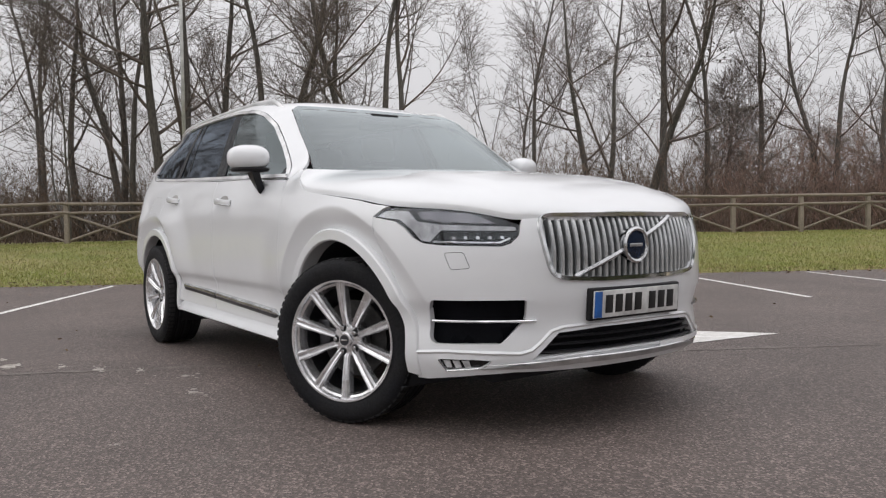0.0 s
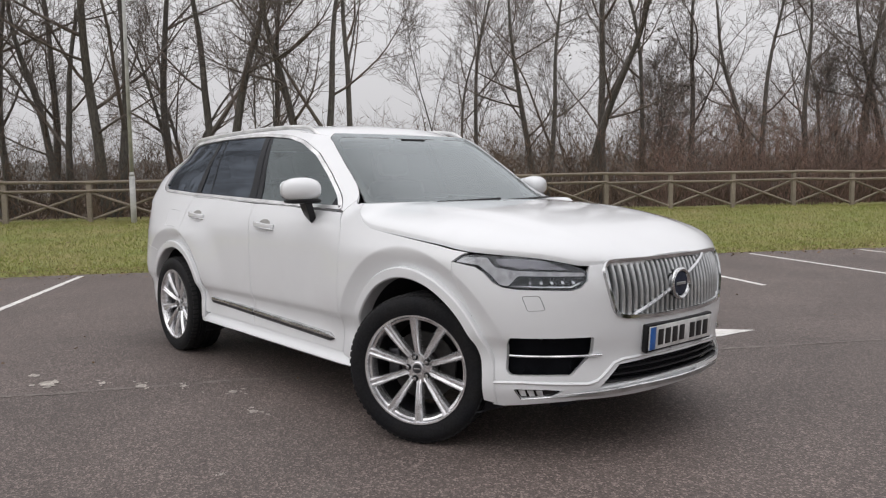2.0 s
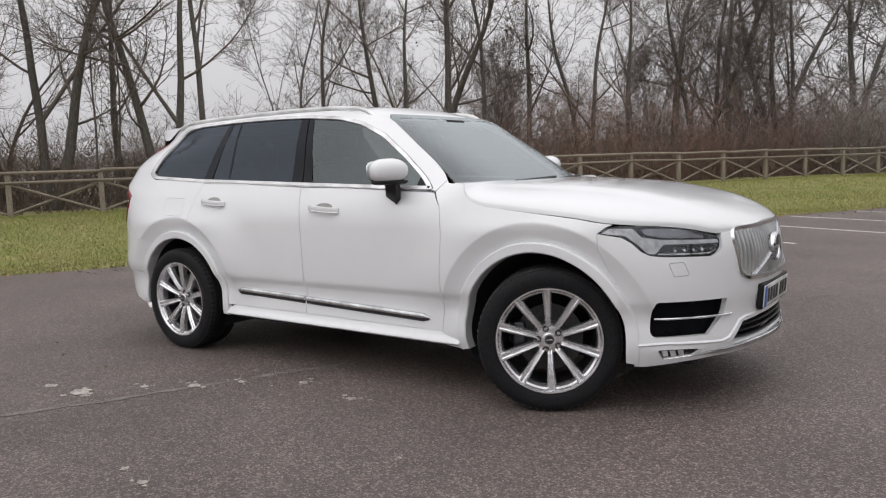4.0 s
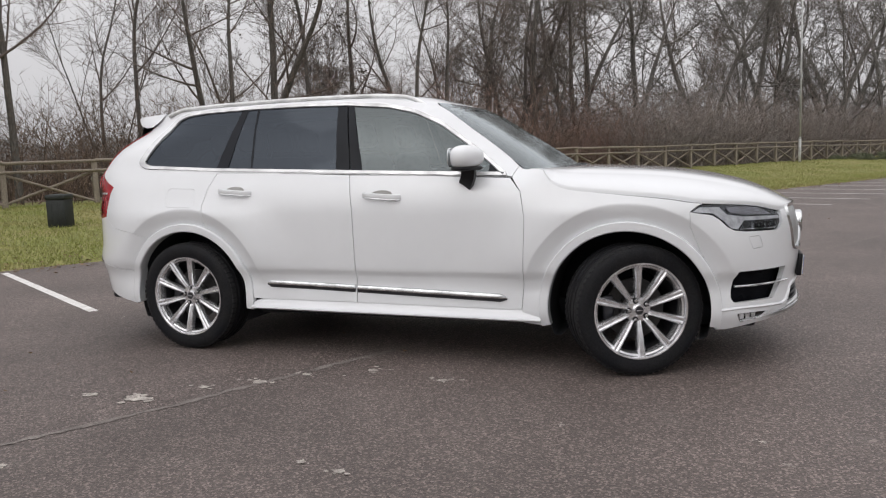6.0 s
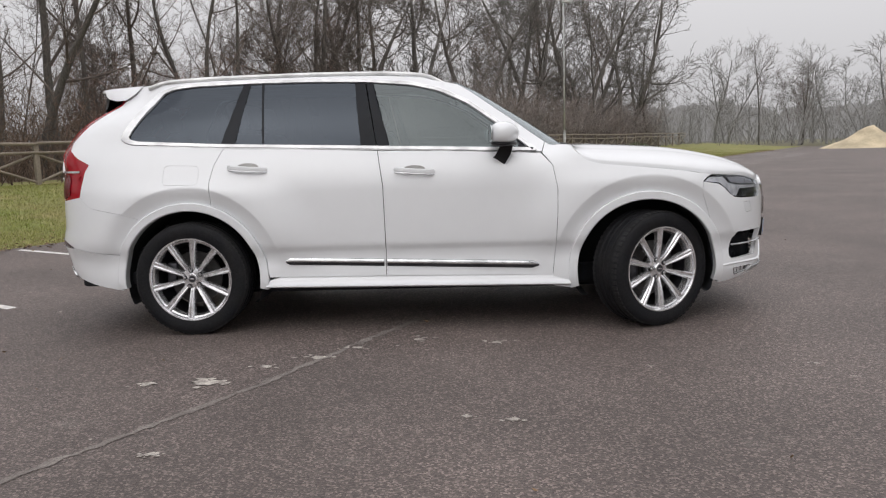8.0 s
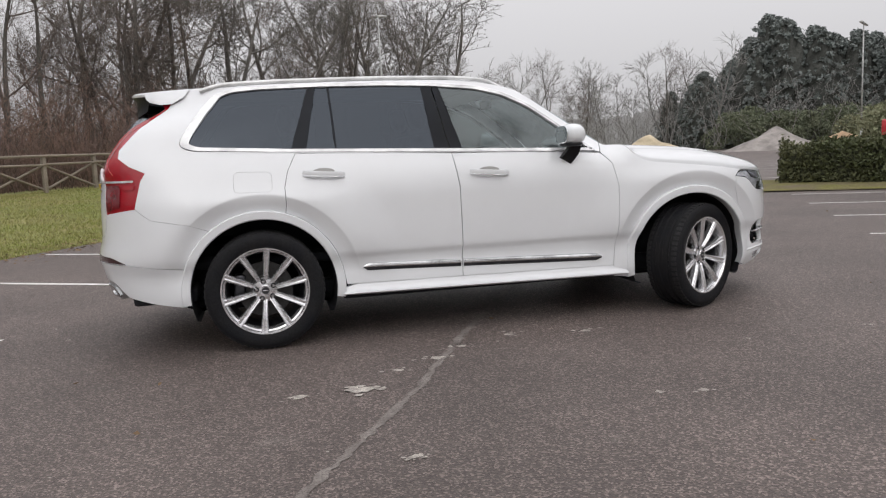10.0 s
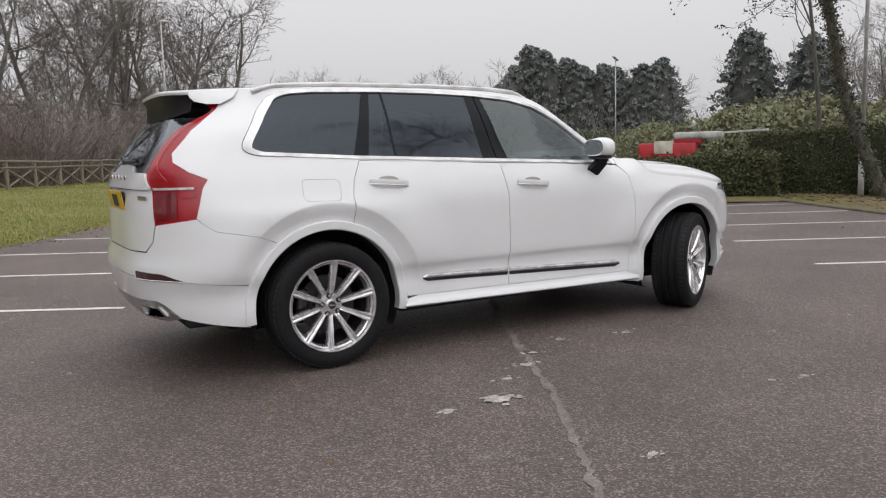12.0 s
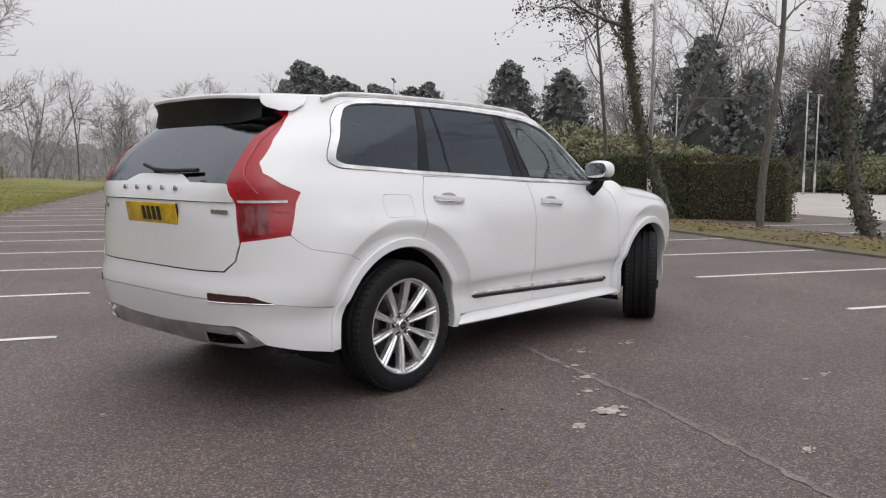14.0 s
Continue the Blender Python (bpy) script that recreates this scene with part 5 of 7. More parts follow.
HEAD_LOW = [(1.775, 0.915), (1.81, 0.908), (1.88, 0.895), (1.92, 0.869), (1.958, 0.828), (1.996, 0.806), (2.062, 0.797), (2.189, 0.793), (2.274, 0.790), (2.308, 0.802), (2.337, 0.832), (2.343, 0.876)]
HEAD_TOP = [(2.30, 0.895), (2.254, 0.911), (2.166, 0.934), (2.053, 0.945), (1.947, 0.95), (1.856, 0.953), (1.816, 0.945)]
arch_f = [(u_of(x, z) if x > X_NOSE else x, z) for x, z in arc(WHEEL_F, LIP, 172, 24, 40)]
fender = [(0.860, 0.346), (0.868, 0.268), (0.98, 0.255), (0.972, 0.42)] + arch_f
fender += [(u_of(1.86, 0.68), 0.68), (u_of(1.80, 0.84), 0.84), (1.775, 0.915), (1.816, 0.946), (1.845, 0.957)]
fender += [(u_of(x, SHUT(x)) if x > X_NOSE else x, SHUT(x) - 0.001) for x in (1.78, 1.7, 1.6, 1.5, 1.4, 1.3, 1.2, 1.15, 1.1, 1.06, 1.03, 1.005, 0.988)]
fender += [(0.94, 1.169), (0.885, 1.168), (0.853, 1.172), (0.829, 1.189), (0.803, 1.124)] + FRONT_CUT[1:-1]
pair("front_wing", fender, wrap, PAINT, car, gap=0.0008, grid=0.04, extra=[(u_of(x, z) if x > X_NOSE else x, z) for x, z in CREASE if x > 0.8])

# front bumper, right half by the way round, closed across the nose
GRILLE = [(-0.469, 0.870), (-0.45, 0.902), (-0.42, 0.912), (0.42, 0.912), (0.45, 0.902), (0.469, 0.870), (0.462, 0.79), (0.44, 0.70), (0.42, 0.672), (0.38, 0.660), (0.2, 0.650), (-0.2, 0.650), (-0.38, 0.660), (-0.42, 0.672), (-0.44, 0.70), (-0.462, 0.79)]


def u_at(y, z):
    lo, hi = 1.5, 2.85
    for _ in range(30):
        u = (lo + hi) / 2
        lo, hi = (u, hi) if -wrap(u, z)[1] > abs(y) else (lo, u)
    return u if y <= 0 else 5.7 - u


arch_low = [(u_of(x, z), z) for x, z in arc(WHEEL_F, LIP - 0.004, 24, -10, 10)]
bump = [(2.32, 0.285), (2.175, 0.272), (1.99, 0.248), (u_of(1.93, 0.25), 0.25)] + arch_low[::-1]
bump += [(u_of(1.86, 0.68), 0.68), (u_of(1.80, 0.84), 0.84)] + HEAD_LOW + [(2.35, 0.897), (u_at(-0.44, 0.9), 0.902), (u_at(-0.456, 0.87), 0.870), (u_at(-0.45, 0.79), 0.79), (u_at(-0.43, 0.70), 0.70), (u_at(-0.41, 0.678), 0.678), (u_at(-0.37, 0.667), 0.667), (u_at(-0.2, 0.657), 0.657)]
bump = mirrored(bump, 2.85)
intake = rounded([(2.024, 0.578), (2.361, 0.577), (2.359, 0.501), (2.270, 0.405), (2.022, 0.402), (2.005, 0.425), (2.012, 0.54)], 0.012)
low_grille = [(u_at(y, z), z) for y, z in ((-0.50, 0.338), (-0.395, 0.440), (-0.2, 0.452), (0.2, 0.452), (0.395, 0.440), (0.50, 0.338), (0.3, 0.352), (0.0, 0.356), (-0.3, 0.352))]
washer = rounded([(2.074, 0.767), (2.143, 0.769), (2.166, 0.705), (2.097, 0.700)], 0.012)
fog = rounded([(2.035, 0.338), (2.175, 0.340), (2.24, 0.335), (2.20, 0.303), (2.065, 0.288)], 0.012)
other = lambda poly: [(5.7 - a, b) for a, b in poly]
BUMP_CREASE = [(u_of(x, z), z) for x, z in CREASE if x > WHEEL_F[0] + 0.3 and 0.24 < z < 0.9]
single("front_bumper", bump, wrap, PAINT, car, holes=[intake, other(intake), low_grille, washer, other(washer), fog, other(fog)], gap=0.0009, grid=0.04, depth=0.03, extra=BUMP_CREASE + other(BUMP_CREASE))
pair("washer_cap", washer, wrap, PAINT, car, gap=0.0014, lift=-0.0004)
pair("air_intake", inset(intake, -0.004), wrap, DEEP, car, lift=-0.055, depth=0.0, gap=0)
for f in (False, True):
    part("intake_blade", sweep([Vector(wrap(2.02 + 0.375 * k / 12, 0.494)) + Vector((0.004, -0.002, 0)) for k in range(13)], oval(0.010, 0.007), flip=f), CHROME, car)
    part("fog_lamp", skin_mesh(fog, wrap, flip=f, lift=-0.012, depth=0), GLOSSY, car)
    for k in range(3):
        a = 2.052 + 0.036 * k
        part("fog_lens", skin_mesh([(a, 0.332), (a + 0.030, 0.333), (a + 0.040, 0.300), (a + 0.014, 0.297)], wrap, flip=f, lift=-0.008, depth=0.004), LENS_WHITE, car)
    part("fog_trim", sweep([Vector(wrap(a, z)) for a, z in ((2.04, 0.335), (2.068, 0.289), (2.19, 0.303))], oval(0.004, 0.003, 6), flip=f), CHROME, car)
single("lower_grille", inset(low_grille, -0.006), wrap, DEEP, car, lift=-0.075, depth=0, gap=0)
for k in range(3):
    z = 0.366 + 0.028 * k
    w = 0.47 - 0.036 * k
    part("lower_grille_slat", sweep([(nose(y, z) - 0.022, y, z) for y in np.linspace(-w, w, 21)], oval(0.016, 0.006, 8)), BLACK, car)
skid = [(nose(y, 0.31) + 0.016 - 0.03 * abs(y), y, 0.322 - 0.06 * max(0, abs(y) - 0.3)) for y in np.linspace(-0.66, 0.66, 37)]
ends = lambda t: max(0.15, min(1.0, min(t, 1 - t) / 0.14))
part("skid_plate", sweep(skid, [(0.02, 0.014), (0.012, 0.018), (-0.03, 0.010), (-0.06, -0.014), (-0.04, -0.022), (0.014, -0.006)], scale=ends), SATIN, car)
part("skid_edge", sweep([Vector(p) + Vector((0.014, 0, 0.016)) for p in skid], oval(0.006, 0.005, 6), scale=ends), CHROME, car)
lip = [(1.862, 0.350), (1.95, 0.362), (2.07, 0.371), (2.22, 0.368), (2.34, 0.364), (2.38, 0.376), (2.42, 0.412), (2.455, 0.448), (2.50, 0.462), (2.62, 0.468), (2.75, 0.470), (2.85, 0.470)]
lip = lip + [(5.7 - a, b) for a, b in reversed(lip[:-1])]
part("bumper_ridge", sweep([Vector(wrap(a, z)) for a, z in dense(lip, 0.03)[:-36] if 1.95 <= a <= 3.75], [(0.0075, 0.0), (0.003, 0.007), (-0.006, 0.010), (-0.006, -0.012), (0.004, -0.005)]), PAINT, car)

# grille
grille = part("grille", skin_mesh(inset(GRILLE, -0.004), on_nose, lift=-0.06, depth=0, gap=0), GLOSSY, car, "chrome grille with upright slats")
frame_pts = dense(rounded(GRILLE, 0.02, 3), 0.04)
part("grille_frame", sweep([(nose(y, z) + 0.001, y, z) for y, z in frame_pts], [(0.008, 0.008), (-0.008, 0.009), (-0.009, -0.008), (0.006, -0.009)], closed=True, up=Vector((1, 0, 0))), CHROME, grille)


GRILLE_FLOOR = table([(0.0, 0.652), (0.2, 0.653), (0.38, 0.663), (0.42, 0.676), (0.44, 0.705), (0.455, 0.76)])


def grille_span(y):
    return GRILLE_FLOOR(abs(y)) + 0.006, 0.906


for k in range(27):
    y = -0.451 + 0.902 * k / 26
    z0, z1 = grille_span(y)
    part("grille_slat", sweep([(nose(y, z) - 0.016, y, z) for z in np.linspace(z0, z1, 9)], [(0.0085, -0.03), (0.0105, 0.002), (0.0075, 0.010), (0.0025, 0.004), (-0.0025, 0.004), (-0.0075, 0.010), (-0.0105, 0.002), (-0.0085, -0.03)], up=Vector((1, 0, 0))), SATIN, grille)
diag = [(nose(y, z) - 0.002, y, z) for y, z in ((-0.335 + 0.60 * k / 10, 0.665 + 0.236 * k / 10) for k in range(11))]
part("diagonal_bar", sweep(diag, [(0.010, 0.004), (0.0, 0.010), (-0.010, 0.004), (-0.009, -0.012), (0.009, -0.012)], up=Vector((1, 0, 0))), CHROME, grille)
badge_at = pose(nose(0, 0.78) + 0.002, -0.02, 0.783, 0, 0, -90)
emblem = part("emblem", turned([(0.074, 0.02), (0.078, 0.0), (0.076, -0.012), (0.068, -0.018), (0.060, -0.014), (0.056, -0.004)], 40), CHROME, grille)
emblem.matrix_basis = badge_at @ pose(0, 0, 0, 0, 0, 180)
bm = turned([(0.058, 0.0), (0.055, -0.008), (0.0005, -0.009)], 40)
disc = part("emblem_disc", bm, material("emblem_blue", (0.012, 0.022, 0.05), 0.2, vary=0.1), grille)
disc.matrix_basis = emblem.matrix_basis
bm = bmesh.new()
box(bm, (nose(0, 0.78) + 0.010, -0.058, 0.776), (nose(0, 0.78) + 0.014, 0.018, 0.790), None, 0.002)
part("emblem_bar", bm, SATIN, grille)

# number plates: characters as plain bars
def number_plate(at, face, bars, band):
    p = part("number_plate", box(bmesh.new(), (-0.26, -0.004, -0.0555), (0.26, 0.004, 0.0555), None, 0.003), face, car)
    p.matrix_basis = at
    part("plate_holder", box(bmesh.new(), (-0.272, 0.002, -0.066), (0.272, 0.03, 0.066), None, 0.006) if band else box(bmesh.new(), (-0.255, 0.002, -0.052), (0.255, 0.02, 0.052), None, 0.004), BLACK, p)
    if band:
        part("plate_band", box(bmesh.new(), (-0.258, -0.0062, -0.053), (-0.215, -0.0045, 0.053), None, 0.0005), PLATE_BLUE, p)
    for x0, w in bars:
        part("character_bar", box(bmesh.new(), (x0, -0.0062, -0.037), (x0 + w, -0.0045, 0.037), None, 0.0005), INK, p)
    return p


chars = [(-0.195 + 0.058 * k + (0.03 if k > 3 else 0), 0.042) for k in range(7)]
number_plate(pose(nose(0, 0.55) + 0.012, -0.012, 0.548, 4, 0, 90), PLATE_WHITE, chars, True)
number_plate(pose(tail(0, 1.015) - 0.010, -0.035, 1.008, 10, 0, -90), PLATE_YELLOW, [(-0.085 + 0.052 * k, 0.038) for k in range(4)], False)

# headlamps
DRL = material("running_light_lens", (0.50, 0.50, 0.52), 0.25, coat=1.0, vary=0.10, scale=25, fine=90)
LAMP_GREY = material("lamp_reflector", (0.24, 0.235, 0.26), 0.25, metal=0.6, vary=0.15, scale=20, fine=80)
HEAD = HEAD_LOW + HEAD_TOP
HEAD_R = rounded(HEAD, 0.012, 3)
for f in (False, True):
    lamp = part("headlamp", skin_mesh(HEAD_R, wrap, flip=f, lift=-0.016, depth=0.02, gap=0.001), GLOSSY, car, "clear headlamp with hammer-shaped running light")
    part("running_light", skin_mesh(rounded([(1.79, 0.917), (1.83, 0.94), (1.93, 0.938), (1.965, 0.895), (2.05, 0.880), (2.325, 0.868), (2.33, 0.852), (2.06, 0.858), (2.02, 0.812), (1.985, 0.818), (1.95, 0.860), (1.895, 0.905)], 0.006, 2), wrap, flip=f, lift=-0.009, depth=0.006, gap=0, grid=0.03), DRL, lamp)
    part("reflector", skin_mesh(rounded([(1.965, 0.932), (1.985, 0.903), (2.06, 0.889), (2.26, 0.882), (2.17, 0.922), (2.05, 0.934)], 0.008, 2), wrap, flip=f, lift=-0.008, depth=0.006, gap=0, grid=0.03), LAMP_GREY, lamp)
    for k in range(5):
        a = 2.10 + 0.043 * k
        part("led", skin_mesh([(a, 0.832), (a + 0.011, 0.832), (a + 0.014, 0.820), (a + 0.003, 0.820)], wrap, flip=f, lift=-0.006, depth=0.006, gap=0, grid=0.03), CHROME, lamp)
    part("lamp_bezel", skin_mesh([(2.03, 0.809), (2.27, 0.802), (2.31, 0.822), (2.305, 0.826), (2.265, 0.808), (2.035, 0.815)], wrap, flip=f, lift=-0.006, depth=0.004, gap=0, grid=0.03), CHROME, lamp)
    part("lamp_glass", skin_mesh(HEAD_R, wrap, flip=f, lift=0.001, depth=0, gap=0.003), GLASS_CLEAR, lamp)

# bonnet
bm = bmesh.new()
xs = sorted([0.90 + (2.352 - 0.90) * (1 - (1 - k / 44) ** 1.9) for k in range(45)] + [0.975, 0.985, 0.995, 1.005, 1.017, 1.03, 1.045, 1.06, 1.08, 1.10, 1.125])
ts = [math.copysign(1 - (1 - abs(t)) ** 1.8, t) * 0.9952 for t in np.linspace(-1, 1, 41)]
rows = []
for x in xs:
    w = side(x, SHUT(x)) if x < 1.15 else width_low(x, SHUT(x))
    row = []
    for t in ts:
        y = t * w
        z = bonnet(x, y) + 0.010 * ease((0.55 - abs(y) + 0.12 * (2.2 - x)) / 0.10) * ease((2.33 - x) / 0.3) * ease((x - 0.9) / 0.3)
        row.append(bm.verts.new((x, y, z)))
    rows.append(row)
for a, b in zip(rows, rows[1:]):
    for k in range(len(ts) - 1):
        bm.faces.new((a[k], b[k], b[k + 1], a[k + 1]))
bm.normal_update()
rim = [e for e in bm.edges if len(e.link_faces) == 1]
low = {v: bm.verts.new(v.co + Vector((-0.004, 0, -0.02))) for v in {w for e in rim for w in e.verts}}
for e in rim:
    l = e.link_loops[0]
    a, b = l.vert, l.link_loop_next.vert
    bm.faces.new((b, a, low[a], low[b]))
bmesh.ops.recalc_face_normals(bm, faces=bm.faces)
for e in bm.edges:
    if len(e.link_faces) == 2 and e.calc_face_angle(0) > 0.9:
        e.smooth = False
part("bonnet", bm, PAINT, car)

# windscreen, roof, cowl
ws = [(-0.845 * HALF(z), z) for z in (1.165, 1.2, 1.25, 1.3, 1.36, 1.42, 1.48, 1.54, 1.575, 1.59)]
ws[-1] = (-0.54, 1.607)
ws_poly = mirrored(ws, 0)
single("windscreen", ws_poly, on_screen, GLASS_FRONT, car, "grey-tinted windscreen", lift=-0.004, depth=0, gap=0, grid=0.05)
part("screen_border", skin_mesh(inset(ws_poly, -0.003), on_screen, holes=[inset(rounded(ws_poly, 0.02), 0.028)], lift=-0.007, depth=0, gap=0, grid=0.05), GLOSSY, car)
part("cowl", sweep([(screen(y, 1.15) + 0.005, y, 1.135) for y in np.linspace(-0.60, 0.60, 21)], [(0.05, 0.0), (0.03, 0.012), (-0.05, 0.018), (-0.05, -0.03), (0.05, -0.03)]), BLACK, car)
for y0 in (-0.35, 0.22):
    part("wiper", sweep([(screen(y, 1.165) + 0.03, y, 1.165 + 0.02 * (y - y0)) for y in np.linspace(y0, y0 + 0.5, 9)], oval(0.010, 0.008, 6)), BLACK, car)
bm = bmesh.new()
rows = []
xs = list(np.linspace(-2.12, 0.27, 44))
for x in xs:
    half = min(0.656, side(x, max(1.5, gutter(x) - 0.004)))
    if x > 0.0:
        half = min(half, 0.66)
    row = []
    for t in np.linspace(-1, 1, 25):
        y = t * half
        # the front edge bows with the windscreen
        dx = -0.10 * abs(t) ** 3 * ease((x + 0.25) / 0.5)
        row.append(bm.verts.new((x + dx, y, roof(x, y) if abs(t) < 1 else roof(x, y) - 0.004)))
    rows.append(row)
for a, b in zip(rows, rows[1:]):
    for k in range(24):
        bm.faces.new((a[k], b[k], b[k + 1], a[k + 1]))
rim = [e for e in bm.edges if len(e.link_faces) == 1]
low = {v: bm.verts.new(v.co + Vector((0, -0.004 * (1 if v.co.y > 0 else -1), -0.03))) for v in {w for e in rim for w in e.verts}}
for e in rim:
    l = e.link_loops[0]
    bm.faces.new((l.link_loop_next.vert, l.vert, low[l.vert], low[l.link_loop_next.vert]))
bmesh.ops.recalc_face_normals(bm, faces=bm.faces)
part("roof", bm, PAINT, car)
for f in (False, True):
    pts = []
    for k in range(41):
        x = -1.80 + 2.0 * k / 40
        e = min(1, min(x + 1.80, 0.20 - x) / 0.16)
        pts.append((x, -0.615, roof(x, 0.615) - 0.016 + 0.029 * math.sin(max(0, e) * math.pi / 2)))
    part("roof_rail", sweep(pts, oval(0.012, 0.014, 14), flip=f), RAIL_METAL, car)

# side glass, pillars and chrome surround
inner = [(x + 0.034 * ease((-1.62 - x) / 0.14), z) for x, z in inset(DLO, 0.021)]
for f in (False, True):
    part("window_surround", skin_mesh(inset(DLO, 0.0025), on_side, holes=[inner], flip=f, lift=0.006, depth=0.03, gap=0, grid=0.05), BRIGHT_TRIM, car)


def clip(poly, keep):
    """The part of an outline on one side of a slanted line (a, b, z0, z1): keep is +1 beyond a-b, -1 before."""
    a, b, sign = keep
    f = lambda p: sign * (p[0] - (a + (b - a) * (p[1] - 1.18) / 0.44))
    out = []
    for i in range(len(poly)):
        p, q = poly[i - 1], poly[i]
        fp, fq = f(p), f(q)
        if (fp > 0) != (fq > 0):
            t = fp / (fp - fq)
            out.append((p[0] + (q[0] - p[0]) * t, p[1] + (q[1] - p[1]) * t))
        if fq > 0:
            out.append(q)
    return out


CLEAR = inset(DLO, 0.012)
C_REAR, C_FRONT, B_REAR, B_FRONT = (-1.285, -1.135), (-0.985, -1.0), (-0.352, -0.398), (-0.165, -0.285)
rear_pane = clip(CLEAR, (*C_REAR, -1))
door_pane = clip(clip(CLEAR, (*C_FRONT, 1)), (*B_REAR, -1))
front_pane = clip(clip(CLEAR, (*B_FRONT, 1)), (0.655, 0.655, -1))
sail = clip(CLEAR, (0.655, 0.655, 1))
fixed_pane = clip(clip(CLEAR, (-1.185, -1.085, 1)), (-0.99, -1.01, -1))
for f in (False, True):
    part("quarter_window", skin_mesh(rear_pane, on_side, flip=f, lift=-0.006, depth=0, gap=0, grid=0.06), GLASS_DARK, car, "dark privacy glass")
    part("rear_door_window", skin_mesh(door_pane, on_side, flip=f, lift=-0.006, depth=0, gap=0, grid=0.06), GLASS_DARK, car, "dark privacy glass")
    part("fixed_window", skin_mesh(fixed_pane, on_side, flip=f, lift=-0.0065, depth=0, gap=0, grid=0.06), GLASS_DARK, car, "dark privacy glass")
    part("front_door_window", skin_mesh(front_pane, on_side, flip=f, lift=-0.006, depth=0, gap=0, grid=0.06), GLASS_DOOR, car)
    part("pillar_trim", skin_mesh(clip(clip(CLEAR, (-1.287, -1.137, 1)), (-1.183, -1.083, -1)), on_side, flip=f, lift=-0.004, depth=0.01, gap=0.003, grid=0.06), PILLAR, car)
    part("pillar_trim", skin_mesh(clip(clip(CLEAR, (-0.992, -1.012, 1)), (-0.98, -0.997, -1)), on_side, flip=f, lift=-0.004, depth=0.01, gap=0, grid=0.06), PILLAR, car)
    part("pillar_trim", skin_mesh(clip(clip(CLEAR, (-0.354, -0.40, 1)), (-0.25, -0.33, -1)), on_side, flip=f, lift=-0.004, depth=0.01, gap=0.002, grid=0.06), PILLAR, car)
    part("pillar_trim", skin_mesh(clip(clip(CLEAR, (-0.246, -0.326, 1)), (-0.163, -0.283, -1)), on_side, flip=f, lift=-0.004, depth=0.01, gap=0.002, grid=0.06), PILLAR, car)
    part("mirror_sail", skin_mesh(sail, on_side, flip=f, lift=-0.004, depth=0.01, gap=0, grid=0.06), PILLAR, car)

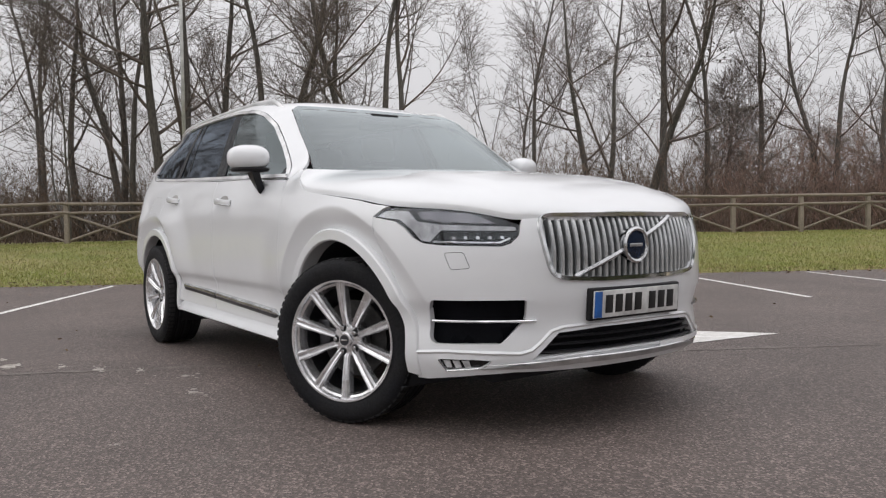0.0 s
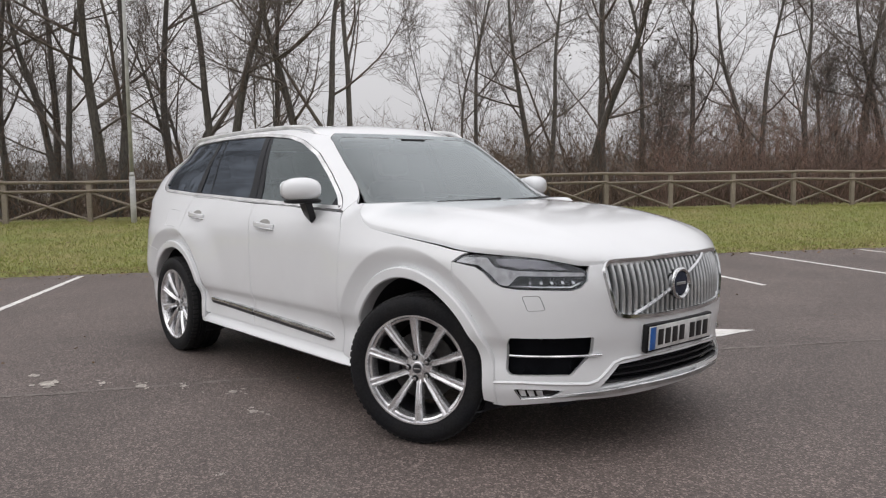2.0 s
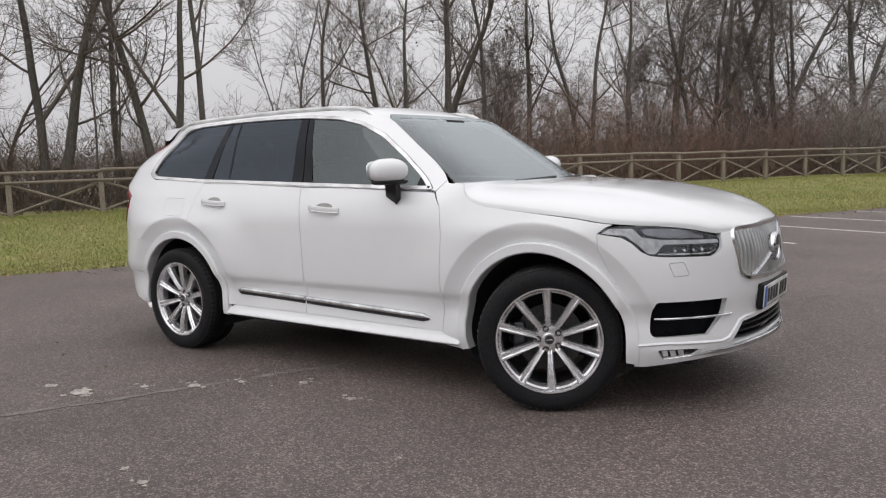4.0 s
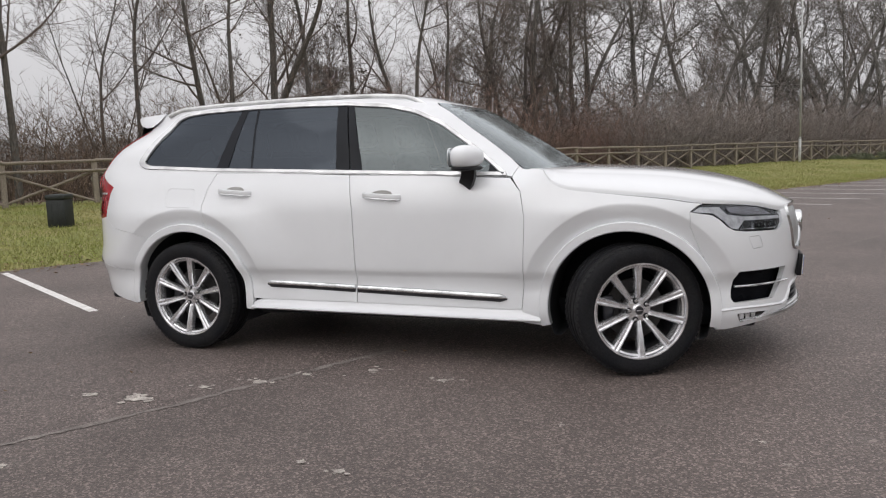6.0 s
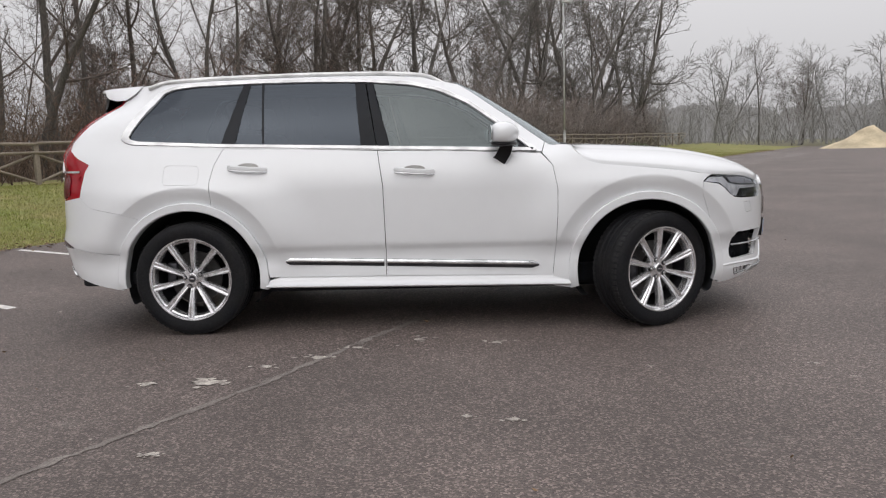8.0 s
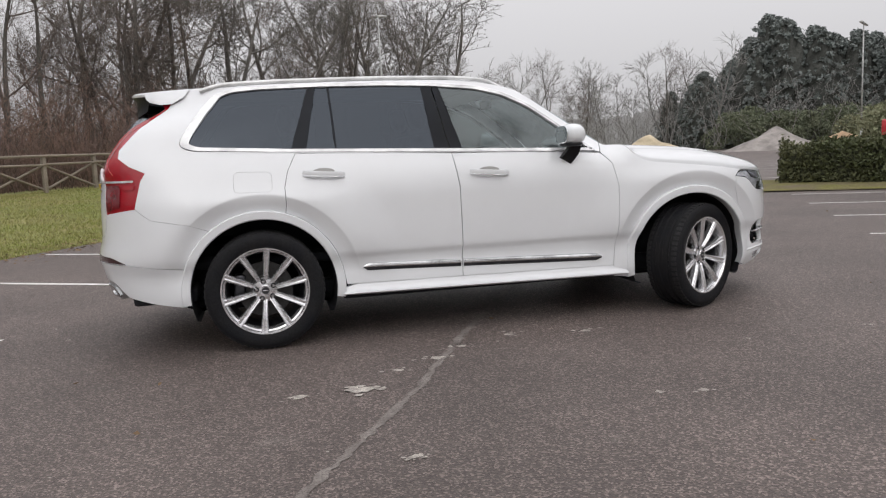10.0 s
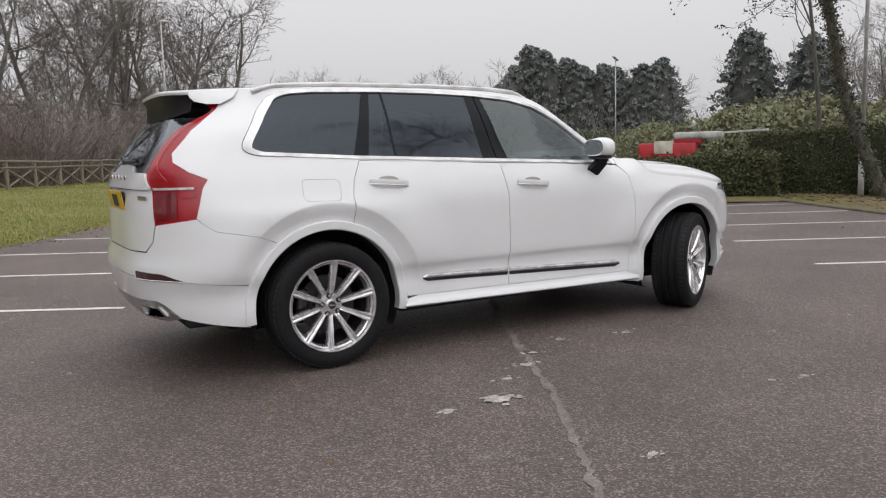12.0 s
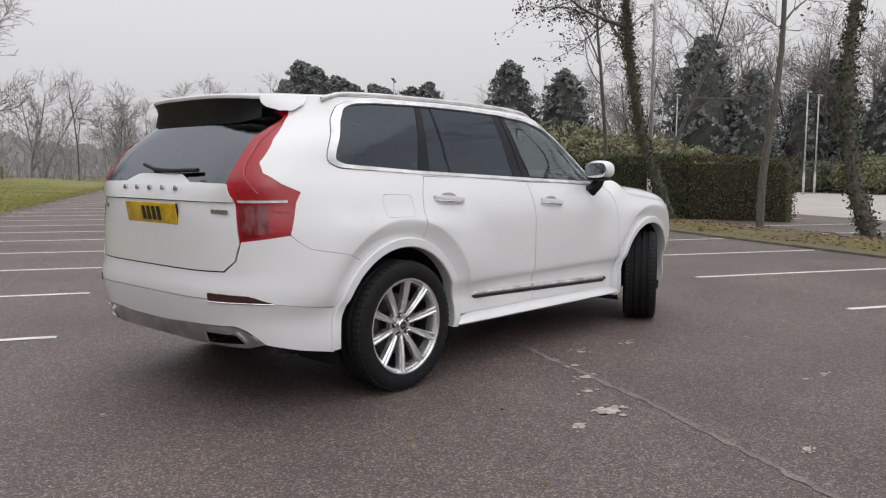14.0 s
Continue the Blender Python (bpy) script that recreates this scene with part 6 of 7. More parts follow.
# arches, sills, mouldings, handles
for f in (False, True):
    for centre, a0, a1 in ((WHEEL_R, 187, -9), (WHEEL_F, 193, -12)):
        pts = []
        bm = bmesh.new()
        rows = []
        for x, z in arc(centre, 1.0, a0, a1, 60):
            dx, dz = x - centre[0], z - centre[1]
            row = []
            for r, out in ((ARCH + 0.002, -0.06), (ARCH, 0.010), (ARCH + 0.006, 0.018), (LIP - 0.006, 0.019), (LIP, 0.012), (LIP + 0.002, -0.03)):
                px, pz = centre[0] + dx * r, centre[1] + dz * r
                base = width_low(px, max(pz, 0.24))
                proud = out * (0.45 + 0.55 * ease((pz - 0.30) / 0.30)) if out > 0 else out
                row.append(bm.verts.new((px, -(base + proud), pz)))
            rows.append(row)
        for a, b in zip(rows, rows[1:]):
            for k in range(5):
                bm.faces.new((a[k], a[k + 1], b[k + 1], b[k]))
        if f:
            for v in bm.verts:
                v.co.y = -v.co.y
        bmesh.ops.recalc_face_normals(bm, faces=bm.faces)
        for e in bm.edges:
            if len(e.link_faces) == 2 and e.calc_face_angle(0) > 0.5:
                e.smooth = False
        part("arch_trim", bm, PAINT, car)
        bm = bmesh.new()
        rows = []
        for x, z in arc(centre, ARCH + 0.004, a0 + 20, a1 - 20, 40):
            rows.append([bm.verts.new((x, y, max(z, 0.2))) for y in (-width_low(x, 0.5) + 0.02, -0.52)])
        for a, b in zip(rows, rows[1:]):
            bm.faces.new((a[0], a[1], b[1], b[0]))
        bm.faces.new([r[1] for r in rows])
        if f:
            for v in bm.verts:
                v.co.y = -v.co.y
        part("arch_liner", bm, UNDER, car)
    part("sill", sweep([(x, -0.905, 0.287 - 0.010 * x) for x in np.linspace(-1.0, 0.97, 40)], [(-0.02, 0.078), (0.006, 0.070), (0.014, 0.050), (0.019, 0.036), (0.046, 0.020), (0.048, 0.012), (0.034, 0.002), (-0.02, -0.004), (-0.08, -0.004), (-0.08, 0.07)], flip=f, scale=lambda t: min(1.0, 0.55 + 9 * min(t, 1 - t))), PAINT, car)
    for x0, x1 in ((-0.865, -0.2235), (-0.2035, 0.772)):
        zs = lambda x: 0.468 - 0.034 * (x + 0.865)
        pts = [(x, -side(x, zs(x)) - 0.004, zs(x)) for x in np.linspace(x0, x1, 24)]
        tip = (lambda k: min(1.0, 0.30 + k * 16)) if x0 < -0.5 else (lambda k: min(1.0, 0.30 + (1 - k) * 20))
        part("side_moulding", sweep(pts, [(-0.006, 0.026), (0.008, 0.022), (0.013, 0.010), (0.012, 0.0), (-0.006, 0.0)], flip=f, scale=tip), CHROME, car)
        part("moulding_strip", sweep(pts, [(-0.006, -0.001), (0.012, -0.001), (0.010, -0.014), (0.003, -0.022), (-0.006, -0.022)], flip=f, scale=tip), ALLOY_DARK, car)
    for hx, hz in ((-1.08, 1.072), (-0.01, 1.03)):
        pts = []
        for k in range(21):
            t = -1 + k / 10
            x = hx + 0.125 * t
            z = hz - 0.012 * t * 0.8
            lift = 0.030 * (1 - abs(t) ** 4) + 0.002
            pts.append((x, -side(x, z) - lift, z))
        handle = part("door_handle", sweep(pts, [(-0.006, 0.017), (0.006, 0.015), (0.009, 0.0), (0.006, -0.014), (-0.006, -0.017)], flip=f), PAINT, car)
        part("handle_strip", sweep([Vector(p) + Vector((0, -0.001, -0.015)) for p in pts], oval(0.008, 0.005, 6), flip=f), CHROME, handle)
        # flat grey oval painted on the door as the shade of the handle recess
        cup = [(hx + 0.07 * math.cos(a), hz + 0.012 + 0.024 * math.sin(a)) for a in np.linspace(0, 2 * math.pi, 25)[:-1]]
        part("handle_cup", skin_mesh(cup, on_side, flip=f, lift=0.0012, depth=0.002, gap=0, grid=0.03), TRIM_PALE, handle)

# door mirrors
def mirror_shell(bm, c, s, p=2.6, nu=24, nv=14):
    rows = []
    sg = lambda v, e: math.copysign(abs(v) ** e, v)
    for i in range(nv + 1):
        a = -math.pi / 2 + math.pi * i / nv
        rows.append([bm.verts.new((c[0] + s[0] * sg(math.cos(a), 2 / p) * sg(math.cos(b), 2 / p), c[1] + s[1] * sg(math.cos(a), 2 / p) * sg(math.sin(b), 2 / p), c[2] + s[2] * sg(math.sin(a), 2 / p))) for b in np.linspace(0, 2 * math.pi, nu + 1)[:-1]])
    for a, b in zip(rows, rows[1:]):
        for k in range(nu):
            bm.faces.new((a[k], a[(k + 1) % nu], b[(k + 1) % nu], b[k]))
    bmesh.ops.remove_doubles(bm, verts=bm.verts, dist=1e-5)
    bmesh.ops.recalc_face_normals(bm, faces=bm.faces)


for f in (1, -1):
    bm = bmesh.new()
    mirror_shell(bm, (0.570, -0.985, 1.250), (0.108, 0.106, 0.074))
    for v in bm.verts:
        # the shell tapers forwards and thins towards its outer end
        outer = (-0.985 - v.co.y) / 0.104 * 0.5 + 0.5
        t = max(0, (v.co.x - 0.570) / 0.108)
        v.co.z = 1.250 + (v.co.z - 1.250) * (1 - 0.25 * t * t) * (1 - 0.10 * outer)
        v.co.x = 0.476 + 0.012 * outer + (v.co.x - 0.474) * (1 - 0.42 * outer)
        v.co.y *= f
    if f < 0:
        bmesh.ops.reverse_faces(bm, faces=bm.faces)
    mirror = part("door_mirror", bm, PAINT, car)
    bm = bmesh.new()
    mirror_shell(bm, (0.568, -0.975, 1.186), (0.092, 0.095, 0.016), 3)
    for v in bm.verts:
        v.co.x = 0.482 + (v.co.x - 0.478) * (1 - 0.4 * ((-0.975 - v.co.y) / 0.095 * 0.5 + 0.5))
        v.co.y *= f
    bmesh.ops.recalc_face_normals(bm, faces=bm.faces)
    part("mirror_base", bm, BLACK, mirror)
    part("mirror_foot", sweep([(0.575, -0.965, 1.185), (0.565, -0.945, 1.14), (0.54, -0.915, 1.095), (0.53, -0.88, 1.085)], [(0.04, 0.02), (0.04, -0.02), (-0.04, -0.022), (-0.04, 0.022)], up=Vector((0, 1, 0)), flip=f < 0), BLACK, mirror)
    bm = bmesh.new()
    mirror_shell(bm, (0.4655, -0.985, 1.250), (0.004, 0.088, 0.057), 3)
    for v in bm.verts:
        v.co.x += 0.015 * ((-0.985 - v.co.y) / 0.09 * 0.5 + 0.5)
        v.co.y *= f
    bmesh.ops.recalc_face_normals(bm, faces=bm.faces)
    part("mirror_glass", bm, material("mirror_silver", (0.85, 0.87, 0.88), 0.02, metal=1.0), mirror)

# tailgate, rear glass, lamps, bumper
LAMP_IN = [(-0.718, 0.886), (-0.682, 1.079), (-0.650, 1.120), (-0.630, 1.166), (-0.628, 1.246), (-0.612, 1.394), (-0.578, 1.517)]


gate = [(-0.45, 0.735), (-0.63, 0.738), (-0.69, 0.79), (-0.710, 0.886), (-0.675, 1.079), (-0.646, 1.118), (-0.626, 1.164), (-0.335, 1.168), (-0.30, 1.182), (-0.235, 1.205), (-0.19, 1.21)]
low_gate = [p for p in gate if p[1] < 1.075] + [(-0.676, 1.075)]
top_gate = [(-0.674, 1.0765), (-0.646, 1.118), (-0.626, 1.164), (-0.335, 1.168), (-0.30, 1.182), (-0.235, 1.205), (-0.19, 1.21)]
tailgate = single("tailgate", mirrored(low_gate, 0), on_tail, PAINT, car, gap=0.0012, grid=0.04, depth=0.02, lift=-0.002)
single("tailgate_ledge", mirrored(top_gate, 0), on_tail, PAINT, tailgate, gap=0.0, grid=0.03, depth=0.03, lift=0.009)
glass = [(-0.19, 1.206), (-0.24, 1.20), (-0.335, 1.164)] + [(-0.629, 1.166), (-0.628, 1.246), (-0.613, 1.394), (-0.580, 1.50)]
single("rear_window", mirrored(glass, 0), on_tail, GLASS_REAR, car, "dark heated rear window", lift=-0.004, depth=0, gap=0, grid=0.05)


def y_to_u(y, z):
    lo, hi = -2.95, -1.5
    for _ in range(30):
        u = (lo + hi) / 2
        lo, hi = (u, hi) if -wrap(u, z)[1] < abs(y) else (lo, u)
    return u


def x_to_u(x, z):
    lo, hi = -2.95, -1.5
    for _ in range(30):
        u = (lo + hi) / 2
        lo, hi = (u, hi) if wrap(u, z)[0] < x else (lo, u)
    return u


lamp_outer = [(x_to_u(x, z), z) for x, z in LAMP_OUT]
lamp_inner = [(y_to_u(y, z), z) for y, z in LAMP_IN] + [(y_to_u(-0.52, 1.55), 1.55)]
LAMP = lamp_outer + [(x_to_u(-1.968, 1.55), 1.55)] + lamp_inner[::-1]


def between(t, z):
    """A place across the tail lamp: t from its inner to its outer edge."""
    def at(line):
        for (a, za), (b, zb) in zip(line, line[1:]):
            if min(za, zb) <= z <= max(za, zb):
                return a + (b - a) * (z - za) / (zb - za + 1e-9)
        return line[0][0] if z < line[0][1] else line[-1][0]
    i, o = at(lamp_inner), at(lamp_outer)
    return (i + (o - i) * t, z)


for f in (False, True):
    lamp = part("tail_lamp", skin_mesh(inset(LAMP, -0.007), wrap, flip=f, lift=-0.0035, depth=0.02, gap=0, grid=0.035), RED, car, "tall red L-shaped tail lamp")
    part("lamp_lower", skin_mesh([between(0.04, 0.90), between(0.04, 1.06), between(0.5, 1.06), between(0.56, 1.03), between(0.56, 0.925), between(0.5, 0.922)], wrap, flip=f, lift=0.0035, depth=0.004, gap=0, grid=0.03), RED_DARK, lamp)
    part("lamp_lower", skin_mesh([between(0.62, 1.03), between(0.9, 1.03), between(0.9, 1.055), between(0.62, 1.055)], wrap, flip=f, lift=0.0035, depth=0.004, gap=0, grid=0.03), RED, lamp)
    part("reversing_strip", skin_mesh([between(0.04, 1.074), between(0.85, 1.074), between(0.85, 1.086), between(0.04, 1.086)], wrap, flip=f, lift=0.004, depth=0.004, gap=0, grid=0.03), LENS_WHITE, lamp)
    part("light_guide", sweep([Vector(wrap(*between(0.42, z))) + Vector((-0.004, -0.003, 0)) for z in np.linspace(1.12, 1.52, 14)], oval(0.0022, 0.0022, 6), flip=f), material("light_guide", (0.50, 0.03, 0.035), 0.2, coat=1.0), lamp)

arch_up = [(x_to_u(x, z) if x < X_TAIL else x, z) for x, z in arc(WHEEL_R, LIP - 0.004, 128, 161, 12)]
upper = [(x_to_u(-1.91, 0.805), 0.8045), (x_to_u(-2.12, 0.843), 0.8425), (x_to_u(-2.178, 0.883), 0.8825), (lamp_outer[0][0], 0.914), (lamp_inner[0][0], 0.883), (y_to_u(-0.698, 0.79), 0.79), (y_to_u(-0.64, 0.735), 0.733), (y_to_u(-0.45, 0.73), 0.730), (-2.95, 0.728), (-2.95, 0.60)]
rb_up = [(-2.75, 0.603), (-2.48, 0.601), (-2.2, 0.580), (x_to_u(-1.95, 0.534), 0.534), (x_to_u(-1.946, 0.525), 0.525)] + arch_up[::-1] + upper[:8]
single("rear_bumper", mirrored(rb_up, -2.95), wrap, PAINT, car, gap=0.0002, grid=0.04, depth=0.02)
arch_dn = [(x_to_u(x, z), z) for x, z in arc(WHEEL_R, LIP - 0.004, 162, 187, 8)]
rb_low = [(-2.75, 0.598), (-2.48, 0.596), (-2.2, 0.575), (x_to_u(-1.95, 0.53), 0.529)] + arch_dn + [(x_to_u(-1.96, 0.30), 0.296), (-2.1, 0.33), (-2.237, 0.368), (-2.31, 0.44), (-2.36, 0.465), (-2.6, 0.462), (-2.8, 0.45)]
refl = rounded([(-2.475, 0.632), (-2.30, 0.622), (-2.20, 0.582), (-2.47, 0.590)], 0.008, 2)
single("rear_bumper_skirt", mirrored(rb_low, -2.95), wrap, PAINT, car, gap=0.0002, grid=0.04, depth=0.02)
val = [(-2.8, 0.447), (-2.6, 0.459), (-2.36, 0.462), (-2.315, 0.437), (-2.24, 0.366), (-2.32, 0.345), (-2.6, 0.35), (-2.8, 0.352)]
exhaust = rounded([(-2.51, 0.432), (-2.355, 0.428), (-2.312, 0.372), (-2.505, 0.366)], 0.012)
other_r = lambda poly: [(-5.9 - a, b) for a, b in poly]
single("rear_valance", mirrored(val, -2.95), wrap, SATIN, car, holes=[exhaust, other_r(exhaust)], gap=0.002, grid=0.035, lift=-0.004, depth=0.02)
for f in (False, True):
    part("reflector", skin_mesh(refl, wrap, flip=f, lift=0.003, depth=0.012, gap=0, grid=0.03), REFLEX, car, "dark red rear reflector")
    part("reflector_trim", sweep([Vector(wrap(a, z)) + Vector((-0.005, -0.002, 0)) for a, z in ((-2.475, 0.589), (-2.40, 0.587), (-2.30, 0.585), (-2.20, 0.578))], oval(0.005, 0.004, 6), flip=f), CHROME, car)
    pipe = part("exhaust", skin_mesh(inset(exhaust, -0.004), wrap, flip=f, lift=-0.05, depth=0, gap=0), UNDER, car)
    part("exhaust_trim", skin_mesh(inset(exhaust, -0.006), wrap, holes=[inset(exhaust, 0.006)], flip=f, lift=0.006, depth=0.05, gap=0, grid=0.03), CHROME, pipe)
for k in range(5):
    y = 0.30 - 0.135 * k
    bm = box(bmesh.new(), (-0.006, -0.018, -0.013), (0.003, 0.018, 0.013), pose(tail(y, 1.140) - 0.017, y, 1.14, 0, 8, 0), 0.003)
    part("badge_bar", bm, CHROME, car)
for y, w in ((-0.60, 0.055), (0.56, 0.055)):
    bm = box(bmesh.new(), (-0.004, -w, -0.012), (0.002, w, 0.012), pose(tail(y, 1.03) - 0.001, y, 1.03, 0, 0, -math.copysign(14, y)), 0.002)
    part("badge_bar", bm, CHROME, car)

# spoiler
bm = bmesh.new()
rows, under = [], []
for t in np.linspace(-1, 1, 37):
    e = abs(t)
    tip = -2.262 + 0.12 * e ** 4
    zt = 1.632 - 0.012 * e ** 2.5
    ys = (0.568, 0.560, 0.548, 0.532, 0.528, 0.525)
    zs = (roof(-1.86, 0.568 * t) + 0.003, roof(-1.96, 0.56 * t) + 0.006, zt + 0.016 - 0.006 * e, zt + 0.004, zt - 0.008, zt - 0.02)
    xs = (-1.86, -1.96, -2.13 + 0.06 * e ** 4, tip + 0.012, tip, tip + 0.008)
    rows.append([bm.verts.new((x, y * t, z)) for x, y, z in zip(xs, ys, zs)])
for a, b in zip(rows, rows[1:]):
    for k in range(len(a) - 1):
        bm.faces.new((a[k], a[k + 1], b[k + 1], b[k]))
for row, s in ((rows[0], -1), (rows[-1], 1)):
    low = [bm.verts.new((x, s * y, z)) for x, y, z in ((-1.905, 0.596, 1.585), (-1.975, 0.590, 1.548), (-2.045, 0.570, 1.546), (-2.11, 0.543, 1.562), (-2.132, 0.532, 1.582), (-2.134, 0.528, 1.592))]
    for k in range(len(low) - 1):
        bm.faces.new((row[k], row[k + 1], low[k + 1], low[k]))
bmesh.ops.recalc_face_normals(bm, faces=bm.faces)
spoiler = part("roof_spoiler", bm, PAINT, car)
bm = bmesh.new()
rows = []
for t in np.linspace(-1, 1, 37):
    e = abs(t)
    tip = -2.254 + 0.12 * e ** 4
    zt = 1.612 - 0.012 * e ** 2.5
    prof = ((tip, 0.526, zt), (tip + 0.02, 0.522, zt - 0.025), (tail(0.52 * t, 1.475) + 0.002 + 0.03 * e ** 8, 0.528, 1.475 + 0.035 * e ** 8))
    rows.append([bm.verts.new((x, y * t, z)) for x, y, z in prof])
for a, b in zip(rows, rows[1:]):
    for k in range(2):
        bm.faces.new((a[k], b[k], b[k + 1], a[k + 1]))
part("spoiler_underside", bm, BLACK, spoiler)
pts = [(tail(0.17, 1.25) - 0.03, 0.17, 1.262), (tail(0.05, 1.25) - 0.035, 0.05, 1.235), (tail(-0.15, 1.24) - 0.03, -0.15, 1.228), (tail(-0.37, 1.235) - 0.02, -0.37, 1.232)]
part("rear_wiper", sweep(pts, oval(0.012, 0.011, 8)), BLACK, car)

# shell under the skin, floor and cabin
shell = []
for f in (False, True):
    back = [(-2.25, 0.40), (-1.95, 0.30)] + arc(WHEEL_R, ARCH + 0.02, 188, -8, 24) + [(-1.0, 0.30), (0.98, 0.28)] + arc(WHEEL_F, ARCH + 0.02, 190, 20, 24) + [(1.80, 0.88), (1.75, 0.93), (1.0, 1.05), (0.72, 1.14), (-1.9, 1.215), (-2.0, 1.10), (-2.1, 0.9)]
    part("inner_shell", skin_mesh(back, on_side, flip=f, lift=-0.024, depth=0, gap=0, grid=0.08), UNDER, car)
single("inner_nose", mirrored([(1.95, 0.28), (1.9, 0.5), (1.92, 0.80), (2.1, 0.88), (2.4, 0.89)], 2.85), wrap, UNDER, car, lift=-0.065, depth=0, gap=0, grid=0.08)
single("inner_tail", mirrored([(-2.15, 0.40), (-2.05, 0.6), (-2.15, 0.9), (-2.3, 1.16), (-2.6, 1.19)], -2.95), wrap, UNDER, car, lift=-0.045, depth=0, gap=0, grid=0.08)
bm = bmesh.new()
box(bm, (-2.0, -0.58, 0.225), (2.15, 0.58, 0.36), None, 0.03)
box(bm, (-1.0, -0.84, 0.255), (0.98, 0.84, 0.36), None, 0.02)
# boxes below both bumpers, added to deepen the shade on the ground
box(bm, (-2.28, -0.80, 0.31), (-1.9, 0.80, 0.40), None, 0.02)
box(bm, (1.9, -0.52, 0.24), (2.12, 0.52, 0.31), None, 0.03)
part("underbody", bm, UNDER, car)
bm = bmesh.new()
box(bm, (0.62, -0.72, 0.75), (0.95, 0.72, 1.10), None, 0.08)
part("dashboard", bm, CABIN, car)
bm = bmesh.new()
box(bm, (-2.05, -0.74, 0.5), (0.7, 0.74, 0.56), None, 0.02)
box(bm, (0.95, -0.7, 0.6), (0.99, 0.7, 1.12), None, 0.01)
part("cabin_floor", bm, UNDER, car)
bm = bmesh.new()
box(bm, (-2.0, -0.56, 1.60), (0.05, 0.56, 1.615), None, 0.004)
part("headlining", bm, TRIM_PALE, car)


def seat(x, y, w, back):
    s = part("seat", box(bmesh.new(), (x - 0.25, y - w, 0.58), (x + 0.25, y + w, 0.74), None, 0.05), CABIN, car)
    part("seat_back", box(bmesh.new(), (-0.07, -w, 0.0), (0.07, w, 0.62), pose(x - 0.24, y, 0.70, 0, -14, 0), 0.06), CABIN, s)
    part("head_rest", box(bmesh.new(), (-0.05, -0.13, 0.66), (0.05, 0.13, 0.84), pose(x - 0.24, y, 0.70, 0, -14, 0), 0.05), CABIN, s)


for y in (-0.37, 0.37):
    seat(0.05, y, 0.24, 0)
for y in (-0.42, 0.0, 0.42):
    seat(-0.85, y, 0.2, 0)
for y in (-0.32, 0.32):
    seat(-1.6, y, 0.2, 0)
wheel = part("steering_wheel", turned([(0.19 + 0.016 * math.cos(a), 0.016 * math.sin(a)) for a in np.linspace(0, 2 * math.pi, 9)], 28), BLACK, car)
wheel.matrix_basis = pose(0.46, -0.37, 1.02, 0, 0, 90) @ pose(0, 0, 0, 25, 0, 0)
hub = part("wheel_boss", box(bmesh.new(), (-0.17, -0.02, -0.05), (0.17, 0.03, 0.05), None, 0.02), TRIM_PALE, wheel)
part("rear_view_mirror", box(bmesh.new(), (0.24, -0.12, 1.48), (0.27, 0.12, 1.545), None, 0.01), BLACK, car)
part("sensor_housing", box(bmesh.new(), (0.25, -0.10, 1.55), (0.37, 0.10, 1.575), pose(0, 0, 0), 0.01), BLACK, car)


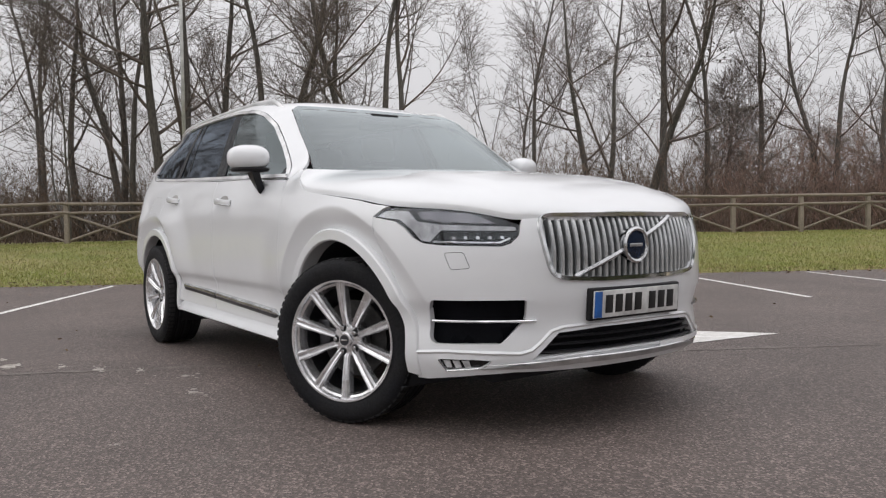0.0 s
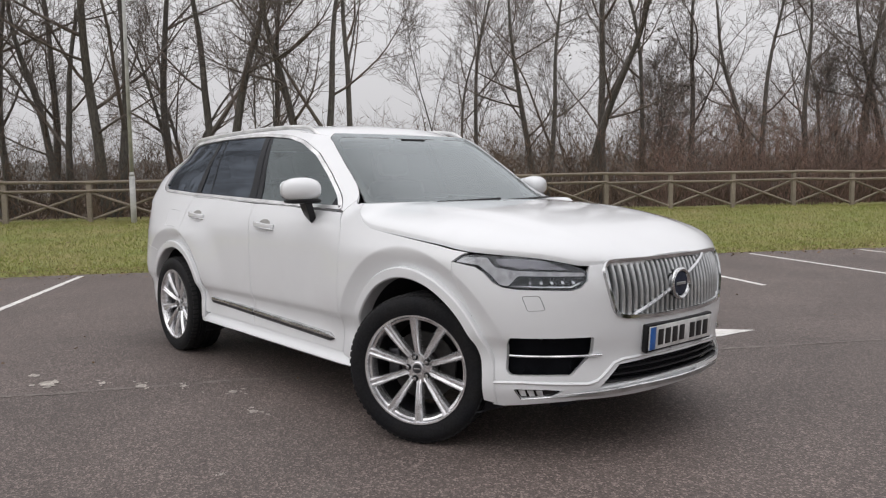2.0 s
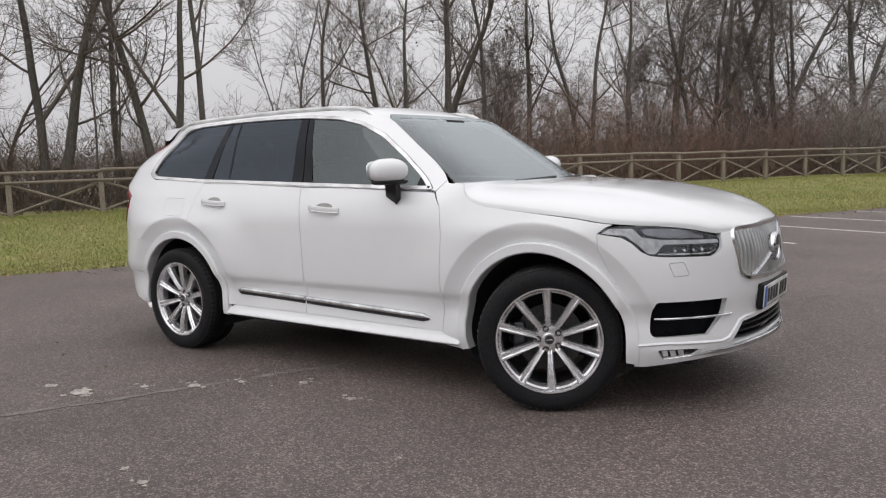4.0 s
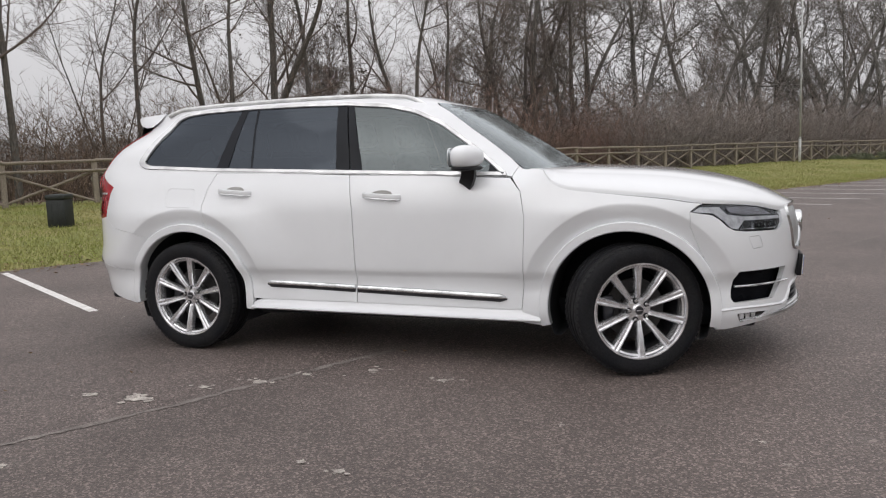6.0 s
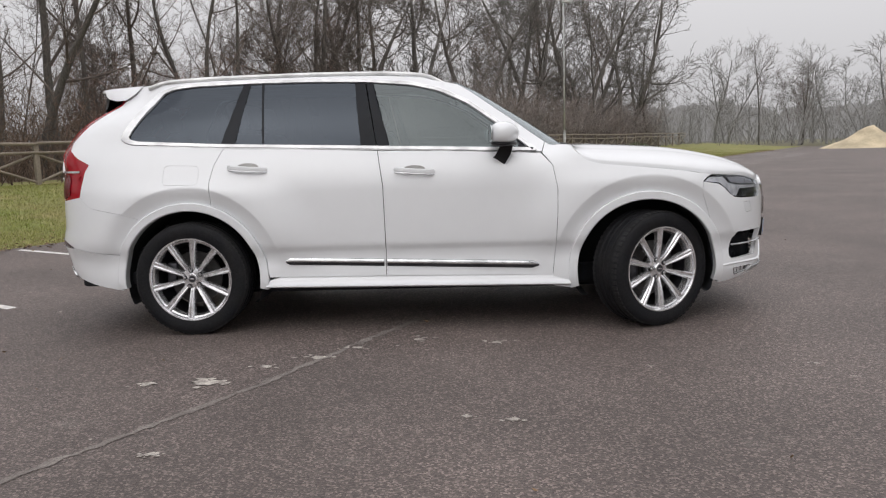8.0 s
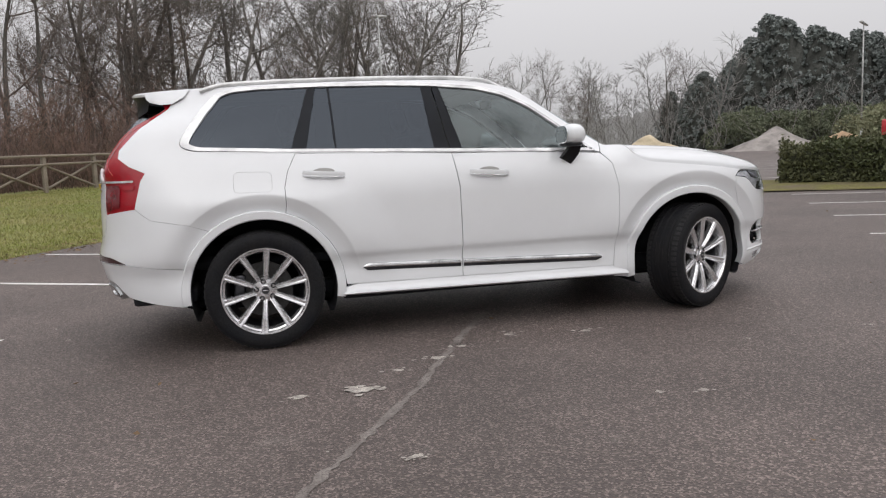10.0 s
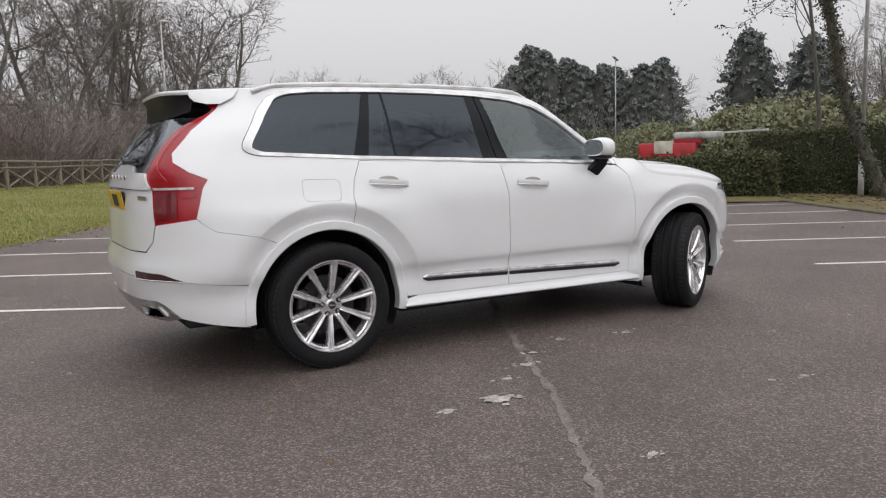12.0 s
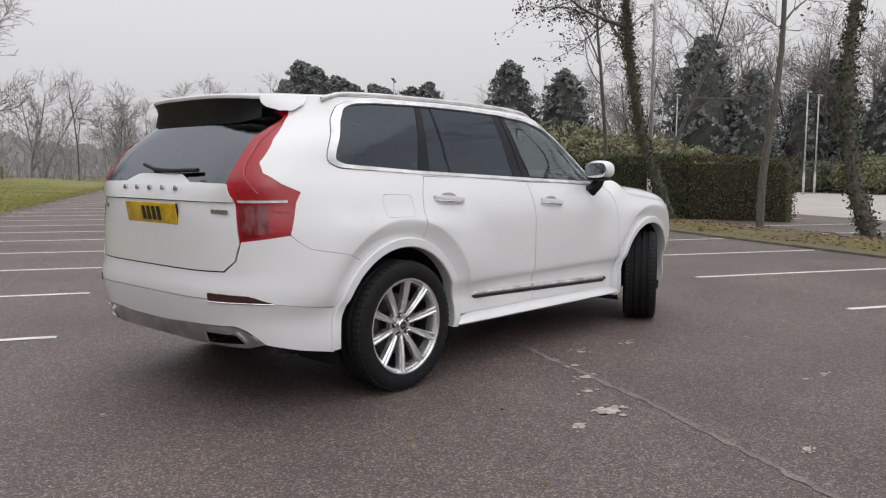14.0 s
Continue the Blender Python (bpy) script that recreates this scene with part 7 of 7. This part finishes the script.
# ---------------------------------------------------------------- wheels
def road_wheel():
    w = new("wheel")
    w.empty_display_size = 0.2
    w.parent = car
    side_wall = [(0.254, 0.085), (0.258, 0.108), (0.270, 0.122), (0.294, 0.131), (0.322, 0.133), (0.345, 0.128), (0.357, 0.118), (0.3645, 0.104)]
    tread = []
    for k, y in enumerate(np.linspace(0.098, -0.098, 29)):
        groove = k in (6, 7, 13, 14, 15, 21, 22)
        tread.append((0.3575 if groove else 0.3675 - 0.5 * y * y * 0.5, y))
    prof = side_wall + tread + [(r, -y) for r, y in reversed(side_wall)]
    tyre = part("tyre", turned([(r, -y) for r, y in prof], 72), RUBBER, w)
    # tread blocks along both shoulders
    V, F = [], []
    for k in range(64):
        a = 2 * math.pi * k / 64
        for y0, y1 in ((-0.118, -0.083), (0.083, 0.118)):
            b0 = len(V)
            for da in (0.0, 0.062):
                for y in (y0, y1):
                    for r in (0.350, 0.3695 - (0.006 if abs(y) > 0.1 else 0.0)):
                        V.append((r * math.cos(a + da + y * 0.1), y, r * math.sin(a + da + y * 0.1)))
            F += [[b0 + i for i in q] for q in ((0, 1, 3, 2), (4, 6, 7, 5), (1, 5, 7, 3), (0, 2, 6, 4), (0, 4, 5, 1), (2, 3, 7, 6))]
    tagged(raw("tread", V, F, TREAD, tyre), kind="stuff")
    # polished lip with a step behind it, then the dark barrel
    rim = part("rim", turned([(0.256, 0.10), (0.258, -0.10), (0.262, -0.116), (0.268, -0.125), (0.271, -0.124), (0.270, -0.128), (0.262, -0.127), (0.257, -0.120), (0.254, -0.108), (0.245, -0.104), (0.241, -0.090), (0.238, -0.05)], 72), ALLOY, w)
    part("barrel", turned([(0.2385, -0.055), (0.228, -0.02), (0.222, 0.09)], 48), ALLOY_DARK, rim)
    # ten straight spokes: two raised edges with a hollow between, flanks falling away
    section = ((-1.0, 0.036), (-0.92, 0.006), (-0.62, -0.004), (-0.30, -0.003), (0.0, 0.003), (0.30, -0.003), (0.62, -0.004), (0.92, 0.006), (1.0, 0.036))
    stations = ((0.050, 0.0185, -0.070), (0.075, 0.0165, -0.084), (0.12, 0.0180, -0.096), (0.18, 0.0210, -0.106), (0.232, 0.0240, -0.112), (0.257, 0.0255, -0.116))
    n = len(section)
    V = [(h * o, y + dy, r) for r, h, y in stations for o, dy in section]
    F = [(i * n + j, i * n + j + 1, (i + 1) * n + j + 1, (i + 1) * n + j) for i in range(len(stations) - 1) for j in range(n - 1)]
    F.append(tuple((len(stations) - 1) * n + j for j in range(n)))
    for k in range(10):
        a = 36 * k
        q = raw("spoke", V, F, ALLOY, rim)
        q.matrix_basis = pose(0, 0, 0, 0, a, 0)
    part("hub", turned([(0.080, -0.02), (0.078, -0.064), (0.070, -0.076), (0.050, -0.079), (0.036, -0.080), (0.034, -0.092), (0.030, -0.096), (0.0005, -0.097)], 40), ALLOY, rim)
    part("hub_cap", turned([(0.0235, -0.0972), (0.0225, -0.099), (0.0005, -0.0995)], 28), ALLOY_DARK, rim)
    part("cap_bar", box(bmesh.new(), (-0.016, -0.1012, -0.0035), (0.016, -0.099, 0.0035), None, 0.0006), CHROME, rim)
    for k in range(5):
        a = 2 * math.pi * k / 5 + 0.58
        spot = Matrix.Translation((0.056 * math.cos(a), 0, 0.056 * math.sin(a)))
        pocket = part("nut_pocket", turned([(0.0165, -0.060), (0.0165, -0.0815), (0.0135, -0.0825), (0.0130, -0.0800), (0.0005, -0.0798)], 16), BLACK, rim)
        pocket.matrix_basis = spot
        nut = part("wheel_nut", turned([(0.0098, -0.070), (0.0098, -0.0885), (0.0075, -0.0915), (0.0005, -0.092)], 12), CHROME, rim)
        nut.matrix_basis = spot
    part("brake_disc", turned([(0.172, 0.0), (0.172, -0.016), (0.09, -0.016), (0.088, -0.045), (0.0005, -0.045)], 40), DISC, w)
    part("caliper", box(bmesh.new(), (-0.19, -0.035, -0.06), (-0.12, 0.03, 0.09), None, 0.015), ALLOY_DARK, w)
    return w


first = road_wheel()


def copy_wheel(m):
    made = {}
    for o in (first, *first.children_recursive):
        made[o] = o.copy()
        scene.collection.objects.link(made[o])
        if o.parent in made:
            made[o].parent = made[o.parent]
    made[first].parent = car
    made[first].matrix_basis = m
    return made[first]


first.matrix_basis = pose(WHEEL_R[0], -0.832, 0.3695, 0, 5, 0)
copy_wheel(pose(1.49, -0.845, 0.3695, 0, 0, 27) @ pose(0, 0, 0, 0, -2, 0))
copy_wheel(pose(WHEEL_R[0], 0.825, 0.3695, 0, 30, 180))
copy_wheel(pose(1.482, 0.83, 0.3695, 0, 0, 207) @ pose(0, 0, 0, 0, 50, 0))
